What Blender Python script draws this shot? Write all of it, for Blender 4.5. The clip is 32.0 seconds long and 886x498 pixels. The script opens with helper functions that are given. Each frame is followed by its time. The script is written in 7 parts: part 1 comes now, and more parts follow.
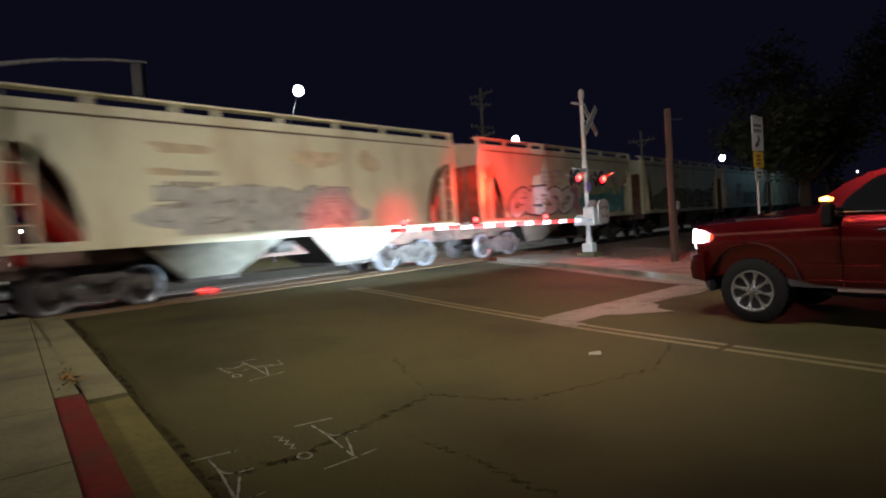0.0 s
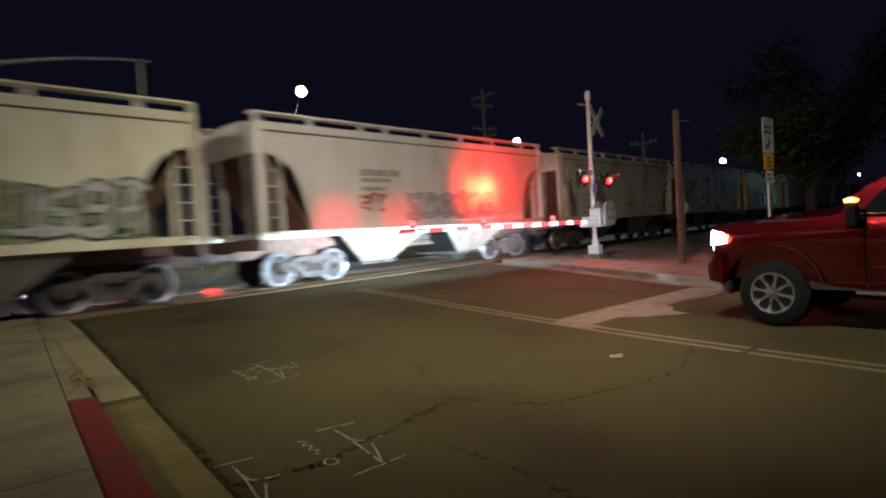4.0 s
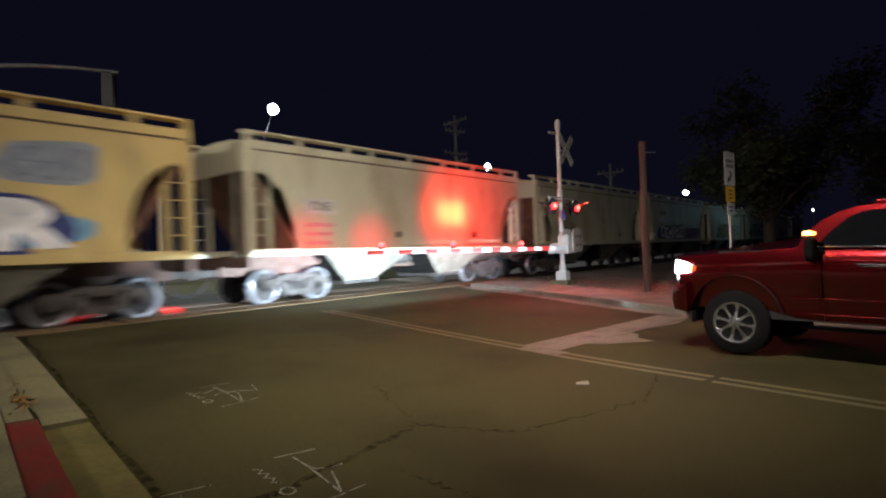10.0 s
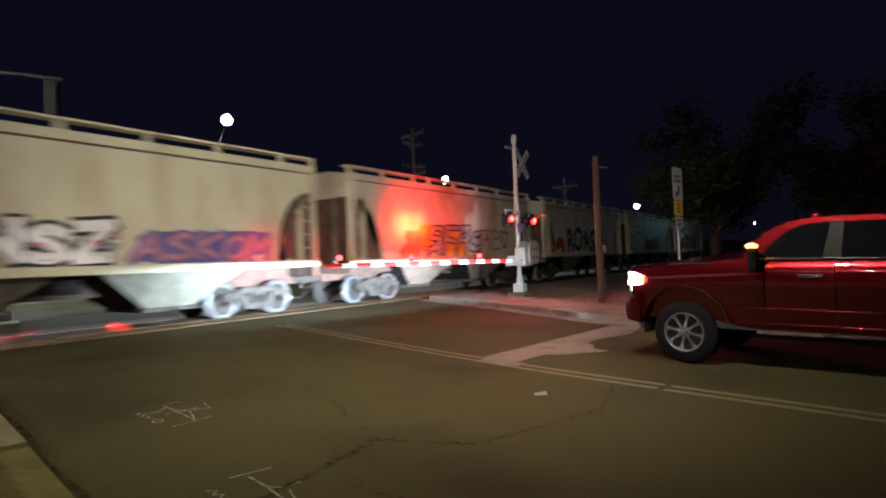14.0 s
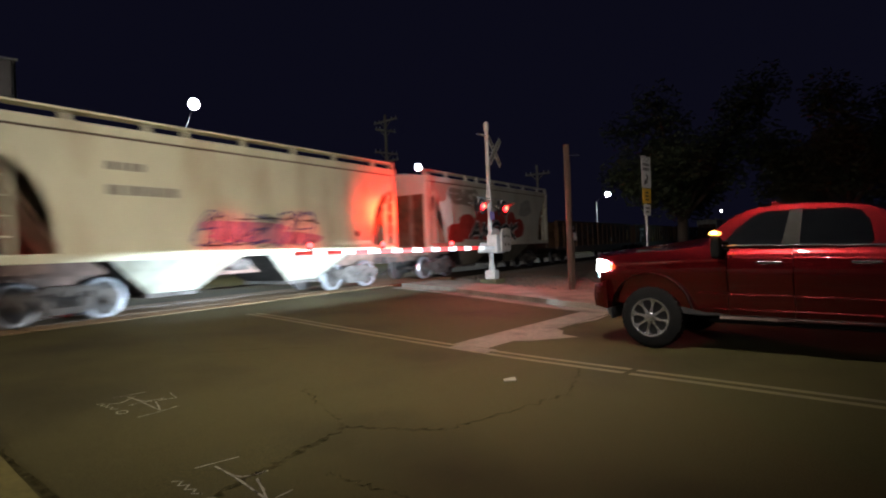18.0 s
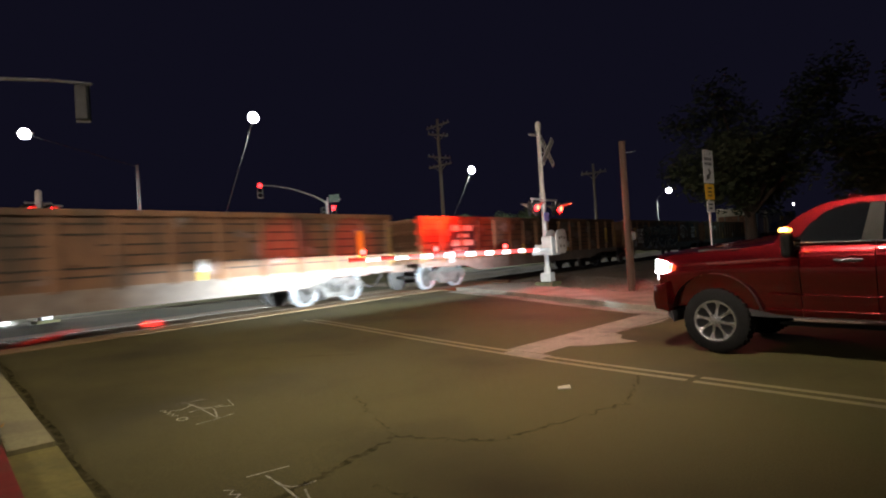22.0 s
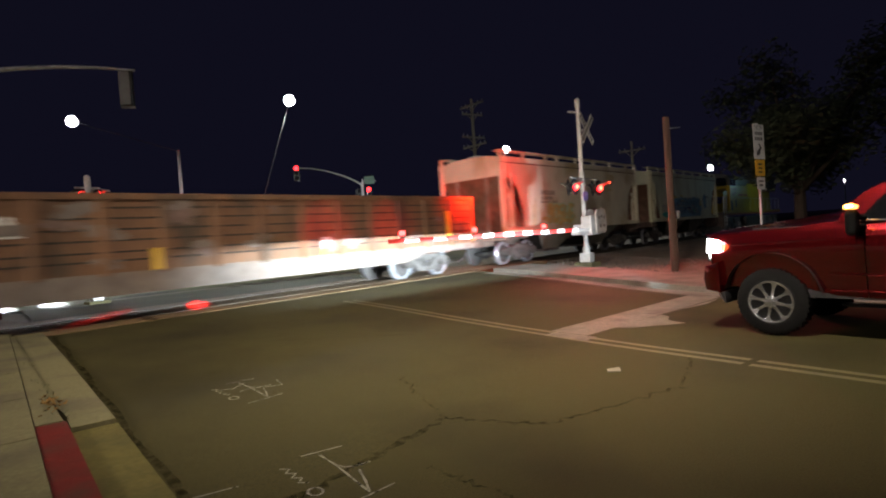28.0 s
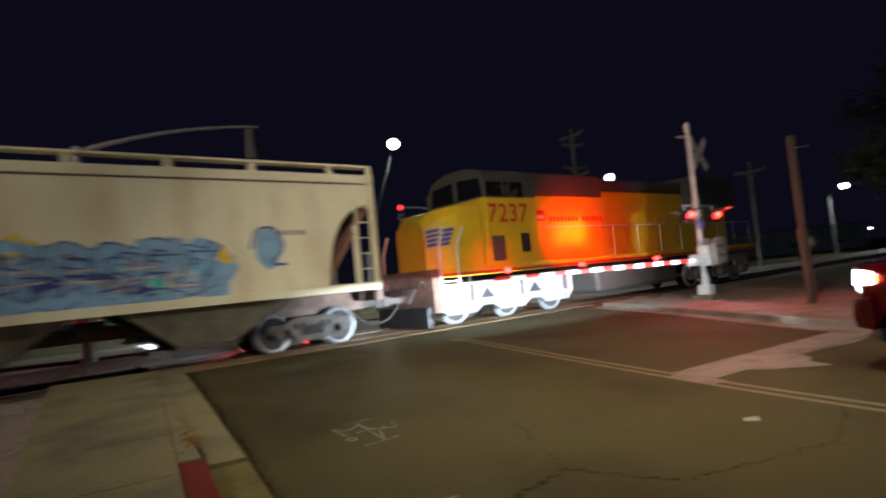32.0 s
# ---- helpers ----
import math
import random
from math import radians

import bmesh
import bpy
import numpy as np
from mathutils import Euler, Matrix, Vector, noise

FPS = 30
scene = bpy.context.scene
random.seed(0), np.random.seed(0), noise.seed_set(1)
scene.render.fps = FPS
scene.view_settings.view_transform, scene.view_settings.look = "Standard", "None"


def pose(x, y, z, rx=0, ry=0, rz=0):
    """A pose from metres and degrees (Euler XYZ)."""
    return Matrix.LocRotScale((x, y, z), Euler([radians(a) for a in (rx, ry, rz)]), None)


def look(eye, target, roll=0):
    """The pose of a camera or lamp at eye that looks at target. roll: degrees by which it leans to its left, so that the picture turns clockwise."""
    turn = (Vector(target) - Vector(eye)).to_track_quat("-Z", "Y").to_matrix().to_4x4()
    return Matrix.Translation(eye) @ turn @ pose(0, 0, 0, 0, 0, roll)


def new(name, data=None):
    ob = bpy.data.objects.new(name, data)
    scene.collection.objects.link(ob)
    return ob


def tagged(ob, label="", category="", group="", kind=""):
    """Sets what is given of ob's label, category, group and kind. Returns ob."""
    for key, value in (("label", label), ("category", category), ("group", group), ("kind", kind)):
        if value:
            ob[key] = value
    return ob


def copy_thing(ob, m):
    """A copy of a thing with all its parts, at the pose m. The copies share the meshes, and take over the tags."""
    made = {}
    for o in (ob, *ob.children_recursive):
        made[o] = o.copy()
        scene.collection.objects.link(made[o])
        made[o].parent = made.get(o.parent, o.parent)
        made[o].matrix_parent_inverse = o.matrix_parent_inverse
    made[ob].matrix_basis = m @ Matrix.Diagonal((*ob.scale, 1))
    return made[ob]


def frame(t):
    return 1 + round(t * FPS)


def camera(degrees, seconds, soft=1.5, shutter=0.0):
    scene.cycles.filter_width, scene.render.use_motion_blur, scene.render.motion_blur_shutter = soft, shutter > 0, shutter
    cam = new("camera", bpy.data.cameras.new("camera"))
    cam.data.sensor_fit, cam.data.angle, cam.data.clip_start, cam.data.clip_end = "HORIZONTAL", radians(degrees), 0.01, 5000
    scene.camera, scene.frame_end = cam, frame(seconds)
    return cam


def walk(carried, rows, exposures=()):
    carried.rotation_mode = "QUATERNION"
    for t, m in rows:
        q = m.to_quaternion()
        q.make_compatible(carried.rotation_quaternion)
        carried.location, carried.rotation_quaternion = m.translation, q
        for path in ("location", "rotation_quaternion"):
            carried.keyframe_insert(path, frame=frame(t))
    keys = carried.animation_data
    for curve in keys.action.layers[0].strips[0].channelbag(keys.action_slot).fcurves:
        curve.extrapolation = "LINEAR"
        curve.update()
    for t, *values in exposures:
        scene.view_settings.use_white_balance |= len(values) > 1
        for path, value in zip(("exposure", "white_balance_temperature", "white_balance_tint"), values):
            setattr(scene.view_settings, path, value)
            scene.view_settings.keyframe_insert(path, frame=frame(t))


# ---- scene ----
cam = camera(76.8, 32.0, 2.0, 0.95)
PATH = [
    (0, (-0.025, 0.172, 1.498), (-0.028, 2.171, 1.42), -3.8),
    (0.5, (-0.045, 0.228, 1.479), (-0.043, 2.227, 1.403), -3.6),
    (1, (-0.071, 0.251, 1.48), (-0.071, 2.25, 1.414), -3.5),
    (1.5, (-0.152, 0.26, 1.489), (-0.153, 2.259, 1.43), -3.6),
    (2, (-0.201, 0.298, 1.489), (-0.198, 2.297, 1.428), -3.5),
    (2.5, (-0.223, 0.298, 1.481), (-0.222, 2.298, 1.422), -3.6),
    (3, (-0.231, 0.286, 1.487), (-0.23, 2.285, 1.426), -3.6),
    (3.5, (-0.232, 0.275, 1.495), (-0.231, 2.274, 1.432), -3.6),
    (5.5, (-0.279, 0.319, 1.489), (-0.257, 2.317, 1.386), -3.2),
    (6, (-0.277, 0.335, 1.473), (-0.213, 2.333, 1.394), -1.7),
    (6.5, (-0.263, 0.371, 1.489), (-0.189, 2.368, 1.404), -0.8),
    (7, (-0.271, 0.382, 1.486), (-0.197, 2.379, 1.403), -0.8),
    (7.5, (-0.278, 0.373, 1.483), (-0.202, 2.369, 1.397), -0.7),
    (8, (-0.268, 0.34, 1.481), (-0.194, 2.337, 1.398), -0.8),
    (8.5, (-0.264, 0.345, 1.48), (-0.185, 2.343, 1.415), -1.1),
    (9, (-0.244, 0.315, 1.492), (-0.162, 2.313, 1.452), -1.6),
    (9.5, (-0.234, 0.353, 1.483), (-0.137, 2.35, 1.468), -1.9),
    (10, (-0.236, 0.344, 1.487), (-0.12, 2.341, 1.492), -2.1),
    (10.5, (-0.25, 0.356, 1.489), (-0.099, 2.35, 1.515), -2.3),
    (11, (-0.251, 0.348, 1.494), (-0.054, 2.338, 1.519), -2.3),
    (11.5, (-0.245, 0.344, 1.488), (-0.02, 2.331, 1.515), -2.4),
    (12, (-0.235, 0.331, 1.487), (0.006, 2.316, 1.516), -2.6),
    (12.5, (-0.251, 0.318, 1.5), (0.007, 2.301, 1.526), -2.5),
    (13, (-0.267, 0.317, 1.497), (-0.004, 2.299, 1.528), -2.6),
    (13.5, (-0.264, 0.321, 1.494), (-0.001, 2.303, 1.539), -2.4),
    (15.5, (-0.225, 0.328, 1.486), (0.053, 2.308, 1.526), -2.3),
    (16, (-0.232, 0.307, 1.498), (0.057, 2.286, 1.537), -2.6),
    (16.5, (-0.256, 0.317, 1.503), (0.099, 2.286, 1.501), -2.6),
    (17, (-0.252, 0.318, 1.496), (0.106, 2.285, 1.49), -2.4),
    (17.5, (-0.236, 0.315, 1.494), (0.123, 2.282, 1.488), -2.3),
    (18, (-0.216, 0.318, 1.492), (0.143, 2.285, 1.487), -2.4),
    (18.5, (-0.202, 0.317, 1.488), (0.158, 2.284, 1.483), -2.5),
    (19, (-0.193, 0.307, 1.487), (0.165, 2.275, 1.482), -2.5),
    (19.5, (-0.175, 0.34, 1.526), (0.147, 2.314, 1.505), -2.0),
    (20, (-0.185, 0.436, 1.508), (0.091, 2.417, 1.492), -1.3),
    (20.5, (-0.14, 0.479, 1.506), (0.109, 2.464, 1.497), -1.5),
    (21, (-0.104, 0.41, 1.53), (0.072, 2.402, 1.548), -3.1),
    (21.5, (-0.106, 0.41, 1.523), (0.054, 2.403, 1.543), -3.5),
    (22, (-0.115, 0.41, 1.512), (0.046, 2.403, 1.528), -3.7),
    (22.5, (-0.105, 0.417, 1.509), (0.042, 2.412, 1.523), -3.7),
    (23, (-0.103, 0.455, 1.502), (0.021, 2.451, 1.517), -3.7),
    (23.5, (-0.087, 0.421, 1.517), (0.013, 2.418, 1.532), -3.8),
    (24, (-0.092, 0.439, 1.507), (-0.003, 2.437, 1.524), -3.9),
    (24.5, (-0.102, 0.458, 1.505), (-0.018, 2.456, 1.52), -3.8),
    (25, (-0.108, 0.462, 1.504), (-0.02, 2.46, 1.503), -3.6),
    (25.5, (-0.088, 0.472, 1.501), (-0.012, 2.47, 1.48), -3.9),
    (26, (-0.089, 0.488, 1.499), (-0.029, 2.487, 1.465), -4.0),
    (26.5, (-0.093, 0.488, 1.505), (-0.055, 2.488, 1.463), -3.9),
    (28.5, (-0.284, 0.504, 1.517), (-0.245, 2.503, 1.472), -4.1),
    (29, (-0.297, 0.504, 1.532), (-0.245, 2.503, 1.479), -4.0),
    (29.5, (-0.264, 0.515, 1.572), (-0.18, 2.514, 1.576), -4.6),
    (30, (-0.268, 0.507, 1.562), (-0.186, 2.505, 1.602), -4.4),
    (30.5, (-0.278, 0.511, 1.576), (-0.227, 2.51, 1.634), -4.4),
    (31, (-0.294, 0.51, 1.6), (-0.323, 2.507, 1.705), -5.3),
    (31.5, (-0.31, 0.527, 1.599), (-0.428, 2.521, 1.708), -5.8),
    (32, (-0.32, 0.534, 1.601), (-0.631, 2.507, 1.707), -5.5),
]
walk(cam, [(t, look(eye, target, roll)) for t, eye, target, roll in PATH], [(0, 0.2, 6200, 10), (20.5, 0.2, 6350, 10), (21.2, 0.52, 6900, 10), (24, 0.7, 6950, 10), (26.5, 0.66, 6800, 10), (29, 0.45, 6550, 10), (30, 0.2, 6250, 10), (31, 0.2, 6250, 10), (32, 0.2, 6550, 10)])

# ---------------------------------------------------------------- plan
TRACK = math.radians(47.0)                       # heading of the railway
U = Vector((math.cos(TRACK), math.sin(TRACK), 0))    # along the track, away from the viewer
N = Vector((U.y, -U.x, 0))                       # from the track towards the viewer
R = Vector((-0.616, 0.788, 0))                   # along the road, over the crossing
Q = Vector((0.788, 0.616, 0))                    # across the road
DC, ZR = -14.83, 0.20                            # track centre, rail top


def rise(x, y):
    """Height of the ground: the road climbs a little to the crossing and falls beyond it."""
    d = x * N.x + y * N.y
    a = min(max((-3.0 - d) / 9.0, 0), 1)
    b = min(max((-17.5 - d) / 9.0, 0), 1)
    return (ZR - 0.02) * (a * a * (3 - 2 * a)) * (1 - b * b * (3 - 2 * b))


def rq(rho, q, z=0.0):
    """A place by metres along and across the road, z above the ground."""
    p = R * rho + Q * q
    return Vector((p.x, p.y, rise(p.x, p.y) + z))


def sd(s, d, z):
    p = U * s + N * d
    return Vector((p.x, p.y, z))


# ---------------------------------------------------------------- world and lamps
world = bpy.data.worlds.new("night")
scene.world = world
world.use_nodes = True
world.node_tree.nodes["Background"].inputs[0].default_value = (0.39, 0.38, 0.98, 1)
world.node_tree.nodes["Background"].inputs[1].default_value = 0.0075


def lamp(kind, name, at, power, color, radius=0.05, target=None, cone=None, blend=0.3):
    data = bpy.data.lights.new(name, kind)
    data.energy, data.color = power, color
    if kind != "SUN":
        data.shadow_soft_size = radius
    if cone:
        data.spot_size, data.spot_blend = radians(cone), blend
    ob = new(name, data)
    ob.matrix_world = look(at, target) if target else Matrix.Translation(at)
    return ob


WARM, COOL = (1.0, 0.87, 0.74), (0.86, 0.95, 1.0)
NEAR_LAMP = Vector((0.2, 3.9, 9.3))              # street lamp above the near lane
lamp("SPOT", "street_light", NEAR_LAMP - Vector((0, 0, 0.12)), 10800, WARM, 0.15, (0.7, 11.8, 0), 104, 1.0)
LAMP_A, LAMP_B = Vector((-7.6, 32.0, 9.7)), Vector((-20.0, 32.6, 9.5))
LAMP_C, LAMP_D = Vector((7.7, 55.5, 9.6)), Vector((36.0, 71.5, 7.9))
for n_, p_, e_ in (("street_light", LAMP_A, 5500), ("street_light", LAMP_B, 5500), ("street_light", LAMP_C, 8000), ("street_light", LAMP_D, 3000)):
    lamp("SPOT", n_, p_ - Vector((0, 0, 0.6)), e_, COOL, 0.15, (p_.x, p_.y, 0), 160, 0.6)


lamp("POINT", "street_light", LAMP_C + Vector((0, 0, 0.35)), 420, COOL, 0.15)
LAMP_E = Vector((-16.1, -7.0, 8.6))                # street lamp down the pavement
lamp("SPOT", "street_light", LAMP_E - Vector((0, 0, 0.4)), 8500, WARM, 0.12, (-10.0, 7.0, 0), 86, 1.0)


# ---------------------------------------------------------------- materials
def mat(name, color, rough=0.6, metal=0.0, vary=0.12, scale=6.0, bump=0.0, bump_scale=60.0, dirt=None, dirt_amount=0.0,
        dirt_scale=1.2, stretch=(1, 1, 1), coat=0.0, emit=None, strength=0.0, rand=0.0, spec=0.5):
    """A procedural surface: base colour with grain, large stains of a second colour, fine relief."""
    m = bpy.data.materials.new(name)
    m.use_nodes = True
    nt = m.node_tree
    b = nt.nodes["Principled BSDF"]
    b.inputs["Roughness"].default_value, b.inputs["Metallic"].default_value = rough, metal
    b.inputs["Coat Weight"].default_value = coat
    b.inputs["Specular IOR Level"].default_value = spec
    tc = nt.nodes.new("ShaderNodeTexCoord")
    mp = nt.nodes.new("ShaderNodeMapping")
    mp.inputs["Scale"].default_value = stretch
    nt.links.new(tc.outputs["Object"], mp.inputs["Vector"])

    def noise_tex(sc, detail=5.0):
        n = nt.nodes.new("ShaderNodeTexNoise")
        n.inputs["Scale"].default_value, n.inputs["Detail"].default_value = sc, detail
        nt.links.new(mp.outputs["Vector"], n.inputs["Vector"])
        return n

    g = noise_tex(scale)
    ramp = nt.nodes.new("ShaderNodeValToRGB")
    ramp.color_ramp.elements[0].position, ramp.color_ramp.elements[1].position = 0.3, 0.7
    ramp.color_ramp.elements[0].color = tuple(c * (1 - vary) for c in color) + (1,)
    ramp.color_ramp.elements[1].color = tuple(min(c * (1 + vary), 1) for c in color) + (1,)
    nt.links.new(g.outputs["Fac"], ramp.inputs["Fac"])
    out = ramp.outputs["Color"]
    if dirt:
        s = noise_tex(dirt_scale, 8.0)
        r2 = nt.nodes.new("ShaderNodeValToRGB")
        r2.color_ramp.elements[0].position, r2.color_ramp.elements[1].position = 0.48, 0.68
        r2.color_ramp.elements[0].color, r2.color_ramp.elements[1].color = (0, 0, 0, 1), (dirt_amount,) * 3 + (1,)
        nt.links.new(s.outputs["Fac"], r2.inputs["Fac"])
        mix = nt.nodes.new("ShaderNodeMixRGB")
        mix.inputs["Color2"].default_value = (*dirt, 1)
        nt.links.new(r2.outputs["Color"], mix.inputs["Fac"])
        nt.links.new(out, mix.inputs["Color1"])
        out = mix.outputs["Color"]
    if rand:
        info = nt.nodes.new("ShaderNodeObjectInfo")
        mr = nt.nodes.new("ShaderNodeMapRange")
        mr.inputs["To Min"].default_value, mr.inputs["To Max"].default_value = 1 - rand, 1 + rand
        nt.links.new(info.outputs["Random"], mr.inputs["Value"])
        hsv = nt.nodes.new("ShaderNodeHueSaturation")
        nt.links.new(mr.outputs["Result"], hsv.inputs["Value"])
        nt.links.new(out, hsv.inputs["Color"])
        out = hsv.outputs["Color"]
    nt.links.new(out, b.inputs["Base Color"])
    if bump:
        n2 = noise_tex(bump_scale, 6.0)
        bp = nt.nodes.new("ShaderNodeBump")
        bp.inputs["Strength"].default_value, bp.inputs["Distance"].default_value = bump, 0.01
        nt.links.new(n2.outputs["Fac"], bp.inputs["Height"])
        nt.links.new(bp.outputs["Normal"], b.inputs["Normal"])
    if emit:
        b.inputs["Emission Color"].default_value = (*emit, 1)
        b.inputs["Emission Strength"].default_value = strength
    return m


ASPHALT = mat("asphalt", (0.0395, 0.0342, 0.0115), 0.85, vary=0.42, scale=85, bump=0.3, bump_scale=190, dirt=(0.016, 0.0135, 0.0055), dirt_amount=0.9, dirt_scale=0.36, spec=0.12)
CRACK = mat("crack_filler", (0.0275, 0.0235, 0.0088), 0.9, vary=0.3, scale=30, spec=0.05)


def broken(m, scale, low, high):
    """Lets a thin surface break up into uneven spots."""
    nt = m.node_tree
    tc, n = nt.nodes.new("ShaderNodeTexCoord"), nt.nodes.new("ShaderNodeTexNoise")
    n.inputs["Scale"].default_value, n.inputs["Detail"].default_value = scale, 6.0
    mr = nt.nodes.new("ShaderNodeMapRange")
    mr.inputs["From Min"].default_value, mr.inputs["From Max"].default_value = low, high
    nt.links.new(tc.outputs["Object"], n.inputs["Vector"])
    nt.links.new(n.outputs["Fac"], mr.inputs["Value"])
    nt.links.new(mr.outputs["Result"], nt.nodes["Principled BSDF"].inputs["Alpha"])


broken(CRACK, 11, 0.33, 0.85)
DIRT = mat("dry_dirt", (0.13, 0.10, 0.07), 0.95, vary=0.4, scale=14, bump=0.8, bump_scale=40, dirt=(0.06, 0.055, 0.04), dirt_amount=0.8, dirt_scale=0.5)
GRAVEL = mat("ballast_stone", (0.17, 0.155, 0.14), 0.9, vary=0.35, scale=9, bump=0.4, rand=0.2)
CONCRETE = mat("concrete", (0.122, 0.110, 0.055), 0.85, vary=0.15, scale=25, bump=0.35, bump_scale=90, dirt=(0.055, 0.05, 0.035), dirt_amount=0.75, dirt_scale=1.1, spec=0.2)
FAR_CONCRETE = mat("pinkish_concrete", (0.15, 0.128, 0.105), 0.85, vary=0.15, scale=25, bump=0.35, bump_scale=90, dirt=(0.06, 0.05, 0.04), dirt_amount=0.7, dirt_scale=1.1, spec=0.2)
GUTTER = mat("gutter_concrete", (0.088, 0.076, 0.021), 0.85, vary=0.18, scale=20, bump=0.4, bump_scale=90, dirt=(0.05, 0.043, 0.016), dirt_amount=0.7, dirt_scale=1.6, spec=0.2)
RED_KERB = mat("red_kerb_paint", (0.10, 0.009, 0.006), 0.65, vary=0.2, scale=12, bump=0.3, dirt=(0.05, 0.025, 0.016), dirt_amount=0.7, dirt_scale=2.5, spec=0.2)
YELLOW_LINE = mat("worn_yellow_paint", (0.086, 0.070, 0.026), 0.75, vary=0.25, scale=30, dirt=(0.05, 0.043, 0.03), dirt_amount=0.9, dirt_scale=3.5)
WHITE_LINE = mat("worn_white_paint", (0.115, 0.102, 0.075), 0.75, vary=0.35, scale=22, dirt=(0.05, 0.044, 0.028), dirt_amount=0.95, dirt_scale=2.2)
CHALK = mat("white_spray_paint", (0.155, 0.147, 0.118), 0.8, vary=0.2, scale=40, dirt=(0.06, 0.055, 0.045), dirt_amount=0.9, dirt_scale=9)
broken(CHALK, 24, 0.18, 0.50)
PAPER = mat("litter_paper", (0.20, 0.19, 0.16), 0.8)
RAIL = mat("polished_rail_steel", (0.09, 0.07, 0.05), 0.55, 0.4, vary=0.2, scale=20)
PANEL = mat("crossing_panel_concrete", (0.14, 0.092, 0.048), 0.75, vary=0.2, scale=18, bump=0.3, dirt=(0.08, 0.06, 0.04), dirt_amount=0.6, dirt_scale=0.9, spec=0.15)
TIE = mat("creosoted_tie", (0.06, 0.045, 0.035), 0.9, vary=0.35, scale=15, rand=0.2)
CREAM = mat("cream_hopper_paint", (0.62, 0.61, 0.43), 0.55, vary=0.05, scale=2.0, bump=0.08, bump_scale=8, dirt=(0.36, 0.29, 0.17), dirt_amount=0.55, dirt_scale=1.0, stretch=(1, 1, 0.45))
PALE = mat("pale_grey_hopper_paint", (0.60, 0.585, 0.50), 0.55, vary=0.05, scale=2.0, bump=0.08, bump_scale=8, dirt=(0.40, 0.35, 0.25), dirt_amount=0.5, dirt_scale=0.8, stretch=(1, 1, 0.5))
BUFF = mat("buff_yellow_hopper_paint", (0.62, 0.47, 0.18), 0.55, vary=0.07, scale=2.0, bump=0.08, bump_scale=8, dirt=(0.36, 0.28, 0.13), dirt_amount=0.6, dirt_scale=0.9, stretch=(1, 1, 0.5))
STAINED = mat("stained_hopper_paint", (0.66, 0.61, 0.48), 0.6, vary=0.06, scale=2.0, bump=0.08, bump_scale=8, dirt=(0.38, 0.27, 0.11), dirt_amount=0.85, dirt_scale=0.65, stretch=(1, 1, 0.7))
BAY = mat("grimy_bay_paint", (0.23, 0.225, 0.18), 0.7, vary=0.2, scale=3, bump=0.1, dirt=(0.10, 0.085, 0.06), dirt_amount=0.7, dirt_scale=1.3)
UNDER = mat("grimy_primer", (0.135, 0.085, 0.066), 0.8, vary=0.3, scale=5, bump=0.2, dirt=(0.07, 0.05, 0.04), dirt_amount=0.7, dirt_scale=1.5)
STEEL = mat("cast_truck_steel", (0.085, 0.078, 0.072), 0.8, 0.0, spec=0.15, vary=0.3, scale=10, bump=0.25, dirt=(0.028, 0.022, 0.018), dirt_amount=0.6, dirt_scale=3)
WHEEL = mat("wheel_steel", (0.05, 0.046, 0.044), 0.65, 0.0, spec=0.2, vary=0.2, scale=9, dirt=(0.04, 0.032, 0.026), dirt_amount=0.5, dirt_scale=4)
SLOPE = mat("rusty_slope_paint", (0.24, 0.125, 0.085), 0.75, vary=0.25, scale=3, bump=0.15, dirt=(0.15, 0.10, 0.06), dirt_amount=0.7, dirt_scale=0.9, spec=0.2)
# near-black: the shade on the bay slopes is put into this colour
BAY_SHADE = mat("shaded_bay_steel", (0.022, 0.02, 0.018), 0.9, vary=0.35, scale=5, bump=0.2, spec=0.1)
RIM_STEEL = mat("polished_wheel_rim", (0.34, 0.35, 0.37), 0.3, 0.6, vary=0.12, scale=9)
RUST = mat("rusty_gondola_paint", (0.125, 0.060, 0.028), 0.8, vary=0.25, scale=5, bump=0.25, bump_scale=20, dirt=(0.038, 0.028, 0.018), dirt_amount=0.85, dirt_scale=1.2, rand=0.15, stretch=(1, 1, 0.5))
# paler than the rust: part of the headlight band is put into this colour
PALE_SILL = mat("pale_sill_paint", (0.13, 0.105, 0.088), 0.75, vary=0.25, scale=4, bump=0.2, dirt=(0.14, 0.10, 0.075), dirt_amount=0.7, dirt_scale=1.4)
BLACK = mat("black_metal", (0.018, 0.018, 0.02), 0.5, vary=0.3)
SILVER = mat("aluminium_paint", (0.50, 0.50, 0.49), 0.5, 0.25, vary=0.12, scale=8, dirt=(0.26, 0.24, 0.21), dirt_amount=0.5, dirt_scale=4)
GALV = mat("galvanised_steel", (0.36, 0.37, 0.37), 0.5, 0.5, vary=0.18, scale=7)
WOOD = mat("weathered_pole_wood", (0.06, 0.034, 0.024), 0.9, vary=0.35, scale=9, stretch=(1, 1, 0.08), bump=0.5, bump_scale=25)
SIGN_WHITE = mat("white_sign_sheeting", (0.42, 0.43, 0.43), 0.45, vary=0.04)
SIGN_YELLOW = mat("yellow_sign_sheeting", (0.55, 0.33, 0.025), 0.45, vary=0.05)
SIGN_BLUE = mat("blue_sign_sheeting", (0.22, 0.20, 0.48), 0.45)
SIGN_GREEN = mat("green_sign_sheeting", (0.035, 0.10, 0.075), 0.45, vary=0.3, scale=5)
ARM_WHITE = mat("white_reflective_tape", (0.85, 0.85, 0.83), 0.4, vary=0.04)
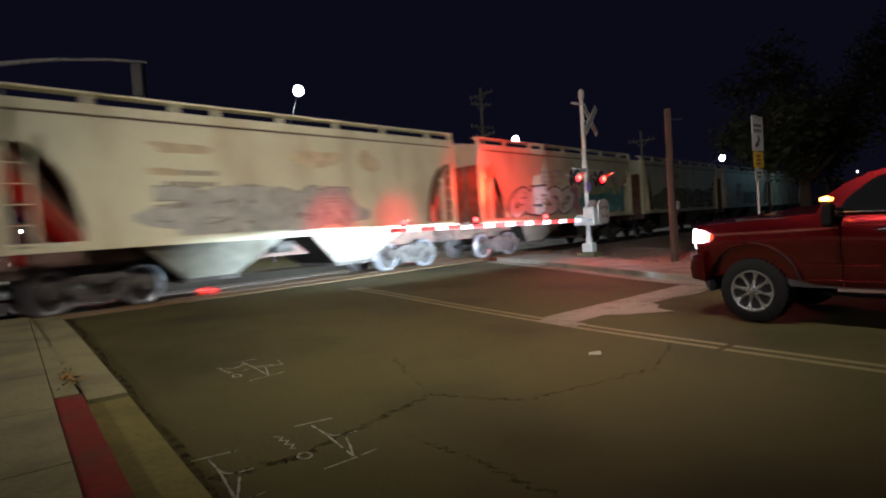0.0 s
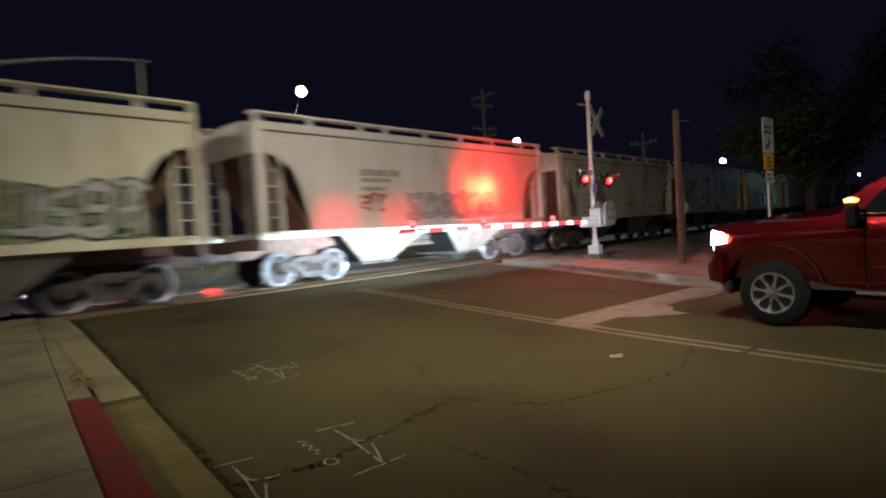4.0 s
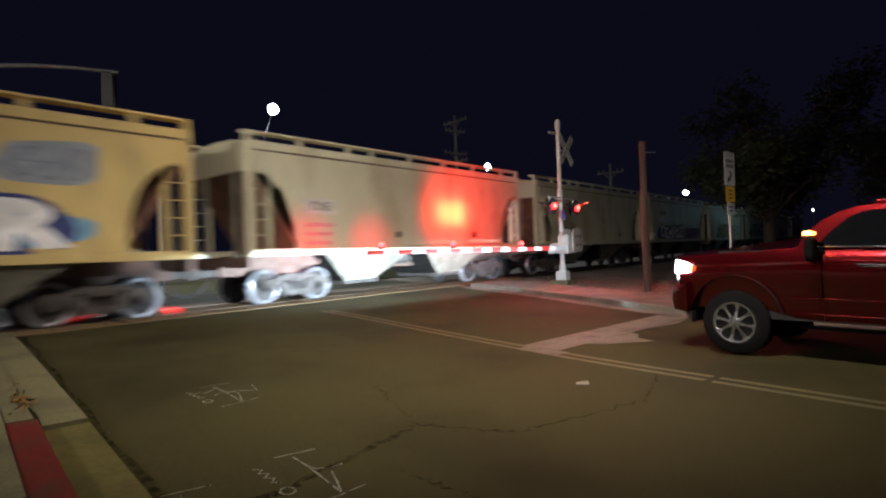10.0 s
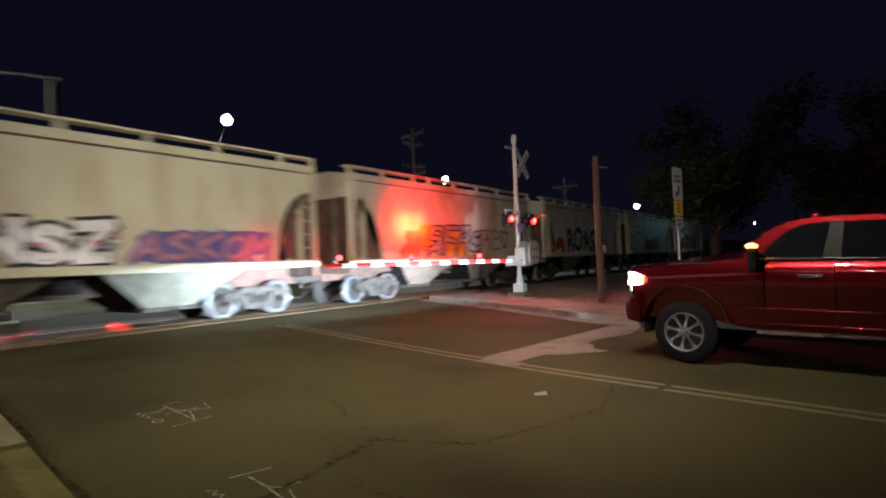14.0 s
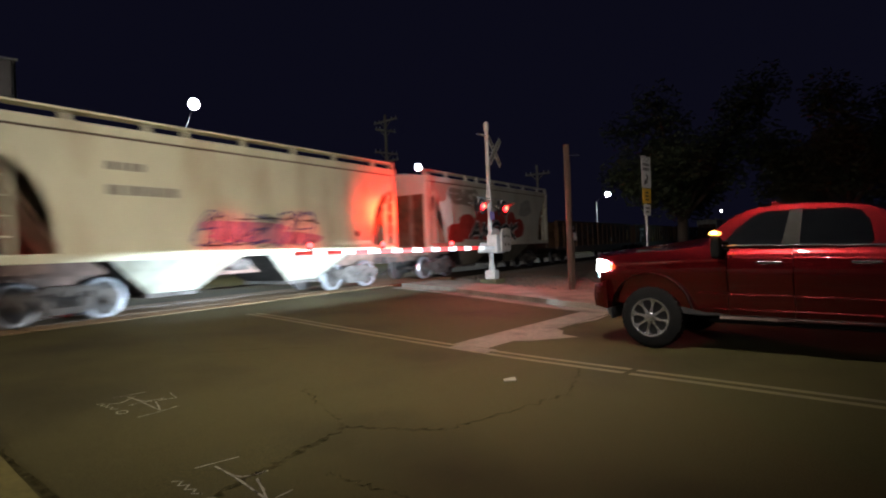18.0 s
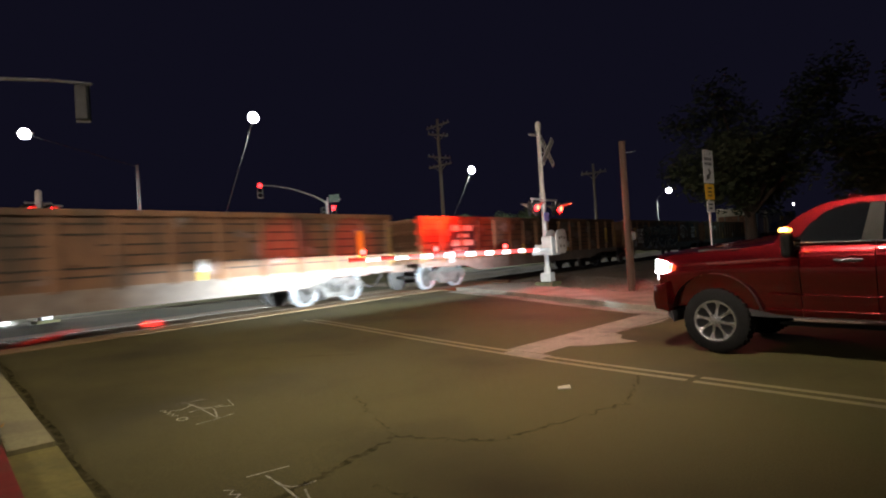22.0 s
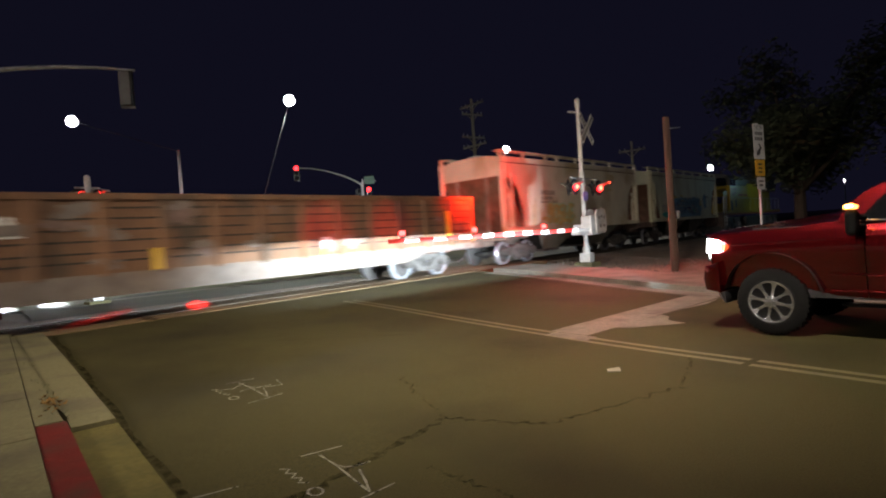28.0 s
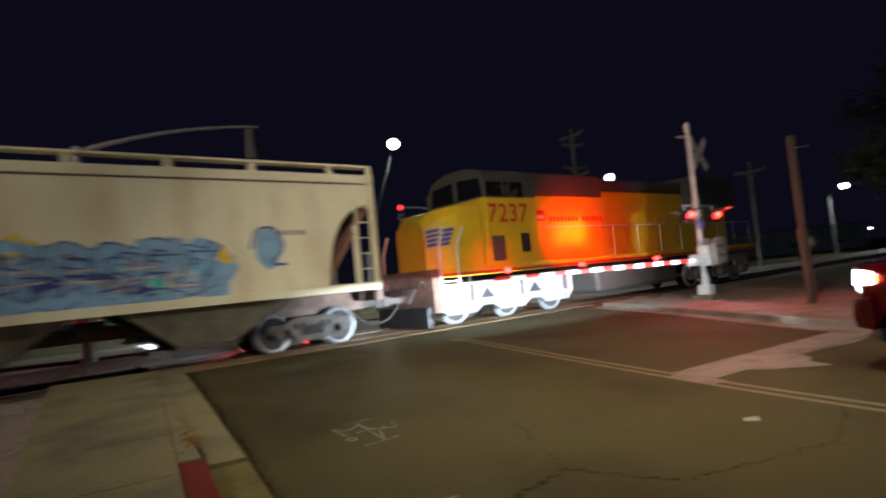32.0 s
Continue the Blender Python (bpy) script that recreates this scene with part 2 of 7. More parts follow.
ARM_RED = mat("red_reflective_tape", (0.55, 0.03, 0.025), 0.4, vary=0.06)
DULL_YELLOW = mat("faded_yellow_stripe", (0.20, 0.13, 0.025), 0.8, vary=0.3, scale=6, dirt=(0.09, 0.06, 0.03), dirt_amount=0.8, dirt_scale=2)
INK = mat("black_lettering", (0.03, 0.03, 0.03), 0.6)
PAINT = mat("metallic_red_truck_paint", (0.125, 0.003, 0.0055), 0.25, 0.88, vary=0.06, scale=300, coat=1.0)
RUBBER = mat("tyre_rubber", (0.007, 0.007, 0.007), 0.9, vary=0.2, scale=30, bump=0.3, spec=0.1)
CHROME = mat("chrome", (0.78, 0.78, 0.79), 0.26, 1.0, vary=0.03)
ALLOY = mat("polished_alloy", (0.36, 0.37, 0.40), 0.18, 0.9, vary=0.25, scale=14, bump=0.8, bump_scale=24)
PILLAR = mat("satin_pillar_trim", (0.02, 0.019, 0.015), 0.3, 0.0, vary=0.03, spec=0.12)
TINT = mat("tinted_glass", (0.006, 0.007, 0.008), 0.06, 0.0, vary=0.02, coat=1.0)
AMBER = mat("amber_marker_lens", (0.6, 0.22, 0.02), 0.3, emit=(1.0, 0.36, 0.06), strength=6)
AMBER_CORE = mat("amber_marker_bulb", (0.6, 0.4, 0.2), 0.3, emit=(1.0, 0.75, 0.4), strength=12)
HEADLAMP = mat("lit_headlamp_lens", (0.8, 0.8, 0.8), 0.2, emit=(0.88, 0.95, 1.0), strength=40)
RED_LENS = mat("lit_red_lens", (0.5, 0.02, 0.02), 0.3, emit=(1.0, 0.008, 0.012), strength=13)
RED_CORE = mat("lit_red_lens_core", (0.5, 0.02, 0.02), 0.3, emit=(1.0, 0.045, 0.025), strength=15)
HOOD = mat("weathered_black_hood", (0.13, 0.11, 0.10), 0.6, vary=0.3)
RED_GLOW = mat("lit_gate_lens", (0.5, 0.02, 0.02), 0.3, emit=(1.0, 0.03, 0.03), strength=12)
LED = mat("lit_led_panel", (0.8, 0.8, 0.8), 0.3, emit=(0.93, 0.98, 1.0), strength=45)
LED_SMALL = mat("lit_distant_lamp", (0.8, 0.8, 0.8), 0.3, emit=(0.95, 0.95, 0.9), strength=25)
HOUSE = mat("pale_teal_stucco", (0.16, 0.22, 0.23), 0.9, vary=0.1, scale=10, bump=0.2)
ROOFING = mat("grey_roofing", (0.09, 0.09, 0.09), 0.9, vary=0.2, scale=10)
BARK = mat("bark", (0.05, 0.036, 0.026), 0.9, vary=0.3, scale=8, stretch=(1, 1, 0.3))
LEAF = mat("leaf", (0.06, 0.075, 0.038), 0.7, vary=0.35, scale=3, spec=0.2)
LOCO_YELLOW = mat("armour_yellow_paint", (0.52, 0.36, 0.012), 0.38, vary=0.05, scale=3, dirt=(0.42, 0.26, 0.04), dirt_amount=0.5, dirt_scale=1.2, coat=0.2)
LOCO_GREY = mat("harbor_grey_paint", (0.05, 0.05, 0.045), 0.5, vary=0.08, scale=3, dirt=(0.05, 0.045, 0.04), dirt_amount=0.5)
LOCO_RED = mat("red_locomotive_lettering", (0.38, 0.02, 0.015), 0.5, vary=0.04)
LOCO_BLUE = mat("blue_locomotive_emblem", (0.02, 0.045, 0.25), 0.5, vary=0.04)
LOCO_SILVER = mat("silver_truck_paint", (0.20, 0.20, 0.205), 0.55, 0.1, vary=0.15, scale=8, dirt=(0.25, 0.23, 0.2), dirt_amount=0.6, dirt_scale=2)
GREYWOOD = mat("bleached_pole_wood", (0.26, 0.24, 0.19), 0.9, vary=0.3, scale=9, stretch=(1, 1, 0.08), bump=0.4, bump_scale=25)
HOSE = mat("rubber_hose", (0.03, 0.025, 0.025), 0.7)


def spray(name, color):
    return mat(name, color, 0.7, vary=0.2, scale=4, dirt=tuple(c * 0.6 + 0.06 for c in color), dirt_amount=0.6, dirt_scale=1.5, spec=0.15)


G_WHITE, G_BLACK = spray("white_graffiti_paint", (0.66, 0.64, 0.60)), spray("black_graffiti_paint", (0.03, 0.03, 0.035))
G_TEAL, G_BLUE = spray("teal_graffiti_paint", (0.05, 0.40, 0.33)), spray("sky_blue_graffiti_paint", (0.19, 0.36, 0.52))
G_NAVY, G_GREY = spray("navy_graffiti_paint", (0.05, 0.06, 0.2)), spray("slate_grey_graffiti_paint", (0.21, 0.24, 0.30))
G_RED, G_GREEN = spray("red_graffiti_paint", (0.42, 0.05, 0.04)), spray("olive_graffiti_paint", (0.21, 0.235, 0.13))
G_PINK, G_YELLOW = spray("pink_graffiti_paint", (0.50, 0.22, 0.26)), spray("yellow_graffiti_paint", (0.60, 0.42, 0.05))
G_PURPLE, G_DGREEN = spray("purple_graffiti_paint", (0.16, 0.13, 0.34)), spray("dark_green_graffiti_paint", (0.035, 0.06, 0.045))
G_STENCIL, G_FAINT = spray("stencil_grey", (0.27, 0.25, 0.20)), spray("faded_grey_graffiti_paint", (0.40, 0.40, 0.36))


# ---------------------------------------------------------------- mesh helpers
def box(bm, x0, x1, y0, y1, z0, z1, bevel=0.0):
    made = bmesh.ops.create_cube(bm, size=1.0)["verts"]
    for v in made:
        v.co = Vector((x0 + (v.co.x + 0.5) * (x1 - x0), y0 + (v.co.y + 0.5) * (y1 - y0), z0 + (v.co.z + 0.5) * (z1 - z0)))
    if bevel:
        edges = list({e for v in made for e in v.link_edges})
        bmesh.ops.bevel(bm, geom=edges, offset=bevel, segments=2, affect="EDGES", profile=0.5)
    return bm


def beam(bm, a, b, w, h=None):
    """A straight bar of rectangular section from a to b."""
    a, b = Vector(a), Vector(b)
    h = h or w
    d = (b - a)
    m = d.to_track_quat("Z", "Y").to_matrix().to_4x4()
    made = bmesh.ops.create_cube(bm, size=1.0)["verts"]
    for v in made:
        v.co = (a + b) / 2 + m @ Vector((v.co.x * w, v.co.y * h, v.co.z * d.length))
    return bm


def rod(bm, a, b, r, r2=None, seg=12, caps=True):
    a, b = Vector(a), Vector(b)
    d = b - a
    made = bmesh.ops.create_cone(bm, cap_ends=caps, segments=seg, radius1=r, radius2=r if r2 is None else r2, depth=d.length)["verts"]
    m = d.to_track_quat("Z", "Y").to_matrix().to_4x4()
    for v in made:
        v.co = (a + b) / 2 + m @ v.co
    return bm


def pipe(bm, pts, r, seg=8, r2=None):
    """One bent tube through the points, tapering from r to r2."""
    pts = [Vector(p) for p in pts]
    r2 = r if r2 is None else r2
    rings, side = [], None
    for i, p in enumerate(pts):
        d = (pts[min(i + 1, len(pts) - 1)] - pts[max(i - 1, 0)]).normalized()
        side = (side - d * side.dot(d)).normalized() if side else d.orthogonal().normalized()
        up, w = d.cross(side), r + (r2 - r) * i / (len(pts) - 1)
        rings.append([bm.verts.new(p + (side * math.cos(6.28319 * k / seg) + up * math.sin(6.28319 * k / seg)) * w) for k in range(seg)])
    for a, b in zip(rings, rings[1:]):
        for k in range(seg):
            bm.faces.new((a[k], a[(k + 1) % seg], b[(k + 1) % seg], b[k]))
    bm.faces.new(list(reversed(rings[0])))
    bm.faces.new(rings[-1])
    return bm


def slab(bm, pts, lift):
    """A prism: the polygon pts, and the same moved by lift."""
    pts, lift = [Vector(p) for p in pts], Vector(lift)
    a = [bm.verts.new(p) for p in pts]
    b = [bm.verts.new(p + lift) for p in pts]
    bm.faces.new(a)
    bm.faces.new(list(reversed(b)))
    for i in range(len(pts)):
        j = (i + 1) % len(pts)
        bm.faces.new((a[j], a[i], b[i], b[j]))
    bmesh.ops.recalc_face_normals(bm, faces=bm.faces)
    return bm


def lathe(bm, profile, axis_from, axis_to, seg=28):
    """A turned body: profile rows are (distance along the axis, radius)."""
    a, d = Vector(axis_from), Vector(axis_to) - Vector(axis_from)
    m = d.to_track_quat("Z", "Y").to_matrix()
    rings = []
    for h, r in profile:
        ring = []
        for i in range(seg):
            t = 2 * math.pi * i / seg
            ring.append(bm.verts.new(a + m @ Vector((r * math.cos(t), r * math.sin(t), h))))
        rings.append(ring)
    for k in range(len(rings) - 1):
        for i in range(seg):
            j = (i + 1) % seg
            bm.faces.new((rings[k][i], rings[k][j], rings[k + 1][j], rings[k + 1][i]))
    bm.faces.new(list(reversed(rings[0])))
    bm.faces.new(rings[-1])
    return bm


def hull(bm, sections):
    """Skin over rings of equal length, with closed ends."""
    rings = [[bm.verts.new(p) for p in ring] for ring in sections]
    for a, b in zip(rings, rings[1:]):
        for i in range(len(a)):
            j = (i + 1) % len(a)
            bm.faces.new((a[i], a[j], b[j], b[i]))
    bm.faces.new(list(reversed(rings[0])))
    bm.faces.new(rings[-1])
    bmesh.ops.recalc_face_normals(bm, faces=bm.faces)
    return bm


def B():
    return bmesh.new()


def mesh_of(name, bm, material, smooth=False):
    me = bpy.data.meshes.new(name)
    if smooth:
        for f in bm.faces:
            f.smooth = True
    bm.to_mesh(me)
    bm.free()
    me.materials.append(material)
    return me


def part(name, bm, material, parent=None, label="", smooth=False):
    ob = new(name, mesh_of(name, bm, material, smooth))
    if smooth:
        ob.data.set_sharp_from_angle(angle=radians(40))
    ob.parent = parent
    if label:
        ob["label"] = label
    return ob


def share(name, me, parent, m):
    ob = new(name, me)
    ob.parent = parent
    ob.matrix_basis = m
    return ob


def thing(name, at, label, category, group="", kind=""):
    ob = new(name)
    ob.empty_display_size = 0.3
    ob.matrix_basis = at if isinstance(at, Matrix) else Matrix.Translation(at)
    return tagged(ob, label, category, group, kind)


def structure(name, bm, material, label, category, smooth=False):
    ob = part(name, bm, material, smooth=smooth)
    return tagged(ob, label, category, kind="structure")


def letters(text, size, offset=0.0, extrude=0.0, shear=0.0, space=1.0, wobble=0.0):
    """A mesh of the words in the built-in font, in the x-z plane, centred, facing -y."""
    cu = bpy.data.curves.new("letters", "FONT")
    cu.body, cu.size, cu.offset, cu.extrude, cu.shear, cu.space_character = text, size, offset, extrude, shear, space
    cu.align_x, cu.align_y, cu.resolution_u = "CENTER", "CENTER", 4
    ob = bpy.data.objects.new("letters", cu)
    me = bpy.data.meshes.new_from_object(ob)
    bpy.data.objects.remove(ob)
    if wobble:
        for v in me.vertices:
            n3 = noise.noise_vector(v.co * (1.1 / size) + Vector((size * 7.3, len(text), 0)))
            v.co.x += n3.x * wobble * size
            v.co.y += n3.y * wobble * size
    me.transform(Matrix.Rotation(radians(90), 4, "X"))
    me.materials.clear()
    return me


# ---------------------------------------------------------------- ground, road, pavements
def kerb_q(rho):
    """The far kerb: straight behind the truck, then flaring out towards the crossing."""
    return 11.25 if rho < 6.2 else 11.25 + (min(rho, 30) - 6.2) * 0.28


def ground_z(x, y):
    rho, q, d = x * R.x + y * R.y, x * Q.x + y * Q.y, x * N.x + y * N.y
    z = rise(x, y)
    if abs(d - DC) < 3.4:
        return z - 0.13
    if 0.6 < q < kerb_q(rho) + 0.3 or d < -21:
        return z - 0.1
    return z + 0.05 + 0.035 * noise.noise(Vector((x * 0.7, y * 0.7, 0)))


def sheet(name, us, vs, place, material, label, category):
    verts = [tuple(place(a, b)) for b in vs for a in us]
    n = len(us)
    faces = [(j * n + i, j * n + i + 1, (j + 1) * n + i + 1, (j + 1) * n + i) for j in range(len(vs) - 1) for i in range(n - 1)]
    me = bpy.data.meshes.new(name)
    me.from_pydata(verts, [], faces)
    me.materials.append(material)
    return tagged(new(name, me), label, category, kind="structure")


def steps(*spans):
    out = []
    for a, b, st in spans:
        k = max(int(round((b - a) / st)), 1)
        out += [a + (b - a) * i / k for i in range(k)]
    return out + [spans[-1][1]]


far_steps = steps((-2500, -200, 700), (-200, -30, 30), (-30, 45, 0.75), (45, 200, 12), (200, 2500, 700))


def ground_at(a, b):
    x, y = U.x * a + N.x * b, U.y * a + N.y * b
    return (x, y, ground_z(x, y))


sheet("ground", far_steps, far_steps, ground_at, DIRT, "bare dry dirt beside the road and tracks", "ground")


def road_at(a, b):
    q = 0.86 + (kerb_q(b) - 0.86) * a
    return rq(b, q)


sheet("road", [0, 0.1, 0.2, 0.3, 0.4, 0.5, 0.6, 0.7, 0.8, 0.9, 1.0], steps((-90, -12, 6), (-12, 24, 0.5)), road_at, ASPHALT,
      "worn dark asphalt road with cracks, leading over the crossing", "road")
sheet("road_2", steps((-160, -40, 20), (-40, 60, 5), (60, 300, 30)), [-38, -34, -30, -26, -23.5], lambda a, b: sd(a, b, rise(*(U * a + N * b).xy) + 0.012), ASPHALT,
      "asphalt street running beside the railway beyond the crossing", "road")


def strip(rows, height, skirt=0.16):
    """A raised strip: rows of (rho, q0, q1); its top lies height above the ground."""
    bm = B()
    last = None
    for rho, q0, q1 in rows:
        a, b = rq(rho, q0, height), rq(rho, q1, height)
        ring = [bm.verts.new(p) for p in (a - Vector((0, 0, skirt)), a, b, b - Vector((0, 0, skirt)))]
        if last:
            for i in range(3):
                bm.faces.new((last[i], last[i + 1], ring[i + 1], ring[i]))
        else:
            bm.faces.new(ring)
        last = ring
    bm.faces.new(list(reversed(last)))
    bmesh.ops.recalc_face_normals(bm, faces=bm.faces)
    return bm


def frange(a, b, st):
    k = max(int(round((b - a) / st)), 1)
    return [a + (b - a) * i / k for i in range(k + 1)]


pave = thing("pavement", Vector((0, 0, 0)), "grey concrete pavement slabs beside the red kerb", "pavement", kind="structure")
i = 0
for a in frange(-6, 13.5, 1.5)[:-1]:
    part("slab", strip([(r_, -0.95 - 0.07 * max(r_ - 6.8, 0), 0.318) for r_ in frange(a + 0.004, a + 1.492, 0.5)], 0.13), CONCRETE, pave)
kerb = thing("kerb", Vector((0, 0, 0)), "concrete kerb painted red, with bare concrete near the tracks", "kerb", kind="structure")
part("painted_kerb", strip([(r_, 0.325, 0.545) for r_ in frange(-6, 6.35, 0.5)], 0.118), RED_KERB, kerb, "faded red painted kerb")
part("gutter", strip([(r_, 0.547, 0.90) for r_ in frange(-6, 6.16, 0.5)], 0.055, 0.15), GUTTER, kerb, "yellowish concrete gutter")
part("apron", strip([(r_, 0.53 - 0.026 * (r_ - 6.4) if r_ > 6.7 else 0.56, 0.885 - 0.012 * (r_ - 6.2)) for r_ in frange(6.17, 13.3, 0.5)], 0.095, 0.2), CONCRETE, kerb, "pale concrete apron")
part("kerb_back", strip([(r_, 0.325, 0.522 - 0.026 * (r_ - 6.4)) for r_ in frange(6.37, 13.3, 0.5)], 0.122, 0.2), CONCRETE, kerb)

far_rows = frange(-40, 4, 4) + frange(5, 14.4, 0.6)
kerb2 = thing("kerb_2", Vector((0, 0, 0)), "low grey concrete kerb and pavement across the road", "kerb", kind="structure")
part("kerb_stone", strip([(r_, kerb_q(r_), kerb_q(r_) + 0.16) for r_ in far_rows], 0.13, 0.2), FAR_CONCRETE, kerb2)
part("gutter", strip([(r_, kerb_q(r_) - 0.45, kerb_q(r_) - 0.01) for r_ in far_rows], 0.012, 0.1), FAR_CONCRETE, kerb2)
for a, b in zip(far_rows, far_rows[1:]):
    for c, e in zip(frange(a, b, 1.5), frange(a, b, 1.5)[1:]):
        part("slab", strip([(c + 0.006, kerb_q(c) + 0.17, kerb_q(c) + 1.95), (e - 0.006, kerb_q(e) + 0.17, kerb_q(e) + 1.95)], 0.13), FAR_CONCRETE, kerb2)

# weeds in the joint of the kerb
weeds = B()
for k in range(70):
    a = random.uniform(6.2, 8.4) if k < 55 else random.uniform(8.4, 10)
    p = rq(a + random.gauss(0, 0.12), 0.505 - 0.026 * (a - 6.4) + random.gauss(0, 0.03), 0.09)
    h, w = random.uniform(0.02, 0.06), random.uniform(0.004, 0.009)
    lean = Vector((random.gauss(0, 0.04), random.gauss(0, 0.04), h))
    v = [weeds.verts.new(p + o) for o in (Vector((-w, 0, 0)), Vector((w, 0, 0)), lean)]
    weeds.faces.new(v)
tagged(part("weeds", weeds, LEAF), "dry weeds in the joint of the kerb", "weeds", kind="stuff")


LITTER = mat("dry_leaf_litter", (0.17, 0.10, 0.03), 0.9, vary=0.5, scale=30, spec=0.1)
litter = B()
for k in range(90):
    p = rq(7.05 + random.gauss(0, 0.16), 0.50 + random.gauss(0, 0.045), 0.128 + random.uniform(0.0, 0.02))
    w, a = random.uniform(0.012, 0.03), random.uniform(0, 6.28)
    x, y = Vector((math.cos(a), math.sin(a), random.gauss(0, 0.4))) * w, Vector((-math.sin(a), math.cos(a), random.gauss(0, 0.4))) * w * 0.6
    litter.faces.new([litter.verts.new(p + o) for o in (-x, y, x, -y)])
tagged(part("leaf_litter", litter, LITTER), "dry brown leaves gathered on the kerb", "leaf litter", kind="stuff")


def ribbon(pts, width, lift=0.005):
    """A flat painted or filled line that lies on the road along pts of (rho, q)."""
    bm = B()
    last = None
    for i, (a, b) in enumerate(pts):
        a2, b2 = pts[min(i + 1, len(pts) - 1)]
        a1, b1 = pts[max(i - 1, 0)]
        t = Vector((a2 - a1, b2 - b1)).normalized()
        w = width(i) if callable(width) else width
        pair = [bm.verts.new(rq(a - t.y * w * k, b + t.x * w * k, lift)) for k in (-0.5, 0.5)]
        if last:
            bm.faces.new((last[0], last[1], pair[1], pair[0]))
        last = pair
    bmesh.ops.recalc_face_normals(bm, faces=bm.faces)
    for f in bm.faces:
        if f.normal.z < 0:
            f.normal_flip()
    return bm


lines = thing("road_marking", Vector((0, 0, 0)), "faded double yellow centre line and white stop line on asphalt", "road marking", kind="structure")
for q_, end_ in ((5.86, 12.15), (6.06, 12.05)):
    part("yellow_line", ribbon([(a, q_ + 0.05 * max(a, -4) + 0.008 * math.sin(a * 1.3)) for a in frange(-60, 3.0, 0.6)], 0.095), YELLOW_LINE, lines)
    part("yellow_line", ribbon([(a, q_ + 0.012 + 0.05 * a + 0.008 * math.sin(a * 1.3)) for a in frange(3.08, end_, 0.6)], 0.095), YELLOW_LINE, lines)
part("stop_line", ribbon([(5.62 + 0.035 * (q_ - 6.4), q_) for q_ in frange(6.44, 11.2, 0.4)], 0.64, 0.006), WHITE_LINE, lines)
part("stop_line_end", ribbon([(5.47, q_) for q_ in frange(6.14, 6.42, 0.14)], 0.70, 0.0075), WHITE_LINE, lines)
bm = B()
ring = [(5.34, 7.15), (5.12, 7.25), (4.98, 7.5), (4.82, 7.72), (4.68, 7.96), (4.86, 8.0), (5.04, 8.1), (5.15, 8.35), (5.36, 8.5), (5.36, 9.2), (5.28, 9.9), (5.40, 10.6)]
slab(bm, [rq(a, b, 0.004) for a, b in ring], (0, 0, -0.003))
part("worn_patch", bm, WHITE_LINE, lines, "worn pale patch beside the stop line")


def jagged(a, b, wobble, count, seed):
    rnd = random.Random(seed)
    return [(a[0] + (b[0] - a[0]) * i / count + rnd.gauss(0, wobble), a[1] + (b[1] - a[1]) * i / count + rnd.gauss(0, wobble)) for i in range(count + 1)]


cracks = thing("road_crack", Vector((0, 0, 0)), "long dark cracks wandering through the asphalt", "crack", kind="structure")
for a, b, w in (((3.84, 0.98), (3.78, 1.6), 0.07), ((3.78, 1.6), (4.2, 2.97), 0.055), ((4.2, 2.97), (3.45, 3.4), 0.035), ((3.45, 3.4), (3.15, 4.9), 0.03),
                ((3.5, 2.27), (2.75, 2.35), 0.022), ((2.75, 2.35), (1.9, 2.3), 0.035), ((4.2, 2.97), (5.6, 3.5), 0.016), ((3.15, 4.9), (3.6, 6.0), 0.02), ((9.0, 3.2), (7.2, 5.4), 0.02)):
    rnd = random.Random(round(a[0] * 10 + b[1] * 7))
    n_ = 26
    part("crack", ribbon(jagged(a, b, 0.022, n_, rnd.random()), lambda i, w=w, rnd=rnd: w * rnd.uniform(0.35, 1.6), 0.0035), CRACK, cracks)
part("seam", ribbon([(a, 0.955 + 0.02 * math.sin(a * 3)) for a in frange(-5, 13, 0.15)], lambda i: 0.045 + 0.04 * math.sin(i * 1.7) ** 2, 0.0045), CRACK, cracks, "dark dirty seam along the gutter")


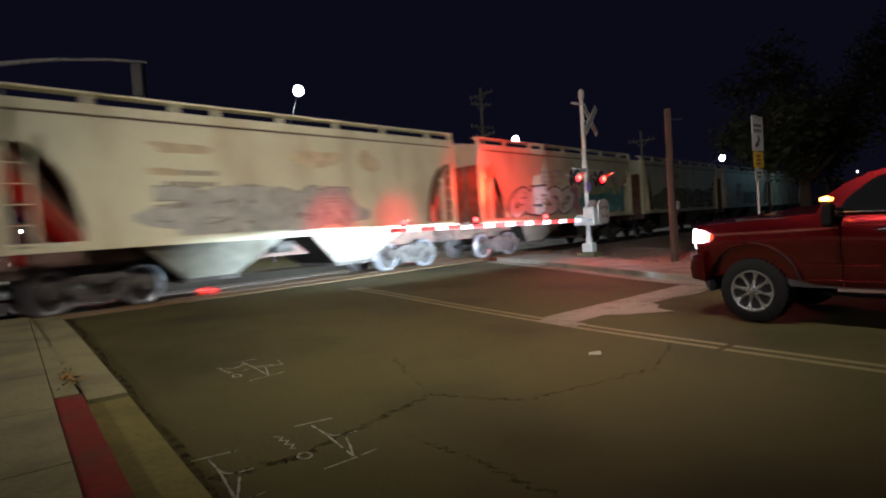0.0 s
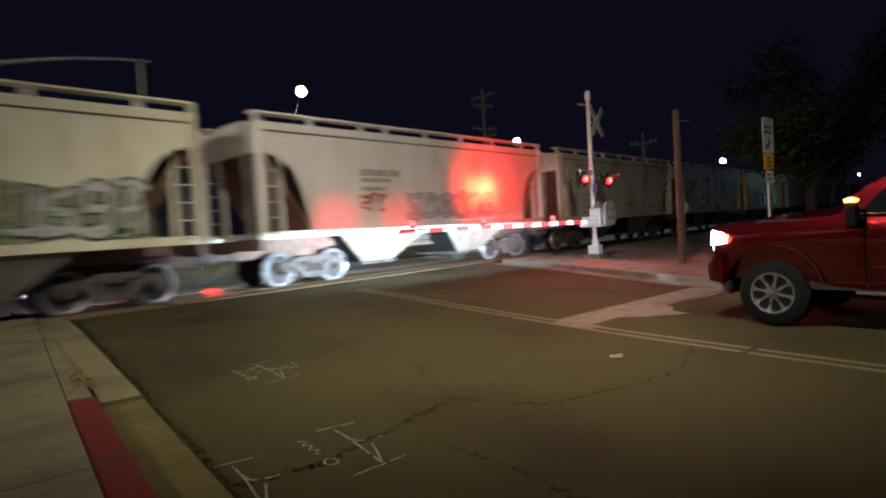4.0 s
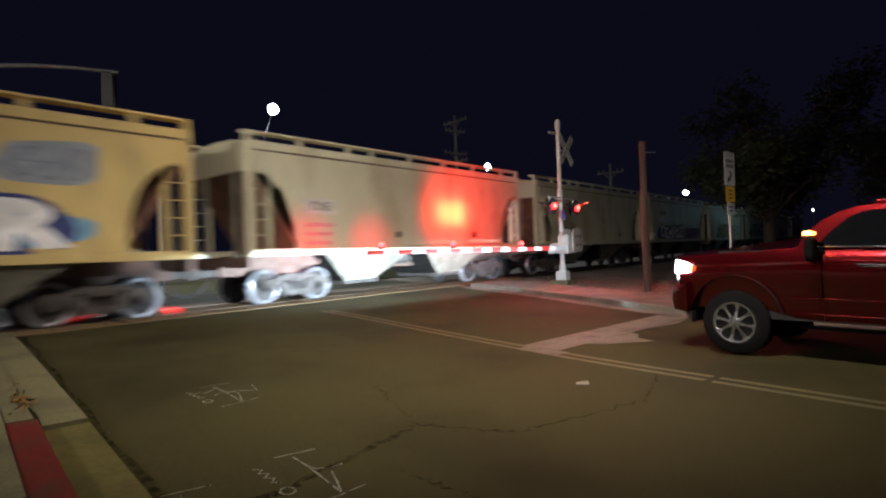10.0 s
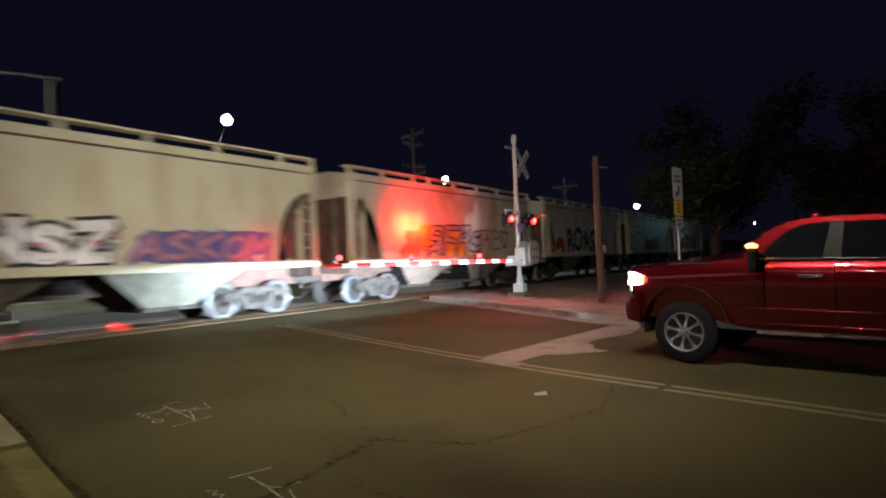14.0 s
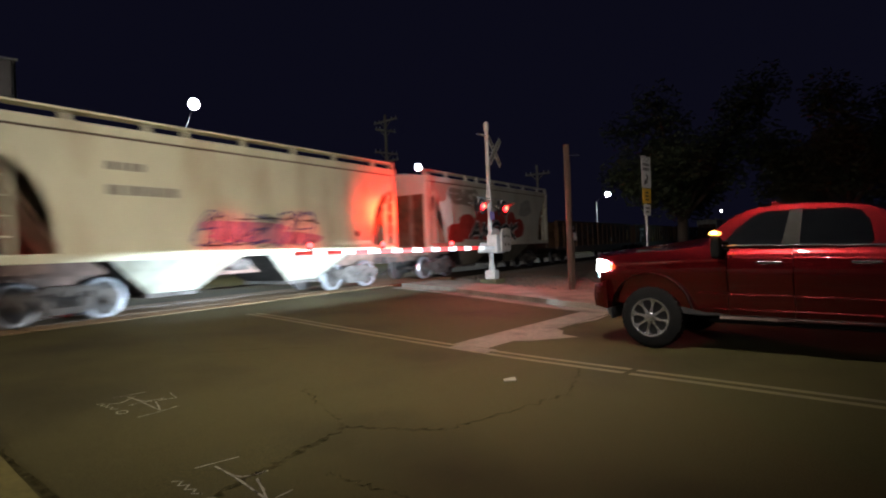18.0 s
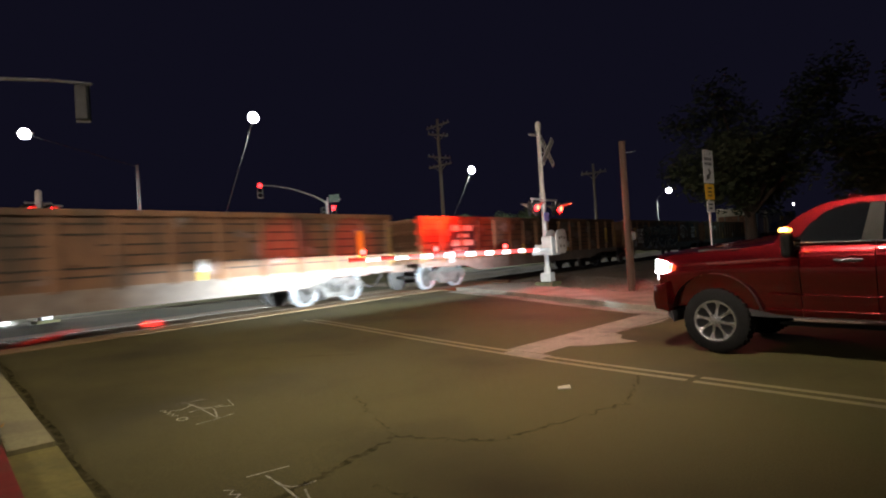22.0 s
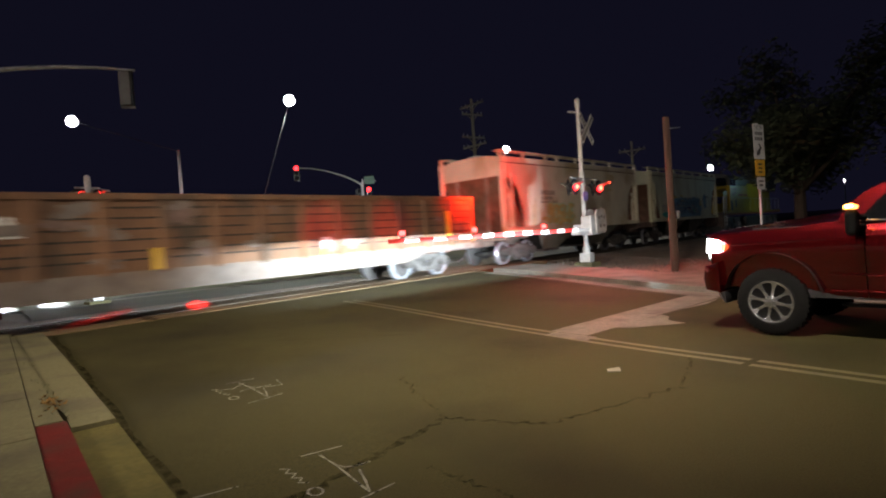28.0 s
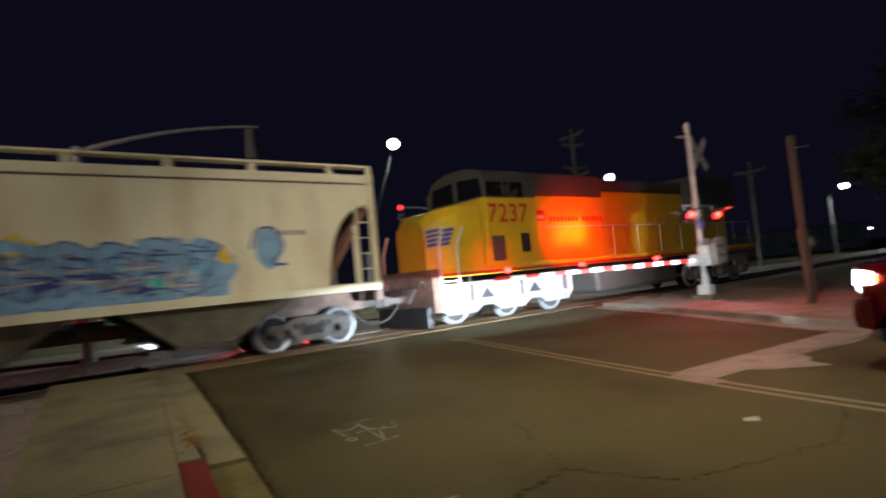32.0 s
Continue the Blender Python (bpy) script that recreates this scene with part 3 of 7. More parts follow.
def survey_mark(rho, q, turn, size, worn=0):
    """A sprayed utility mark: an I-shape with end bars, a ring and a squiggle."""
    th = thing("sprayed_mark", Vector((0, 0, 0)), "white sprayed utility mark on the asphalt", "road marking", kind="structure")
    c, s = math.cos(turn), math.sin(turn)

    def at(x, y):
        return (rho + (x * s + y * c) * size, q + (x * c - y * s) * size)

    strokes = [[(-0.16, 0.47), (0.15, 0.42)], [(-0.05, 0.39), (-0.055, 0.15), (-0.03, 0.06), (0.04, 0.02), (0.14, 0.01)], [(-0.05, 0.2), (-0.07, -0.02), (-0.11, -0.39)],
               [(0.02, -0.05), (-0.05, -0.25), (-0.11, -0.39)], [(-0.34, -0.43), (-0.1, -0.42), (0.07, -0.40)]]
    rnd = random.Random(worn)
    for k in range(worn):
        x, y = rnd.uniform(-0.3, 0.12), rnd.uniform(-0.4, 0.4)
        strokes.append([(x, y), (x + rnd.uniform(0.05, 0.22), y + rnd.uniform(-0.12, 0.12)), (x + rnd.uniform(0.1, 0.3), y + rnd.uniform(-0.05, 0.2))])
    for st in strokes:
        pts = []
        for a, b in zip(st, st[1:]):
            pts += [at(a[0] + (b[0] - a[0]) * k / 4, a[1] + (b[1] - a[1]) * k / 4) for k in range(4)]
        part("stroke", ribbon(pts + [at(*st[-1])], lambda i: 0.016 + 0.005 * math.sin(i * 2.1), 0.006), CHALK, th)
    part("ring", ribbon([at(-0.34 + 0.045 * math.cos(k * 0.6), -0.13 + 0.06 * math.sin(k * 0.6)) for k in range(12)], 0.018, 0.006), CHALK, th)
    part("squiggle", ribbon([at(-0.36 + 0.05 * (k % 2), 0.37 - 0.05 * k) for k in range(8)], 0.018, 0.006), CHALK, th)


survey_mark(3.88, 1.92, 0.0, 1.0)
survey_mark(6.43, 2.26, 0.1, 1.0, 3)
survey_mark(3.80, 1.12, 0.0, 0.95)
bm = B()
slab(bm, [rq(3.97, 4.97, 0.006), rq(4.03, 5.04, 0.008), rq(3.95, 5.15, 0.02), rq(3.88, 5.07, 0.006)], (0, 0, 0.008))
tagged(part("paper_scrap", bm, PAPER), "small white scrap of paper lying on the asphalt", "litter")

# ---------------------------------------------------------------- railway
for k, off in enumerate((-0.7525, 0.7525)):
    bm = B()
    for s0, s1 in ((-200, -20), (-20, 60), (60, 400)):
        prof = [(-0.036, 0), (-0.036, -0.03), (-0.01, -0.045), (-0.01, -0.14), (-0.07, -0.155), (-0.07, -0.17), (0.07, -0.17), (0.07, -0.155), (0.01, -0.14), (0.01, -0.045), (0.036, -0.03), (0.036, 0)]
        slab(bm, [sd(s0, DC + off + a, ZR + b) for a, b in prof], U * (s1 - s0))
    structure("rail_%d" % (k + 1), bm, RAIL, "polished steel running rail", "rail")
panels = thing("crossing_surface", Vector((0, 0, 0)), "concrete crossing panels between the rails", "crossing", kind="structure")
for s0 in frange(2.6, 20.6, 2.4)[:-1]:
    for d0, d1 in ((-0.62, 0.62), (0.83, 1.75), (-1.75, -0.83)):
        bm = B()
        box(bm, s0 + 0.01, s0 + 2.39, DC + d0, DC + d1, ZR - 0.14, ZR - 0.004, 0.01)
        bm.transform(Matrix(((U.x, N.x, 0, 0), (U.y, N.y, 0, 0), (0, 0, 1, 0), (0, 0, 0, 1))))
        bmesh.ops.recalc_face_normals(bm, faces=bm.faces)
        part("panel", bm, PANEL, panels)
sleepers = thing("sleepers", Vector((0, 0, 0)), "dark creosoted wooden ties under the rails", "ties", kind="structure")
bm = B()
box(bm, -0.11, 0.11, -1.3, 1.3, -0.17, 0.0, 0.01)
tie_mesh = mesh_of("sleeper", bm, TIE)
for s0 in frange(21.2, 75, 0.52) + frange(-24, 1.6, 0.52):
    share("sleeper", tie_mesh, sleepers, Matrix.Translation(sd(s0, DC, ZR - 0.17)) @ pose(0, 0, 0, 0, 0, 47 + random.gauss(0, 0.6)))
verts, faces = [], []
rnd = random.Random(5)
for k in range(17000):
    s0 = rnd.uniform(20.8, 62) if k < 7000 else rnd.uniform(-20, 1.8)
    d0 = rnd.gauss(0, 1.6)
    p = sd(s0, DC + d0, 0)
    z = ground_z(p.x, p.y) if abs(d0) > 1.3 else ZR - 0.18
    r_ = rnd.uniform(0.02, 0.05)
    p.z = z + r_ * 0.4
    b = len(verts)
    verts += [tuple(p + Vector((x * r_ * rnd.uniform(0.6, 1.3), y * r_ * rnd.uniform(0.6, 1.3), w * r_ * rnd.uniform(0.5, 1.0)))) for x, y, w in ((1, 0, 0), (-0.5, 0.9, 0), (-0.5, -0.9, 0), (0, 0, 1), (0.1, 0, -0.8))]
    faces += [(b, b + 1, b + 3), (b + 1, b + 2, b + 3), (b + 2, b, b + 3), (b + 1, b, b + 4), (b + 2, b + 1, b + 4), (b, b + 2, b + 4)]
me = bpy.data.meshes.new("ballast")
me.from_pydata(verts, [], faces)
me.materials.append(GRAVEL)
tagged(new("ballast", me), "loose grey ballast stones along the track", "ballast", kind="stuff")
verts, faces = [], []
for k in range(2600):
    rho = rnd.uniform(4, 14)
    q0 = kerb_q(rho) + rnd.uniform(2.0, 6.5)
    p = R * rho + Q * q0
    r_ = rnd.uniform(0.015, 0.045)
    p.z = ground_z(p.x, p.y) + r_ * 0.3
    b = len(verts)
    verts += [tuple(p + Vector((x * r_ * rnd.uniform(0.6, 1.3), y * r_ * rnd.uniform(0.6, 1.3), w * r_ * rnd.uniform(0.5, 1.0)))) for x, y, w in ((1, 0, 0), (-0.5, 0.9, 0), (-0.5, -0.9, 0), (0, 0, 1))]
    faces += [(b, b + 1, b + 3), (b + 1, b + 2, b + 3), (b + 2, b, b + 3)]
me = bpy.data.meshes.new("gravel")
me.from_pydata(verts, [], faces)
me.materials.append(GRAVEL)
tagged(new("gravel", me), "scattered gravel on the verge behind the signal", "gravel", kind="stuff")


# ---------------------------------------------------------------- crossing signal and gate
def flasher(name, parent, at, face, lit=True, deep=1.0, glass=1.0, visor=0.28):
    """A round flashing-light unit: black background disc, housing, hood and red lens. face: unit vector it looks along."""
    at, f = Vector(at), Vector(face).normalized()
    bm = B()
    lathe(bm, [(-0.012, 0.26), (0.0, 0.26), (0.006, 0.25), (0.006, 0.16)], at, at + f, 28)
    disc = part(name, bm, BLACK, parent, "black round background disc")
    bm = B()
    lathe(bm, [(-0.16, 0.08), (-0.14, 0.14), (-0.013, 0.155)], at, at + f, 20)
    part("housing", bm, BLACK, disc)
    bm = B()
    lathe(bm, [(0.008, 0.15 * glass), (0.01 + 0.03 * deep, 0.145 * glass), (0.012 + 0.063 * deep, 0.10 * glass), (0.014 + 0.071 * deep, 0.0001)], at, at + f, 24)
    lens = part("lens", bm, RED_LENS if lit else TINT, disc, "glowing red lens" if lit else "", smooth=True)
    bm = B()
    lathe(bm, [(0.0135 + 0.0585 * deep, 0.11 * glass), (0.016 + 0.084 * deep, 0.08 * glass), (0.018 + 0.094 * deep, 0.0001)], at, at + f, 20)
    part("lens_core", bm, RED_CORE if lit else TINT, lens, smooth=True)
    side = f.cross(Vector((0, 0, 1))).normalized()
    bm = B()
    last = None
    for k in range(13):
        t = math.pi * (-0.12 + 1.24 * k / 12)
        o = side * math.cos(t) + Vector((0, 0, 1)) * math.sin(t)
        reach = 0.02 + visor * max(math.sin(t), 0) ** 1.3
        row = [bm.verts.new(at + o * r_ + f * h) for r_, h in ((0.165, 0.0), (0.17, reach), (0.162, reach), (0.157, 0.0))]
        if last:
            for a in range(4):
                bm.faces.new((last[a], last[(a + 1) % 4], row[(a + 1) % 4], row[a]))
        last = row
    bmesh.ops.recalc_face_normals(bm, faces=bm.faces)
    part("hood", bm, HOOD, disc)
    return disc


def crossing_signal(buck_shown=True, top=5.25, lift=0.0, reach=0.82):
    """Built with the road along -x local (front faces +x), mast at the origin, arm along -y."""
    sig = thing("crossing_signal", Vector((0, 0, 0)), "silver railway crossing signal with red lights and lowered striped gate", "crossing signal", "crossing signals")
    bm = B()
    box(bm, -0.32, 0.32, -0.32, 0.32, -0.3, 0.12, 0.02)
    part("footing", bm, CONCRETE, sig)
    bm = B()
    rod(bm, (0, 0, 0.12), (0, 0, 0.62), 0.13, 0.11, 16)
    box(bm, -0.19, 0.19, -0.17, 0.17, 0.12, 0.42, 0.03)
    part("base_casting", bm, SILVER, sig)
    bm = B()
    rod(bm, (0, 0, 0.6), (0, 0, top), 0.078, 0.07, 18)
    part("mast", bm, SILVER, sig, smooth=True)
    bm = B()
    rod(bm, (0, 0, top - 0.05), (0, 0, top + 0.2), 0.095, 0.095, 16)
    rod(bm, (0, 0, top + 0.2), (0, 0, top + 0.25), 0.08, 0.03, 16)
    part("cap", bm, SILVER, sig)
    bm = B()
    rod(bm, (0, 0, top - 0.25), (0, -0.35, top - 0.25), 0.03, seg=10)
    rod(bm, (0, -0.3, top - 0.25), (0, -0.66, top - 0.27), 0.045, 0.03, seg=12)
    part("bell_bracket", bm, SILVER, sig)
    # crossbuck
    if buck_shown:
        crossbuck(sig)
    return signal_rest(sig, lift, reach)


def crossbuck(sig):
    cb = B()
    rod(cb, (0, 0.08, 4.45), (0.12, 0.08, 4.45), 0.025)
    buck = part("crossbuck", cb, SILVER, sig, "white crossed boards")
    for sgn in (1, -1):
        bm = B()
        a, b = Vector((0.14 + 0.012 * sgn, 0.28 - 0.42 * sgn, 4.05)), Vector((0.14 + 0.012 * sgn, 0.28 + 0.42 * sgn, 4.95))
        beam(bm, a, b, 0.018, 0.22)
        part("board", bm, SIGN_WHITE, buck)
        bm = B()
        for k in range(9):
            c = a.lerp(b, (k + 1.0) / 10.0)
            w = a.lerp(b, (k + 1.0) / 10.0 + 0.045)
            beam(bm, c + Vector((0.012, 0, 0)), w + Vector((0.012, 0, 0)), 0.004, 0.11)
        part("lettering", bm, INK, buck, "black lettering bars")


def signal_rest(sig, lift, reach):
    # flashing lights on a cross arm
    bm = B()
    rod(bm, (0.05, -reach - 0.08, 2.86 + lift), (0.05, reach + 0.08, 2.86 + lift), 0.03, seg=10)
    rod(bm, (0, 0, 2.55 + lift), (0, 0, 3.1 + lift), 0.1, seg=14)
    for y in (-reach, reach):
        rod(bm, (0.05, y, 2.86 + lift), (0.05, y, 2.56 + lift), 0.025, seg=8)
    part("cross_arm", bm, SILVER, sig)
    for y in (-reach, reach):
        flasher("front_light", sig, (0.17, y, 2.56 + lift), (1, 0, 0), True, 1.0, 0.72 if y < 0 else 0.9, 0.30 if y < 0 else 0.46)
        flasher("back_light", sig, (-0.07, y, 2.56 + lift), (-0.96, -0.28, 0), True, 0.0)
    bm = B()
    box(bm, 0.085, 0.097, -0.17, 0.17, 2.14, 2.42, 0.004)
    part("notice_plate", bm, SIGN_BLUE, sig, "small blue notice plate")
    # gate mechanism and counterweights
    bm = B()
    box(bm, 0.08, 0.46, -0.46, 0.20, 1.0, 1.62, 0.04)
    rod(bm, (0.25, -0.36, 1.2), (0.25, 0.40, 1.2), 0.07, seg=14)
    part("gate_mechanism", bm, SILVER, sig)
    bm = B()
    box(bm, -0.34, 0.078, -0.36, 0.10, 1.02, 1.26, 0.03)
    box(bm, -0.28, 0.07, -0.28, 0.02, 1.27, 1.36, 0.02)
    part("mechanism_bracket", bm, SILVER, sig)
    for x in (0.06, 0.45):
        bm = B()
        slab(bm, [(x, -0.16, 1.06), (x, 0.40, 1.04), (x, 0.53, 1.14), (x, 0.56, 1.66), (x, 0.47, 1.80), (x, 0.30, 1.85), (x, -0.06, 1.80), (x, -0.18, 1.66)], (0.05, 0, 0))
        cw = part("counterweight", bm, SILVER, sig)
        for y_, z_ in ((0.02, 1.55), (0.20, 1.58), (0.38, 1.55), (0.10, 1.28), (0.34, 1.28)):
            bm = B()
            rod(bm, (x - 0.004, y_, z_), (x + 0.054, y_, z_), 0.055, seg=12)
            part("bolt_hole", bm, HOOD, cw)
    # arm with stripes and lamps
    bm = B()
    for x in (0.06, 0.45):
        beam(bm, (x, -0.1, 1.2), (0.25, -0.95, 1.2), 0.05, 0.09)
    arm = part("gate_arm", bm, SILVER, sig)
    n_, l_ = 18, 8.1 / 18
    for k in range(n_):
        y0 = -0.9 - k * l_
        z0, z1 = 1.2 + 0.008 * (k * l_), 1.2 + 0.008 * ((k + 1) * l_)
        bm = B()
        h = 0.125 - 0.04 * k / n_
        slab(bm, [(0.235, y0, z0 - h / 2), (0.265, y0, z0 - h / 2), (0.265, y0, z0 + h / 2), (0.235, y0, z0 + h / 2)], (0, -l_, z1 - z0))
        part("red_stripe" if k % 2 else "white_stripe", bm, ARM_RED if k % 2 else ARM_WHITE, arm)
    for y in (2.95, 6.15, 8.6) if reach > 0.5 else (1.05, 2.95, 6.15, 8.6):
        bm = B()
        z = 1.2 + 0.008 * y
        box(bm, 0.21, 0.29, -y - 0.05, -y + 0.05, z + 0.055, z + 0.10, 0.01)
        stand = part("arm_lamp", bm, BLACK, arm)
        bm = B()
        lathe(bm, [(-0.055, 0.03), (-0.045, 0.052), (0.045, 0.052), (0.055, 0.03)], (0.25, -y, z + 0.15), (1.25, -y, z + 0.15), 16)
        part("lens", bm, RED_GLOW, stand, "glowing red gate lamp", smooth=True)
    return sig


MAST = Vector((4.83, 18.81, 0))
MAST.z = rise(MAST.x, MAST.y) + 0.09
signal_pose = Matrix.Translation(MAST) @ pose(0, 0, 0, 0, 0, math.degrees(TRACK) - 90)
signal = crossing_signal()
signal.matrix_basis = signal_pose
MAST2 = Vector((-11.6, 19.5, 0))
MAST2.z = rise(MAST2.x, MAST2.y) - 0.02
far_signal = crossing_signal(False, 4.1, 1.06, 0.30)
far_signal["label"] = "crossing signal with red lights beyond the tracks"
far_signal.matrix_basis = Matrix.Translation(MAST2) @ pose(0, 0, 0, 0, 0, math.degrees(TRACK) + 90)
MAST3 = sd(-1.5, -19.5, 0)
MAST3.z = rise(MAST3.x, MAST3.y)
m3 = Matrix.Translation(MAST3) @ pose(0, 0, 0, 0, 0, math.degrees(TRACK) + 90)
copy_thing(far_signal, m3)


def local(m, x, y, z):
    return m @ Vector((x, y, z))


for e_, c_, w_, u_ in ((900, (1.0, 0.008, 0.008), 100, 1.2), (1200, (1.0, 0.006, 0.006), 58, 0.0), (3400, (1.0, 0.008, 0.006), 42, 0.2), (2700, (1.0, 0.030, 0.010), 30, -0.6), (3100, (1.0, 0.030, 0.010), 30, 0.6),
                       (5600, (1.0, 0.070, 0.022), 20, -0.35), (6800, (1.0, 0.070, 0.022), 20, 0.35)):
    lamp("SPOT", "flashing_light", local(signal_pose, -0.28, -0.58, 2.56), e_, c_, 0.08, tuple(Vector((1.31, 20.8, 2.85)) + U * u_), w_, 1.0)
lamp("SPOT", "flashing_light", local(signal_pose, 0.31, 0.82, 2.55), 500, (1.0, 0.05, 0.03), 0.03, tuple(local(signal_pose, 6.0, 0.7, 1.9)), 120, 0.8)
lamp("SPOT", "flashing_light", local(signal_pose, 0.40, -0.5, 2.56), 850, (1.0, 0.20, 0.18), 0.06, tuple(local(signal_pose, 3.6, -4.5, 0.0)), 120, 1.0)
for y in (6.15, 8.6):
    p = local(signal_pose, 0.10, -y, 1.42)
    lamp("SPOT", "gate_light", p, 760, (1.0, 0.010, 0.045), 0.03, tuple(p + Vector((-2.0, 3.3, 0.12))), 31, 1.0)
m2 = Matrix.Translation(MAST2) @ pose(0, 0, 0, 0, 0, math.degrees(TRACK) + 90)
# narrow beams from the far gate lamp stand in for its reflections on the panels
for y_, t_ in ((2.95, sd(6.85, -15.4, 0.18)), (2.95, sd(4.75, -15.6, 0.18))):
    lamp("SPOT", "gate_light", local(m2, -0.12, -y_, 1.45), 5200, (1.0, 0.02, 0.015), 0.04, tuple(t_), 5.5, 1.0)
lamp("SPOT", "flashing_light", local(m3, -0.5, 0.0, 3.6), 1100, (1.0, 0.01, 0.01), 0.06, tuple(sd(4.1, -14.2, 2.3)), 34, 0.9)


# ---------------------------------------------------------------- poles, street lamps, signs
def street_lamp(head, foot, height, label, lens=LED, big=0.15, straight=False):
    """A pole at foot with an arm that rises to the lamp head."""
    foot = Vector((foot[0], foot[1], rise(foot[0], foot[1]) - 0.08))
    th = thing("street_lamp", foot, label, "street lamp", "street lamps")
    bm = B()
    rod(bm, (0, 0, 0), (0, 0, 0.25), 0.2, 0.18, 16)
    rod(bm, (0, 0, 0.2), (0, 0, height), 0.11, 0.075, 16)
    part("pole", bm, ROOFING, th, smooth=True)
    tip = Vector(head) - foot
    out = Vector((tip.x, tip.y, 0))
    bm = B()
    pts = [Vector((0, 0, height - 0.1)) + out * t + Vector((0, 0, (tip.z - height + 0.1) * (t if straight else math.sin(t * math.pi / 2) ** 0.9))) for t in (0, 0.2, 0.4, 0.6, 0.8, 0.97)]
    pipe(bm, pts, 0.02)
    part("arm", bm, BLACK, th)
    d = out.normalized()
    a = math.degrees(math.atan2(d.y, d.x))
    m = Matrix.Translation(tip) @ pose(0, 0, 0, 0, 0, a)
    bm = B()
    hull(bm, [[Vector((x, w * c, h * s + 0.04)) for c, s in ((-1, 0), (-0.8, 0.8), (0.8, 0.8), (1, 0), (0.8, -0.35), (-0.8, -0.35))] for x, w, h in ((-0.42, 0.06, 0.05), (-0.25, 0.14, 0.09), (0.2, 0.18, 0.09), (0.38, 0.12, 0.05))])
    bm.transform(m)
    hd = part("lamp_head", bm, ROOFING, th)
    bm = B()
    lathe(bm, [(big * math.sin(a * 0.19635 - 1.5708), max(big * math.cos(a * 0.19635 - 1.5708), 0.01)) for a in range(17)], (0, 0, 0.0), (0, 0, 1), 20)
    bm.transform(m)
    part("lens", bm, lens, hd, "bright white lit lamp", smooth=True)
    return th


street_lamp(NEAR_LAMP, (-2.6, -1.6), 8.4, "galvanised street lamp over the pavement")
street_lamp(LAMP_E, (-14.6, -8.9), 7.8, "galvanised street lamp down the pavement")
# globes oversized: the glare disc around these lamps is put into their size
street_lamp(LAMP_A, (-10.6, 34.9), 3.9, "lit street lamp on a slanting arm beyond the tracks", LED, 0.29, True)
street_lamp(LAMP_B, (-14.6, 33.5), 7.75, "lit street lamp on a long sloping arm", LED, 0.29, True)
street_lamp(LAMP_C, (5.3, 58.2), 4.2, "lit street lamp on a slanting arm beyond the tracks", LED, 0.34, True)
street_lamp(LAMP_D, (35.0, 73.0), 7.0, "small distant lit street lamp", LED, 0.34)


def wooden_pole(x, y, z0, z1, r0, r1, label, arms=(), timber=None):
    timber = timber or WOOD
    th = thing("utility_pole", Vector((x, y, z0)), label, "utility pole")
    bm = B()
    rod(bm, (0, 0, -0.3), (0, 0, z1 - z0), r0, r1, 14)
    part("pole", bm, timber, th, smooth=True)
    for h, half, turn in arms:
        bm = B()
        dx, dy = math.cos(turn) * half, math.sin(turn) * half
        beam(bm, (-dx, -dy, h), (dx, dy, h), 0.11, 0.13)
        beam(bm, (-dx * 0.55, -dy * 0.55, h), (0, 0, h - 0.55), 0.03, 0.05)
        beam(bm, (dx * 0.55, dy * 0.55, h), (0, 0, h - 0.55), 0.03, 0.05)
        ca = part("crossarm", bm, timber, th)
        for k in (-0.92, -0.55, 0.55, 0.92):
            bm = B()
            lathe(bm, [(0.05, 0.03), (0.09, 0.05), (0.13, 0.03), (0.2, 0.05), (0.25, 0.02)], (dx * k, dy * k, h), (dx * k, dy * k, h + 1), 8)
            part("insulator", bm, GALV, ca)
    return th


wp = wooden_pole(6.42, 15.82, ground_z(6.42, 15.82), 4.36, 0.10, 0.088, "short brown wooden pole beside the signal")
bm = B()
box(bm, 0.11, 0.21, -0.06, 0.05, 1.45, 1.68, 0.02)
part("meter_box", bm, ROOFING, wp)
bm = B()
rod(bm, (0.115, 0.0, 0.1), (0.115, 0.0, 1.5), 0.016, seg=8)
part("conduit", bm, WOOD, wp)
bm = B()
rod(bm, (0, 0, 3.95), (0.5, 0.25, 4.0), 0.012, seg=6)
part("bracket", bm, GALV, wp)
wooden_pole(3.9, 47.5, 0.05, 12.9, 0.17, 0.11, "tall wooden utility pole with crossarms beyond the tracks", ((12.3, 1.45, 2.2), (11.5, 1.0, 0.5), (9.6, 1.2, 0.6), (8.9, 1.45, 2.2)), GREYWOOD)
wooden_pole(16.6, 46.0, 0.05, 8.2, 0.13, 0.09, "slender distant wooden pole beyond the tracks", ((7.4, 1.1, 2.4),), GREYWOOD)
# post with three signs beside the truck
SP = Vector((7.44, 13.34, 0))
SP.z = ground_z(SP.x, SP.y)
post = thing("sign_post", Matrix.Translation(SP) @ pose(0, 0, 0, 0, 0, 36), "steel post with white and yellow road signs", "road sign")
bm = B()
beam(bm, (0, 0, -0.2), (0, 0, 3.55), 0.045, 0.045)
part("post", bm, GALV, post)


def sign(z0, z1, half, material, label):
    bm = B()
    box(bm, -half, half, -0.036, -0.03, z0, z1)
    return part("sign_plate", bm, material, post, label)


pl = sign(2.72, 3.52, 0.275, SIGN_WHITE, "white sign, black arrow pointing down")
me = letters("STOP", 0.165)
me.materials.append(INK)
share("lettering", me, pl, pose(0, -0.0375, 3.44))
for z in (3.31, 3.19):
    bm = B()
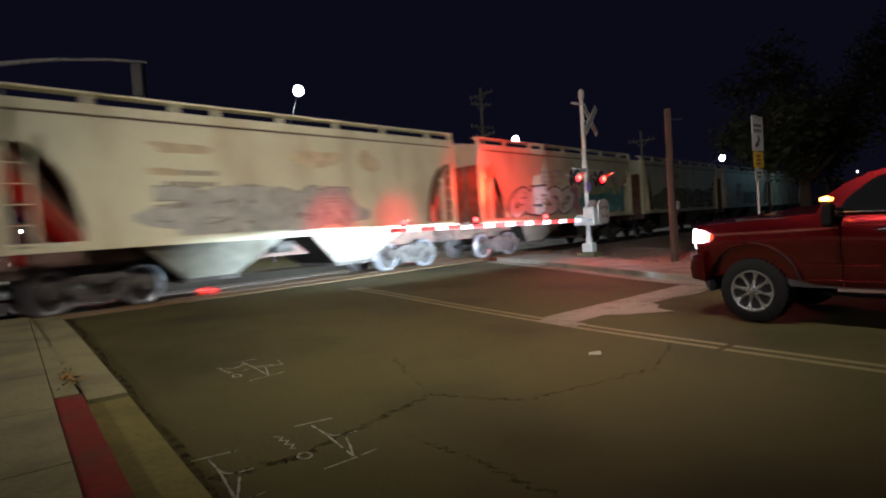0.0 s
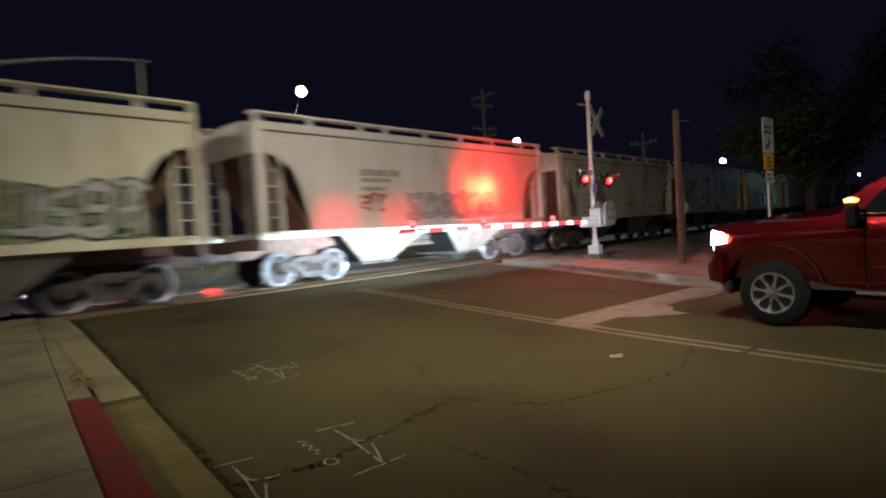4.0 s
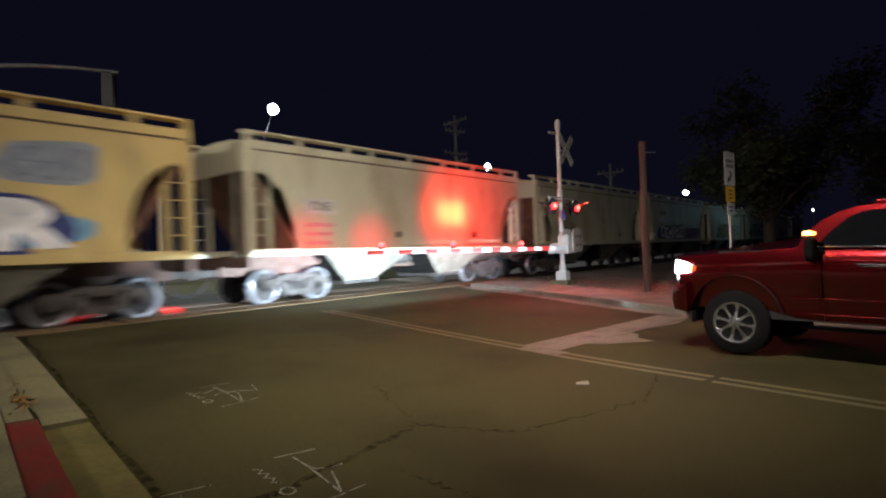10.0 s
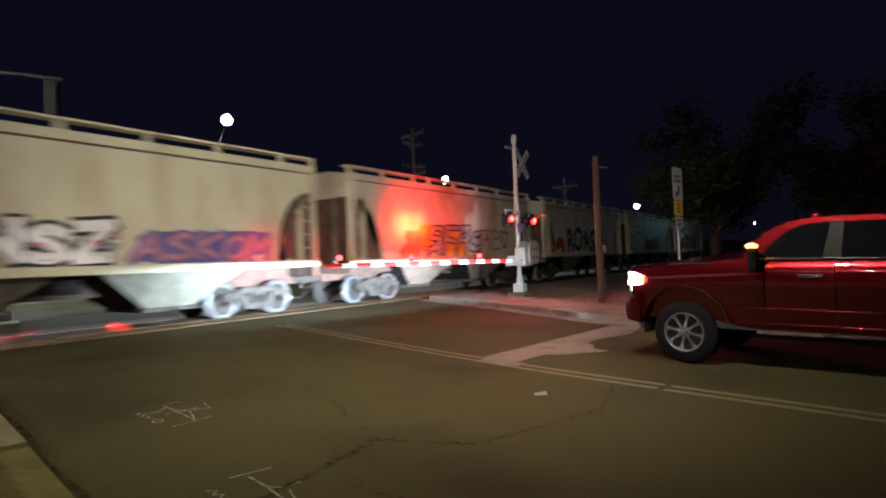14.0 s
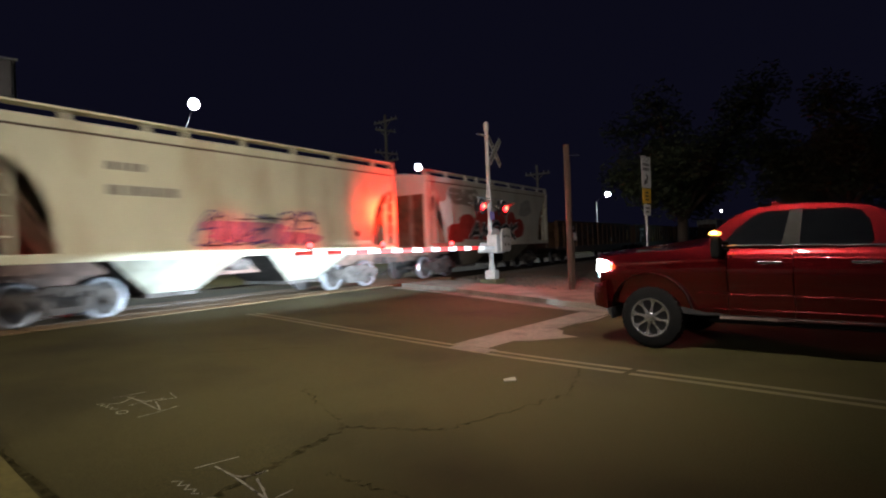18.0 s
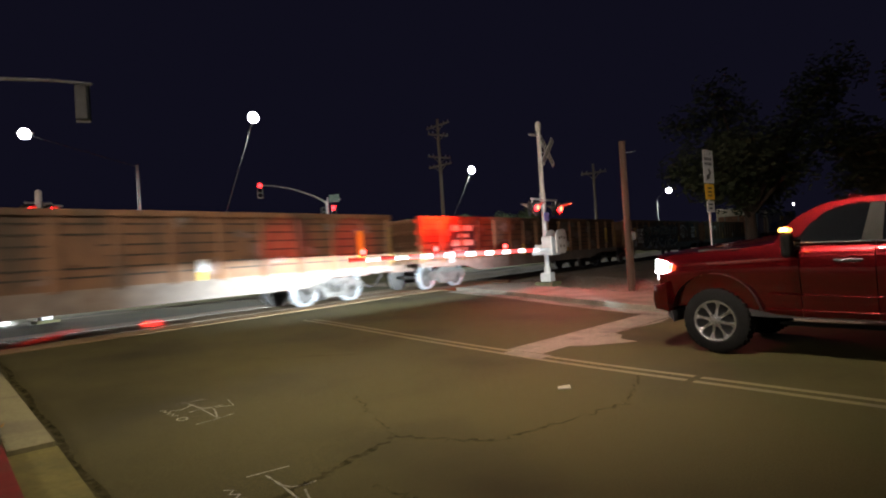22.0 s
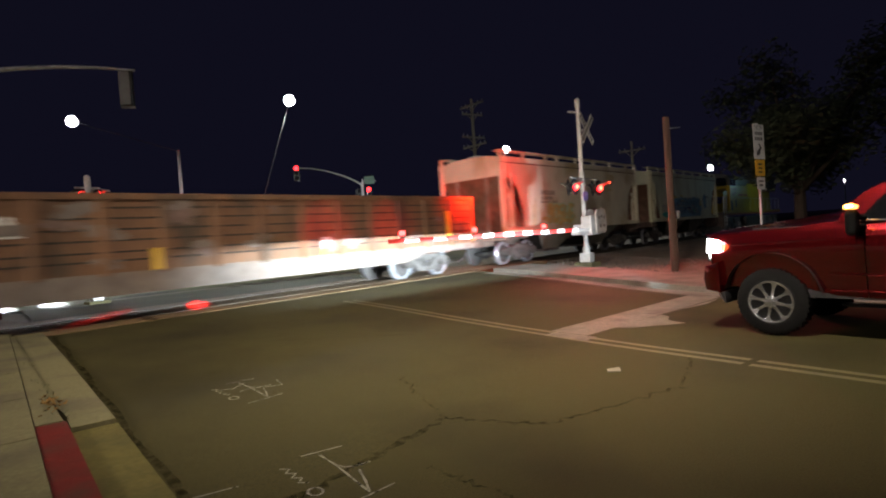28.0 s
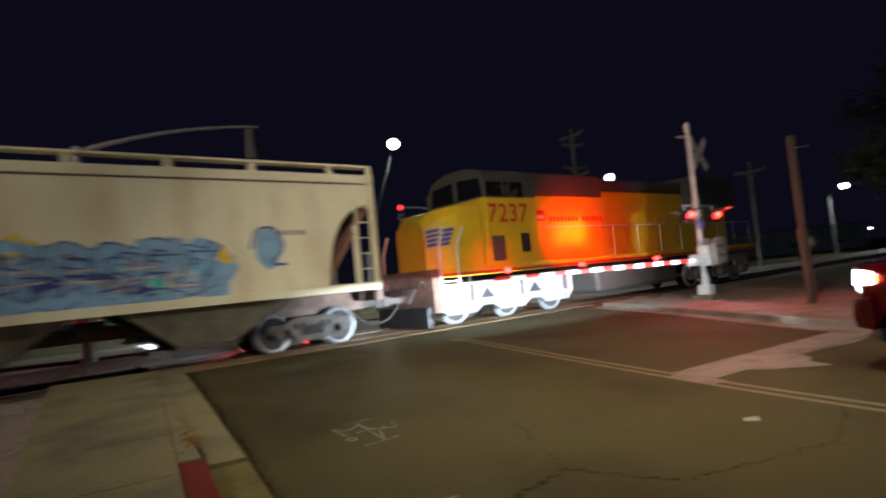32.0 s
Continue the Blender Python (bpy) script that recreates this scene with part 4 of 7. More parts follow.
    for k in range(4):
        box(bm, -0.19 + k * 0.1, -0.117 + k * 0.1, -0.038, -0.0365, z - 0.04, z + 0.04)
    part("lettering", bm, INK, pl, "black lettering bars")
bm = B()
slab(bm, [(-0.034, -0.0375, 3.06), (0.034, -0.0375, 3.08), (0.13, -0.0375, 2.98), (0.034, -0.0375, 2.88), (0.077, -0.0375, 2.86), (-0.146, -0.0375, 2.78), (-0.12, -0.0375, 2.92), (-0.077, -0.0375, 2.905), (0.034, -0.0375, 2.985)], (0, -0.0015, 0))
part("arrow", bm, INK, pl, "black arrow")
pl = sign(2.33, 2.70, 0.24, SIGN_YELLOW, "yellow warning plate")
bm = B()
for z in (2.60, 2.51, 2.42):
    box(bm, -0.10, 0.10, -0.038, -0.0365, z - 0.02, z + 0.02)
part("lettering", bm, INK, pl, "black lettering bars")
pl = sign(2.02, 2.30, 0.205, SIGN_WHITE, "small white plate")
bm = B()
box(bm, -0.12, 0.12, -0.038, -0.0365, 2.19, 2.23)
box(bm, -0.085, 0.085, -0.038, -0.0365, 2.09, 2.14)
part("lettering", bm, INK, pl, "black lettering bars")


# traffic signals beyond the tracks
def signal_head(parent, at, face, lit):
    at, f = Vector(at), Vector(face).normalized()
    side = Vector((0, 0, 1)).cross(f)
    m = Matrix(((f.x, side.x, 0, at.x), (f.y, side.y, 0, at.y), (0, 0, 1, at.z), (0, 0, 0, 1)))
    bm = B()
    box(bm, -0.2, 0, -0.16, 0.16, -0.5, 0.5, 0.03)
    bm.transform(m)
    hd = part("signal_head", bm, BLACK, parent)
    bm = B()
    box(bm, 0.002, 0.012, -0.2, 0.2, -0.56, 0.56)
    bm.transform(m)
    part("backplate", bm, BLACK, hd)
    for k, z in enumerate((0.35, 0, -0.35)):
        bm = B()
        lathe(bm, [(0.014, 0.15), (0.03, 0.14), (0.05, 0.08)], (0, 0, z), (1, 0, z), 16)
        bm.transform(m)
        part("lens", bm, RED_LENS if (lit and k == 0) else TINT, hd, "lit red lens" if (lit and k == 0) else "")


def mast_arm(foot, tip, height, heads, label, drop=0.6):
    foot = Vector((foot[0], foot[1], rise(foot[0], foot[1]) - 0.08))
    th = thing("traffic_signal", foot, label, "traffic signal", "traffic signals")
    bm = B()
    rod(bm, (0, 0, 0), (0, 0, height + 0.2), 0.15, 0.12, 16)
    rod(bm, (0, 0, 0), (0, 0, 0.3), 0.22, 0.2, 16)
    part("pole", bm, GALV, th, smooth=True)
    t = Vector(tip) - foot
    bm = B()
    pts = [Vector((t.x * k, t.y * k, height + (t.z - height) * math.sin(k * math.pi / 2) ** 0.8)) for k in (0, 0.08, 0.18, 0.3, 0.45, 0.6, 0.8, 1.0)]
    pipe(bm, pts, 0.085, 12, 0.04)
    part("mast_arm", bm, GALV, th, smooth=True)
    for k, face, lit in heads:
        p = Vector((t.x * k, t.y * k, height + (t.z - height) * math.sin(abs(k) * math.pi / 2) ** 0.8 - (drop if k > 0.5 else 1.0)))
        signal_head(th, p, face, lit)
    return th


mast_arm((-12.9, 14.6), (-8.75, 17.55, 7.15), 6.1, ((0.95, (-0.2, 1, 0), False),), "traffic signal on a curved mast arm seen from behind")
mast_arm((-5.0, 41.4), (-9.45, 40.4, 7.1), 5.75, ((1.0, (0.35, -1, 0), True), (-0.1, (0.2, -1, 0), True), (0.06, (0.9, -0.4, 0), False)), "traffic signal with red lights on a curved arm", 0.36)
th = thing("street_name_sign", Vector((-4.45, 41.2, 5.72)), "dull green street name plate beside the signal", "road sign")
bm = B()
box(bm, -0.36, 0.36, -0.02, 0.02, 0, 0.55)
part("plate", bm, SIGN_GREEN, th)
bm = B()
rod(bm, (-0.5, 0.05, 0.2), (0.5, 0.05, 0.2), 0.03, seg=8)
rod(bm, (-0.52, 0.3, -5.7), (-0.52, 0.3, 0.4), 0.05, seg=10)
beam(bm, (-0.52, 0.3, 0.2), (-0.5, 0.02, 0.2), 0.05)
part("bracket", bm, GALV, th)


# ---------------------------------------------------------------- trees and far buildings
def tree(x, y, height, spread, seed, label):
    rnd = random.Random(seed)
    base = Vector((x, y, ground_z(x, y) - 0.1))
    th = thing("tree", base, label, "tree", "trees")
    bm = B()
    rod(bm, (0, 0, 0), (0.1, 0.1, height * 0.4), 0.28, 0.18, 10)
    tips = []
    for k in range(13):
        a, t = k * 2.4 + rnd.random(), rnd.uniform(0.25, 0.42)
        st = Vector((0.1 * t, 0.1 * t, height * t))
        tip = Vector((math.cos(a) * spread * rnd.uniform(0.3, 0.9), math.sin(a) * spread * rnd.uniform(0.3, 0.9), height * rnd.uniform(0.34, 0.9)))
        mid = st.lerp(tip, 0.5) + Vector((0, 0, 0.3))
        rod(bm, st, mid, 0.11, 0.07, 7)
        rod(bm, mid, tip, 0.07, 0.02, 7)
        tips += [mid, tip, st.lerp(tip, 0.75) + Vector((rnd.gauss(0, 0.5), rnd.gauss(0, 0.5), 0.5))]
    part("trunk", bm, BARK, th)
    verts, faces = [], []
    for k in range(17000):
        c = rnd.choice(tips)
        away = Vector((rnd.gauss(0, 1), rnd.gauss(0, 1), rnd.gauss(0, 0.6))).normalized() * rnd.random() ** 0.5
        p = c + Vector((away.x * spread * 0.24, away.y * spread * 0.24, away.z * height * 0.14))
        w = rnd.uniform(0.08, 0.17)
        a = Vector((rnd.gauss(0, 1), rnd.gauss(0, 1), rnd.gauss(0, 0.6))).normalized()
        b = a.orthogonal().normalized()
        i = len(verts)
        verts += [tuple(p - a * w), tuple(p + b * w * 0.5), tuple(p + a * w), tuple(p - b * w * 0.5)]
        faces.append((i, i + 1, i + 2, i + 3))
    me = bpy.data.meshes.new("crown")
    me.from_pydata(verts, [], faces)
    me.materials.append(LEAF)
    ob = new("crown", me)
    ob.parent = th
    return th


tree(15.5, 24.0, 8.5, 4.6, 3, "dark leafy tree behind the parked truck")
tree(20.5, 20.0, 8.0, 4.4, 8, "dark leafy tree behind the parked truck")
tree(7.5, 62.0, 6.0, 3.6, 12, "dark bushy tree beside the far street")
tree(2.0, 60.0, 5.5, 3.2, 14, "dark bushy tree beside the far street")
tree(14.0, 66.0, 6.5, 3.8, 15, "dark bushy tree beside the far street")


def building(x, y, turn, w, dpt, h, label):
    th = thing("building", Matrix.Translation((x, y, 0.0)) @ pose(0, 0, 0, 0, 0, turn), label, "building")
    bm = B()
    box(bm, -w / 2, w / 2, 0, dpt, -0.2, h)
    part("wall", bm, HOUSE, th)
    bm = B()
    box(bm, -w / 2 - 0.25, w / 2 + 0.25, -0.25, dpt + 0.25, h, h + 0.22, 0.03)
    part("roof", bm, ROOFING, th)
    for k in (-0.3, 0.05, 0.34):
        bm = B()
        box(bm, k * w - 0.6, k * w + 0.6, -0.03, -0.004, 1.0, 2.1)
        wn = part("window", bm, GALV, th)
        bm = B()
        box(bm, k * w - 0.53, k * w + 0.53, -0.04, -0.031, 1.07, 2.03)
        part("pane", bm, TINT, wn)
    bm = B()
    box(bm, -0.16 * w, -0.1 * w, -0.2, -0.005, h - 0.7, h - 0.5, 0.02)
    part("wall_lamp", bm, GALV, th)
    return th


building(-38.0, 52.0, 25, 22.0, 10.0, 4.2, "low building beyond the far street")
building(48.0, 118.0, -20, 26.0, 10.0, 4.5, "distant low building beyond the tracks")
far_lights = (((-33.0, 44.0, 3.4), 0.12), ((-36.0, 41.0, 2.2), 0.08), ((-40.0, 40.0, 1.9), 0.08), ((-30.0, 47.0, 5.6), 0.1), ((33.4, 50.0, 4.7), 0.13), ((35.8, 48.3, 3.95), 0.05), ((33.0, 62.0, 2.6), 0.08))
lamp("POINT", "distant_light", (33.1, 49.6, 4.45), 40, (0.30, 0.85, 1.0), 0.1)
for p_, r_ in far_lights:
    th = thing("distant_lamp", Vector((p_[0], p_[1], -0.05)), "small distant lamp glowing on a thin post", "lamp", "distant lamps")
    bm = B()
    rod(bm, (0, 0, 0), (0, 0, p_[2]), 0.05, 0.035, 8)
    part("post", bm, BLACK, th)
    bm = B()
    lathe(bm, [(-0.1, 0.04), (-0.03, r_), (0.05, r_), (0.1, 0.03)], (0, 0, p_[2]), (0, 0, p_[2] + 1), 10)
    part("lens", bm, LED_SMALL, th, "lit lamp")

# corner pavement beyond the tracks, with a red painted kerb
corner = thing("kerb_3", Vector((0, 0, 0)), "red painted kerb at the corner beyond the tracks", "kerb", kind="structure")
bm = B()
edge = [(19.3, 0.3), (19.45, -0.6), (19.8, -1.7), (20.5, -3.0), (21.6, -5.0), (23.0, -9.0)]
for (a, b), (c_, e_) in zip(edge, edge[1:]):
    slab(bm, [rq(a, b, -0.1), rq(c_, e_, -0.1), rq(c_ + 0.16, e_, -0.1), rq(a + 0.16, b, -0.1)], (0, 0, 0.25))
part("painted_kerb", bm, RED_KERB, corner)
bm = B()
slab(bm, [rq(a + 0.165, b, -0.1) for a, b in edge] + [rq(25.5, -9.0, -0.1), rq(25.5, 0.3, -0.1)], (0, 0, 0.245))
part("pavement_slab", bm, CONCRETE, corner)


# ---------------------------------------------------------------- the red pickup truck
def skin(bm, xs, zlow, zhigh, ypos, rows=8):
    last = None
    for x in xs:
        a, b = zlow(x), zhigh(x)
        col = [bm.verts.new((x, ypos(x, a + (b - a) * k / rows), a + (b - a) * k / rows)) for k in range(rows + 1)]
        if last:
            for k in range(rows):
                bm.faces.new((last[k], last[k + 1], col[k + 1], col[k]))
        last = col
    return bm


def truck_wheel(parent, x, y, out):
    bm = B()
    prof = [(-0.14, 0.28), (-0.135, 0.36), (-0.11, 0.402), (-0.06, 0.412), (0.06, 0.412), (0.11, 0.402), (0.135, 0.36), (0.14, 0.28), (0.12, 0.255)]
    lathe(bm, prof, (x, y, 0.412), (x, y + out, 0.412), 40)
    tyre = part("tyre", bm, RUBBER, parent, smooth=True)
    bm = B()
    for k in range(40):
        t = 2 * math.pi * k / 40
        for w in (-0.075, 0.0, 0.075):
            c = Vector((x + math.cos(t + w) * 0.403, y + w, 0.412 + math.sin(t + w) * 0.403))
            beam(bm, c - Vector((0, 0.027, 0)), c + Vector((0, 0.027, 0)), 0.03, 0.03)
    part("tread", bm, RUBBER, tyre)
    bm = B()
    lathe(bm, [(0.02, 0.262), (0.135, 0.268), (0.146, 0.262), (0.142, 0.236), (0.07, 0.222), (0.06, 0.05)], (x, y, 0.412), (x, y + out, 0.412), 40)
    rim = part("rim", bm, ALLOY, tyre, "bright polished rim", smooth=True)
    bm = B()
    lathe(bm, [(0.05, 0.2), (0.066, 0.2)], (x, y, 0.412), (x, y + out, 0.412), 24)
    part("brake_drum", bm, BLACK, tyre)
    for k in range(8):
        t = 2 * math.pi * k / 8 + 0.2
        bm = B()
        d, s = Vector((math.cos(t), 0, math.sin(t))), Vector((-math.sin(t), 0, math.cos(t)))
        c = Vector((x, y, 0.412))
        o = Vector((0, out, 0))
        hull(bm, [[c + d * r_ + s * w_ + o * 0.09, c + d * r_ + s * w_ * 0.55 + o * h_, c + d * r_ - s * w_ * 0.55 + o * h_, c + d * r_ - s * w_ + o * 0.09] for r_, w_, h_ in ((0.05, 0.036, 0.135), (0.11, 0.036, 0.13), (0.165, 0.028, 0.128), (0.205, 0.042, 0.132), (0.24, 0.088, 0.136))])
        part("spoke", bm, ALLOY, rim)
    bm = B()
    lathe(bm, [(0.10, 0.085), (0.14, 0.08), (0.15, 0.055), (0.165, 0.05), (0.168, 0.001)], (x, y, 0.412), (x, y + out, 0.412), 20)
    part("hub_cap", bm, ALLOY, rim, smooth=True)
    for k in range(8):
        t = 2 * math.pi * k / 8
        bm = B()
        c = Vector((x + math.cos(t) * 0.066, y, 0.412 + math.sin(t) * 0.066))
        rod(bm, c + Vector((0, out * 0.135, 0)), c + Vector((0, out * 0.155, 0)), 0.01, seg=6)
        part("lug_nut", bm, CHROME, rim)


def pickup():
    tr = thing("pickup_truck", Vector((0, 0, 0)), "dark red crew cab pickup waiting with headlights on", "pickup truck")
    XR = -3.95

    def arch(x):
        for c in (0.0, XR):
            if abs(x - c) < 0.56:
                return 0.45 + math.sqrt(0.56 ** 2 - (x - c) ** 2) * 1.02
        return 0.0

    def low(x):
        return max(0.50 if x < 0.56 else 0.60, arch(x))

    def high(x):
        if x > -0.98:
            t = (0.74 - x) / 1.72
            return 1.255 + 0.135 * max(t, 0) ** 0.6
        if x > -2.9:
            return 1.365 - 0.015 * (-0.98 - x)
        return 1.43

    def wide(x, z):
        w = 1.0 - 0.035 * max(z - 1.0, 0) / 0.4 - 0.17 * max(1.12 - z, 0) ** 1.3
        w -= 0.58 * max(z - 1.25, 0)
        w += 0.010 * math.exp(-((z - 1.225) / 0.04) ** 2) - 0.010 * math.exp(-((z - 0.80) / 0.05) ** 2)
        a = arch(x)
        if a:
            w += 0.016 * math.exp(-((z - a) / 0.05) ** 2)
        if x > 0.35:
            w -= 0.45 * (x - 0.35) ** 2
        return w

    xs_front = frange(0.74, -0.975, 0.04)
    xs_door1, xs_door2 = frange(-0.985, -1.69, 0.06), frange(-1.70, -2.62, 0.06)
    xs_cab, xs_bed = frange(-2.63, -2.9, 0.06), frange(-2.96, -5.1, 0.04)
    names = (("fender", xs_front), ("door", xs_door1), ("rear_door", xs_door2), ("cab_corner", xs_cab), ("bed_side", xs_bed))
    for sgn in (1, -1):
        for nm, xs in names:
            bm = B()
            skin(bm, xs, low, high, lambda x, z: sgn * wide(x, z), 16)
            skin(bm, xs, low, high, lambda x, z: sgn * (wide(x, z) - 0.05), 2)
            bmesh.ops.recalc_face_normals(bm, faces=bm.faces)
            p = part(nm, bm, PAINT, tr, smooth=True)
            if "door" in nm:
                x0 = -1.46 if nm == "door" else -2.38
                bm = B()
                rod(bm, (x0 - 0.13, sgn * 1.025, 1.165), (x0 + 0.13, sgn * 1.025, 1.165), 0.016, seg=12)
                box(bm, x0 - 0.1, x0 + 0.1, min(sgn * 0.99, sgn * 1.015), max(sgn * 0.99, sgn * 1.015), 1.14, 1.16)
                part("door_handle", bm, ALLOY, p)
        # chrome belt and rocker trim, running board
        bm = B()
        rod(bm, (-0.92, sgn * 0.938, 1.368), (-2.70, sgn * 0.940, 1.342), 0.012, seg=12)
        part("belt_trim", bm, ALLOY, tr)
        bm = B()
        rod(bm, (-0.62, sgn * 0.975, 0.765), (-3.3, sgn * 0.972, 0.74), 0.006, seg=14)
        part("side_moulding", bm, PAINT, tr, smooth=True)
        bm = B()
        rod(bm, (-0.62, sgn * 0.935, 0.575), (-3.3, sgn * 0.932, 0.565), 0.007, seg=14)
        part("rocker_moulding", bm, PAINT, tr, smooth=True)
        bm = B()
        box(bm, -3.2, -0.7, min(sgn * 0.72, sgn * 0.84), max(sgn * 0.72, sgn * 0.84), 0.38, 0.42, 0.015)
        part("running_board", bm, RUBBER, tr)
        # mirror
        bm = B()
        rod(bm, (-0.98, sgn * 0.96, 1.32), (-0.88, sgn * 1.15, 1.28), 0.025, seg=8)
        rod(bm, (-0.98, sgn * 0.94, 1.40), (-0.90, sgn * 1.15, 1.42), 0.025, seg=8)
        box(bm, -0.98, -0.87, min(sgn * 1.10, sgn * 1.27), max(sgn * 1.10, sgn * 1.27), 1.21, 1.49, 0.045)
        mi = part("mirror", bm, RUBBER, tr, "tall black towing mirror")
        bm = B()
        slab(bm, [(-0.87, sgn * 1.18, 1.505), (-0.87, sgn * 1.18, 1.54), (-0.93, sgn * 1.18, 1.56), (-0.99, sgn * 1.18, 1.53), (-0.97, sgn * 1.18, 1.50)], (0, sgn * 0.09, 0))
        part("marker_light", bm, AMBER, mi, "glowing amber marker")
        bm = B()
        box(bm, -0.96, -0.89, min(sgn * 1.19, sgn * 1.276), max(sgn * 1.19, sgn * 1.276), 1.515, 1.545, 0.01)
        part("bulb", bm, AMBER_CORE, mi)
        # greenhouse side with windows
        def gy(z):
            return sgn * (0.93 - 0.17 * (z - 1.36) / 0.47)
        pts = [(-0.72, 1.36), (-0.80, 1.55), (-0.97, 1.69), (-1.16, 1.79), (-1.33, 1.828), (-1.65, 1.845), (-2.10, 1.83), (-2.38, 1.785), (-2.55, 1.71), (-2.74, 1.34)]
        bm = B()
        slab(bm, [(x, gy(z), z) for x, z in pts], (0, -sgn * 0.06, 0))
        part("cab_frame", bm, PAINT, tr)
        for nm, pp in (("window", [(-0.93, 1.38), (-1.05, 1.55), (-1.21, 1.70), (-1.33, 1.755), (-1.45, 1.775), (-1.645, 1.78), (-1.57, 1.372)]), ("rear_window", [(-1.755, 1.368), (-1.775, 1.778), (-2.22, 1.765), (-2.33, 1.735), (-2.41, 1.62), (-2.44, 1.40), (-2.42, 1.36)])):
            bm = B()
            slab(bm, [(x, gy(z) + sgn * 0.006, z) for x, z in pp], (0, -sgn * 0.012, 0))
            part(nm, bm, TINT, tr, "dark tinted window")
        bm = B()
        slab(bm, [(x, gy(z) + sgn * 0.008, z) for x, z in ((-1.572, 1.372), (-1.648, 1.78), (-1.772, 1.778), (-1.752, 1.368))], (0, -sgn * 0.012, 0))
        part("door_pillar", bm, PILLAR, tr, "satin door pillar")
        # headlight housing, lens, turn lens
        y0, y1 = sorted((sgn * 0.62, sgn * 0.865))
        bm = B()
        box(bm, 0.42, 0.795, y0, y1, 0.92, 0.925)
        box(bm, 0.42, 0.795, y0, y1, 1.235, 1.24)
        box(bm, 0.42, 0.425, y0, y1, 0.925, 1.235)
        box(bm, 0.425, 0.62, y0, y0 + 0.006, 0.925, 1.235)
        box(bm, 0.425, 0.62, y1 - 0.006, y1, 0.925, 1.235)
        hl = part("headlight", bm, BLACK, tr, "lit headlight unit")
        # beam shield: its stepped upper edge gives the sharp top of the light
        yc = sgn * 0.77
        bm = B()
        slab(bm, [(0.80, y0, 1.234), (0.80, y1, 1.234), (0.80, y1, 1.0853), (0.80, yc + 0.03, 1.0853), (0.80, yc + 0.02, 1.0862), (0.80, y0, 1.0862)], (0.003, 0, 0))
        box(bm, 0.80, 0.803, y0, y1, 0.926, 1.062)
        part("beam_shield", bm, BLACK, hl)
        bm = B()
        verts = [[(x - 0.02 * j, sgn * (y or wide(x, 1.1) + 0.012), 1.03 + 0.05 * max(0.75 - x, 0) + (0.185 - 0.30 * max(0.75 - x, 0)) * j) for x, y in ((0.845, 0.62), (0.835, 0.78), (0.81, 0.88), (0.76, 0), (0.68, 0), (0.585, 0))] for j in (0, 0.25, 0.5, 0.75, 1.0)]
        grid = [[bm.verts.new(v) for v in row] for row in verts]
        for a, b in zip(grid, grid[1:]):
            for k in range(5):
                bm.faces.new((a[k], a[k + 1], b[k + 1], b[k]))
        ln = part("lens", bm, HEADLAMP, hl, "bright white headlight lens", smooth=True)
        ln.visible_shadow = False
        bm = B()
        slab(bm, [(0.58, sgn * 0.975, 1.045), (0.535, sgn * 0.98, 1.07), (0.525, sgn * 0.98, 1.13), (0.57, sgn * 0.975, 1.16)], (0, sgn * 0.014, 0))
        part("turn_lens", bm, AMBER, hl, "amber corner lens")
        # fog light and bumper corner
        bm = B()
        rod(bm, (0.78, sgn * 0.72, 0.66), (0.875, sgn * 0.72, 0.66), 0.055, seg=16)
        part("fog_light", bm, CHROME, tr)
        # marker on the cab roof
        for yy in (0.0, 0.28, 0.52):
            if sgn > 0 or yy:
                bm = B()
                box(bm, -1.50, -1.40, sgn * yy - 0.04, sgn * yy + 0.04, 1.862, 1.89, 0.012)
                part("roof_marker", bm, PAINT, tr)
        for x in (0.0, XR):
            truck_wheel(tr, x, sgn * 0.84, sgn)
            bm = B()
            skin(bm, frange(x - 0.55, x + 0.55, 0.06), lambda t: max(arch(t) - 0.02, 0.46), lambda t: max(arch(t) - 0.01, 0.47), lambda t, z: sgn * 0.6, 1)
            for t0, t1 in zip(frange(x - 0.55, x + 0.55, 0.06), frange(x - 0.55, x + 0.55, 0.06)[1:]):
                a, b = max(arch(t0), 0.45), max(arch(t1), 0.45)
                v = [bm.verts.new(c) for c in ((t0, sgn * 0.6, a), (t1, sgn * 0.6, b), (t1, sgn * 0.99, b), (t0, sgn * 0.99, a))]
                bm.faces.new(v)
            part("wheel_well", bm, BLACK, tr)
    # hood
    bm = B()
    rows = []
    for x in frange(0.84, -0.76, 0.08):
        row = []
        for k in range(17):
            y = -0.955 + 1.91 * k / 16
            w = wide(x, high(x)) - 0.004
            yy = y / 0.955 * w
            crown = 0.085 * (1 - abs(y / 0.955) ** 4) + 0.03 * (1 if abs(abs(y) - 0.42) < 0.1 else 0)
            row.append(bm.verts.new((x, yy, high(x) + crown * min(1, (0.88 - x) / 0.3 + 0.2))))
        rows.append(row)
    for a, b in zip(rows, rows[1:]):
        for k in range(16):
            bm.faces.new((a[k], a[k + 1], b[k + 1], b[k]))
    bmesh.ops.recalc_face_normals(bm, faces=bm.faces)
    part("hood", bm, PAINT, tr, smooth=True)
    # front: grille, bars, bumper, valance
    bm = B()
    box(bm, 0.60, 0.80, -0.60, 0.60, 0.80, 1.25, 0.03)
    gr = part("grille", bm, BLACK, tr)
    for z in (0.86, 0.95, 1.04, 1.13, 1.22):
        bm = B()
        beam(bm, (0.815, -0.60, z), (0.815, 0.60, z), 0.05, 0.035)
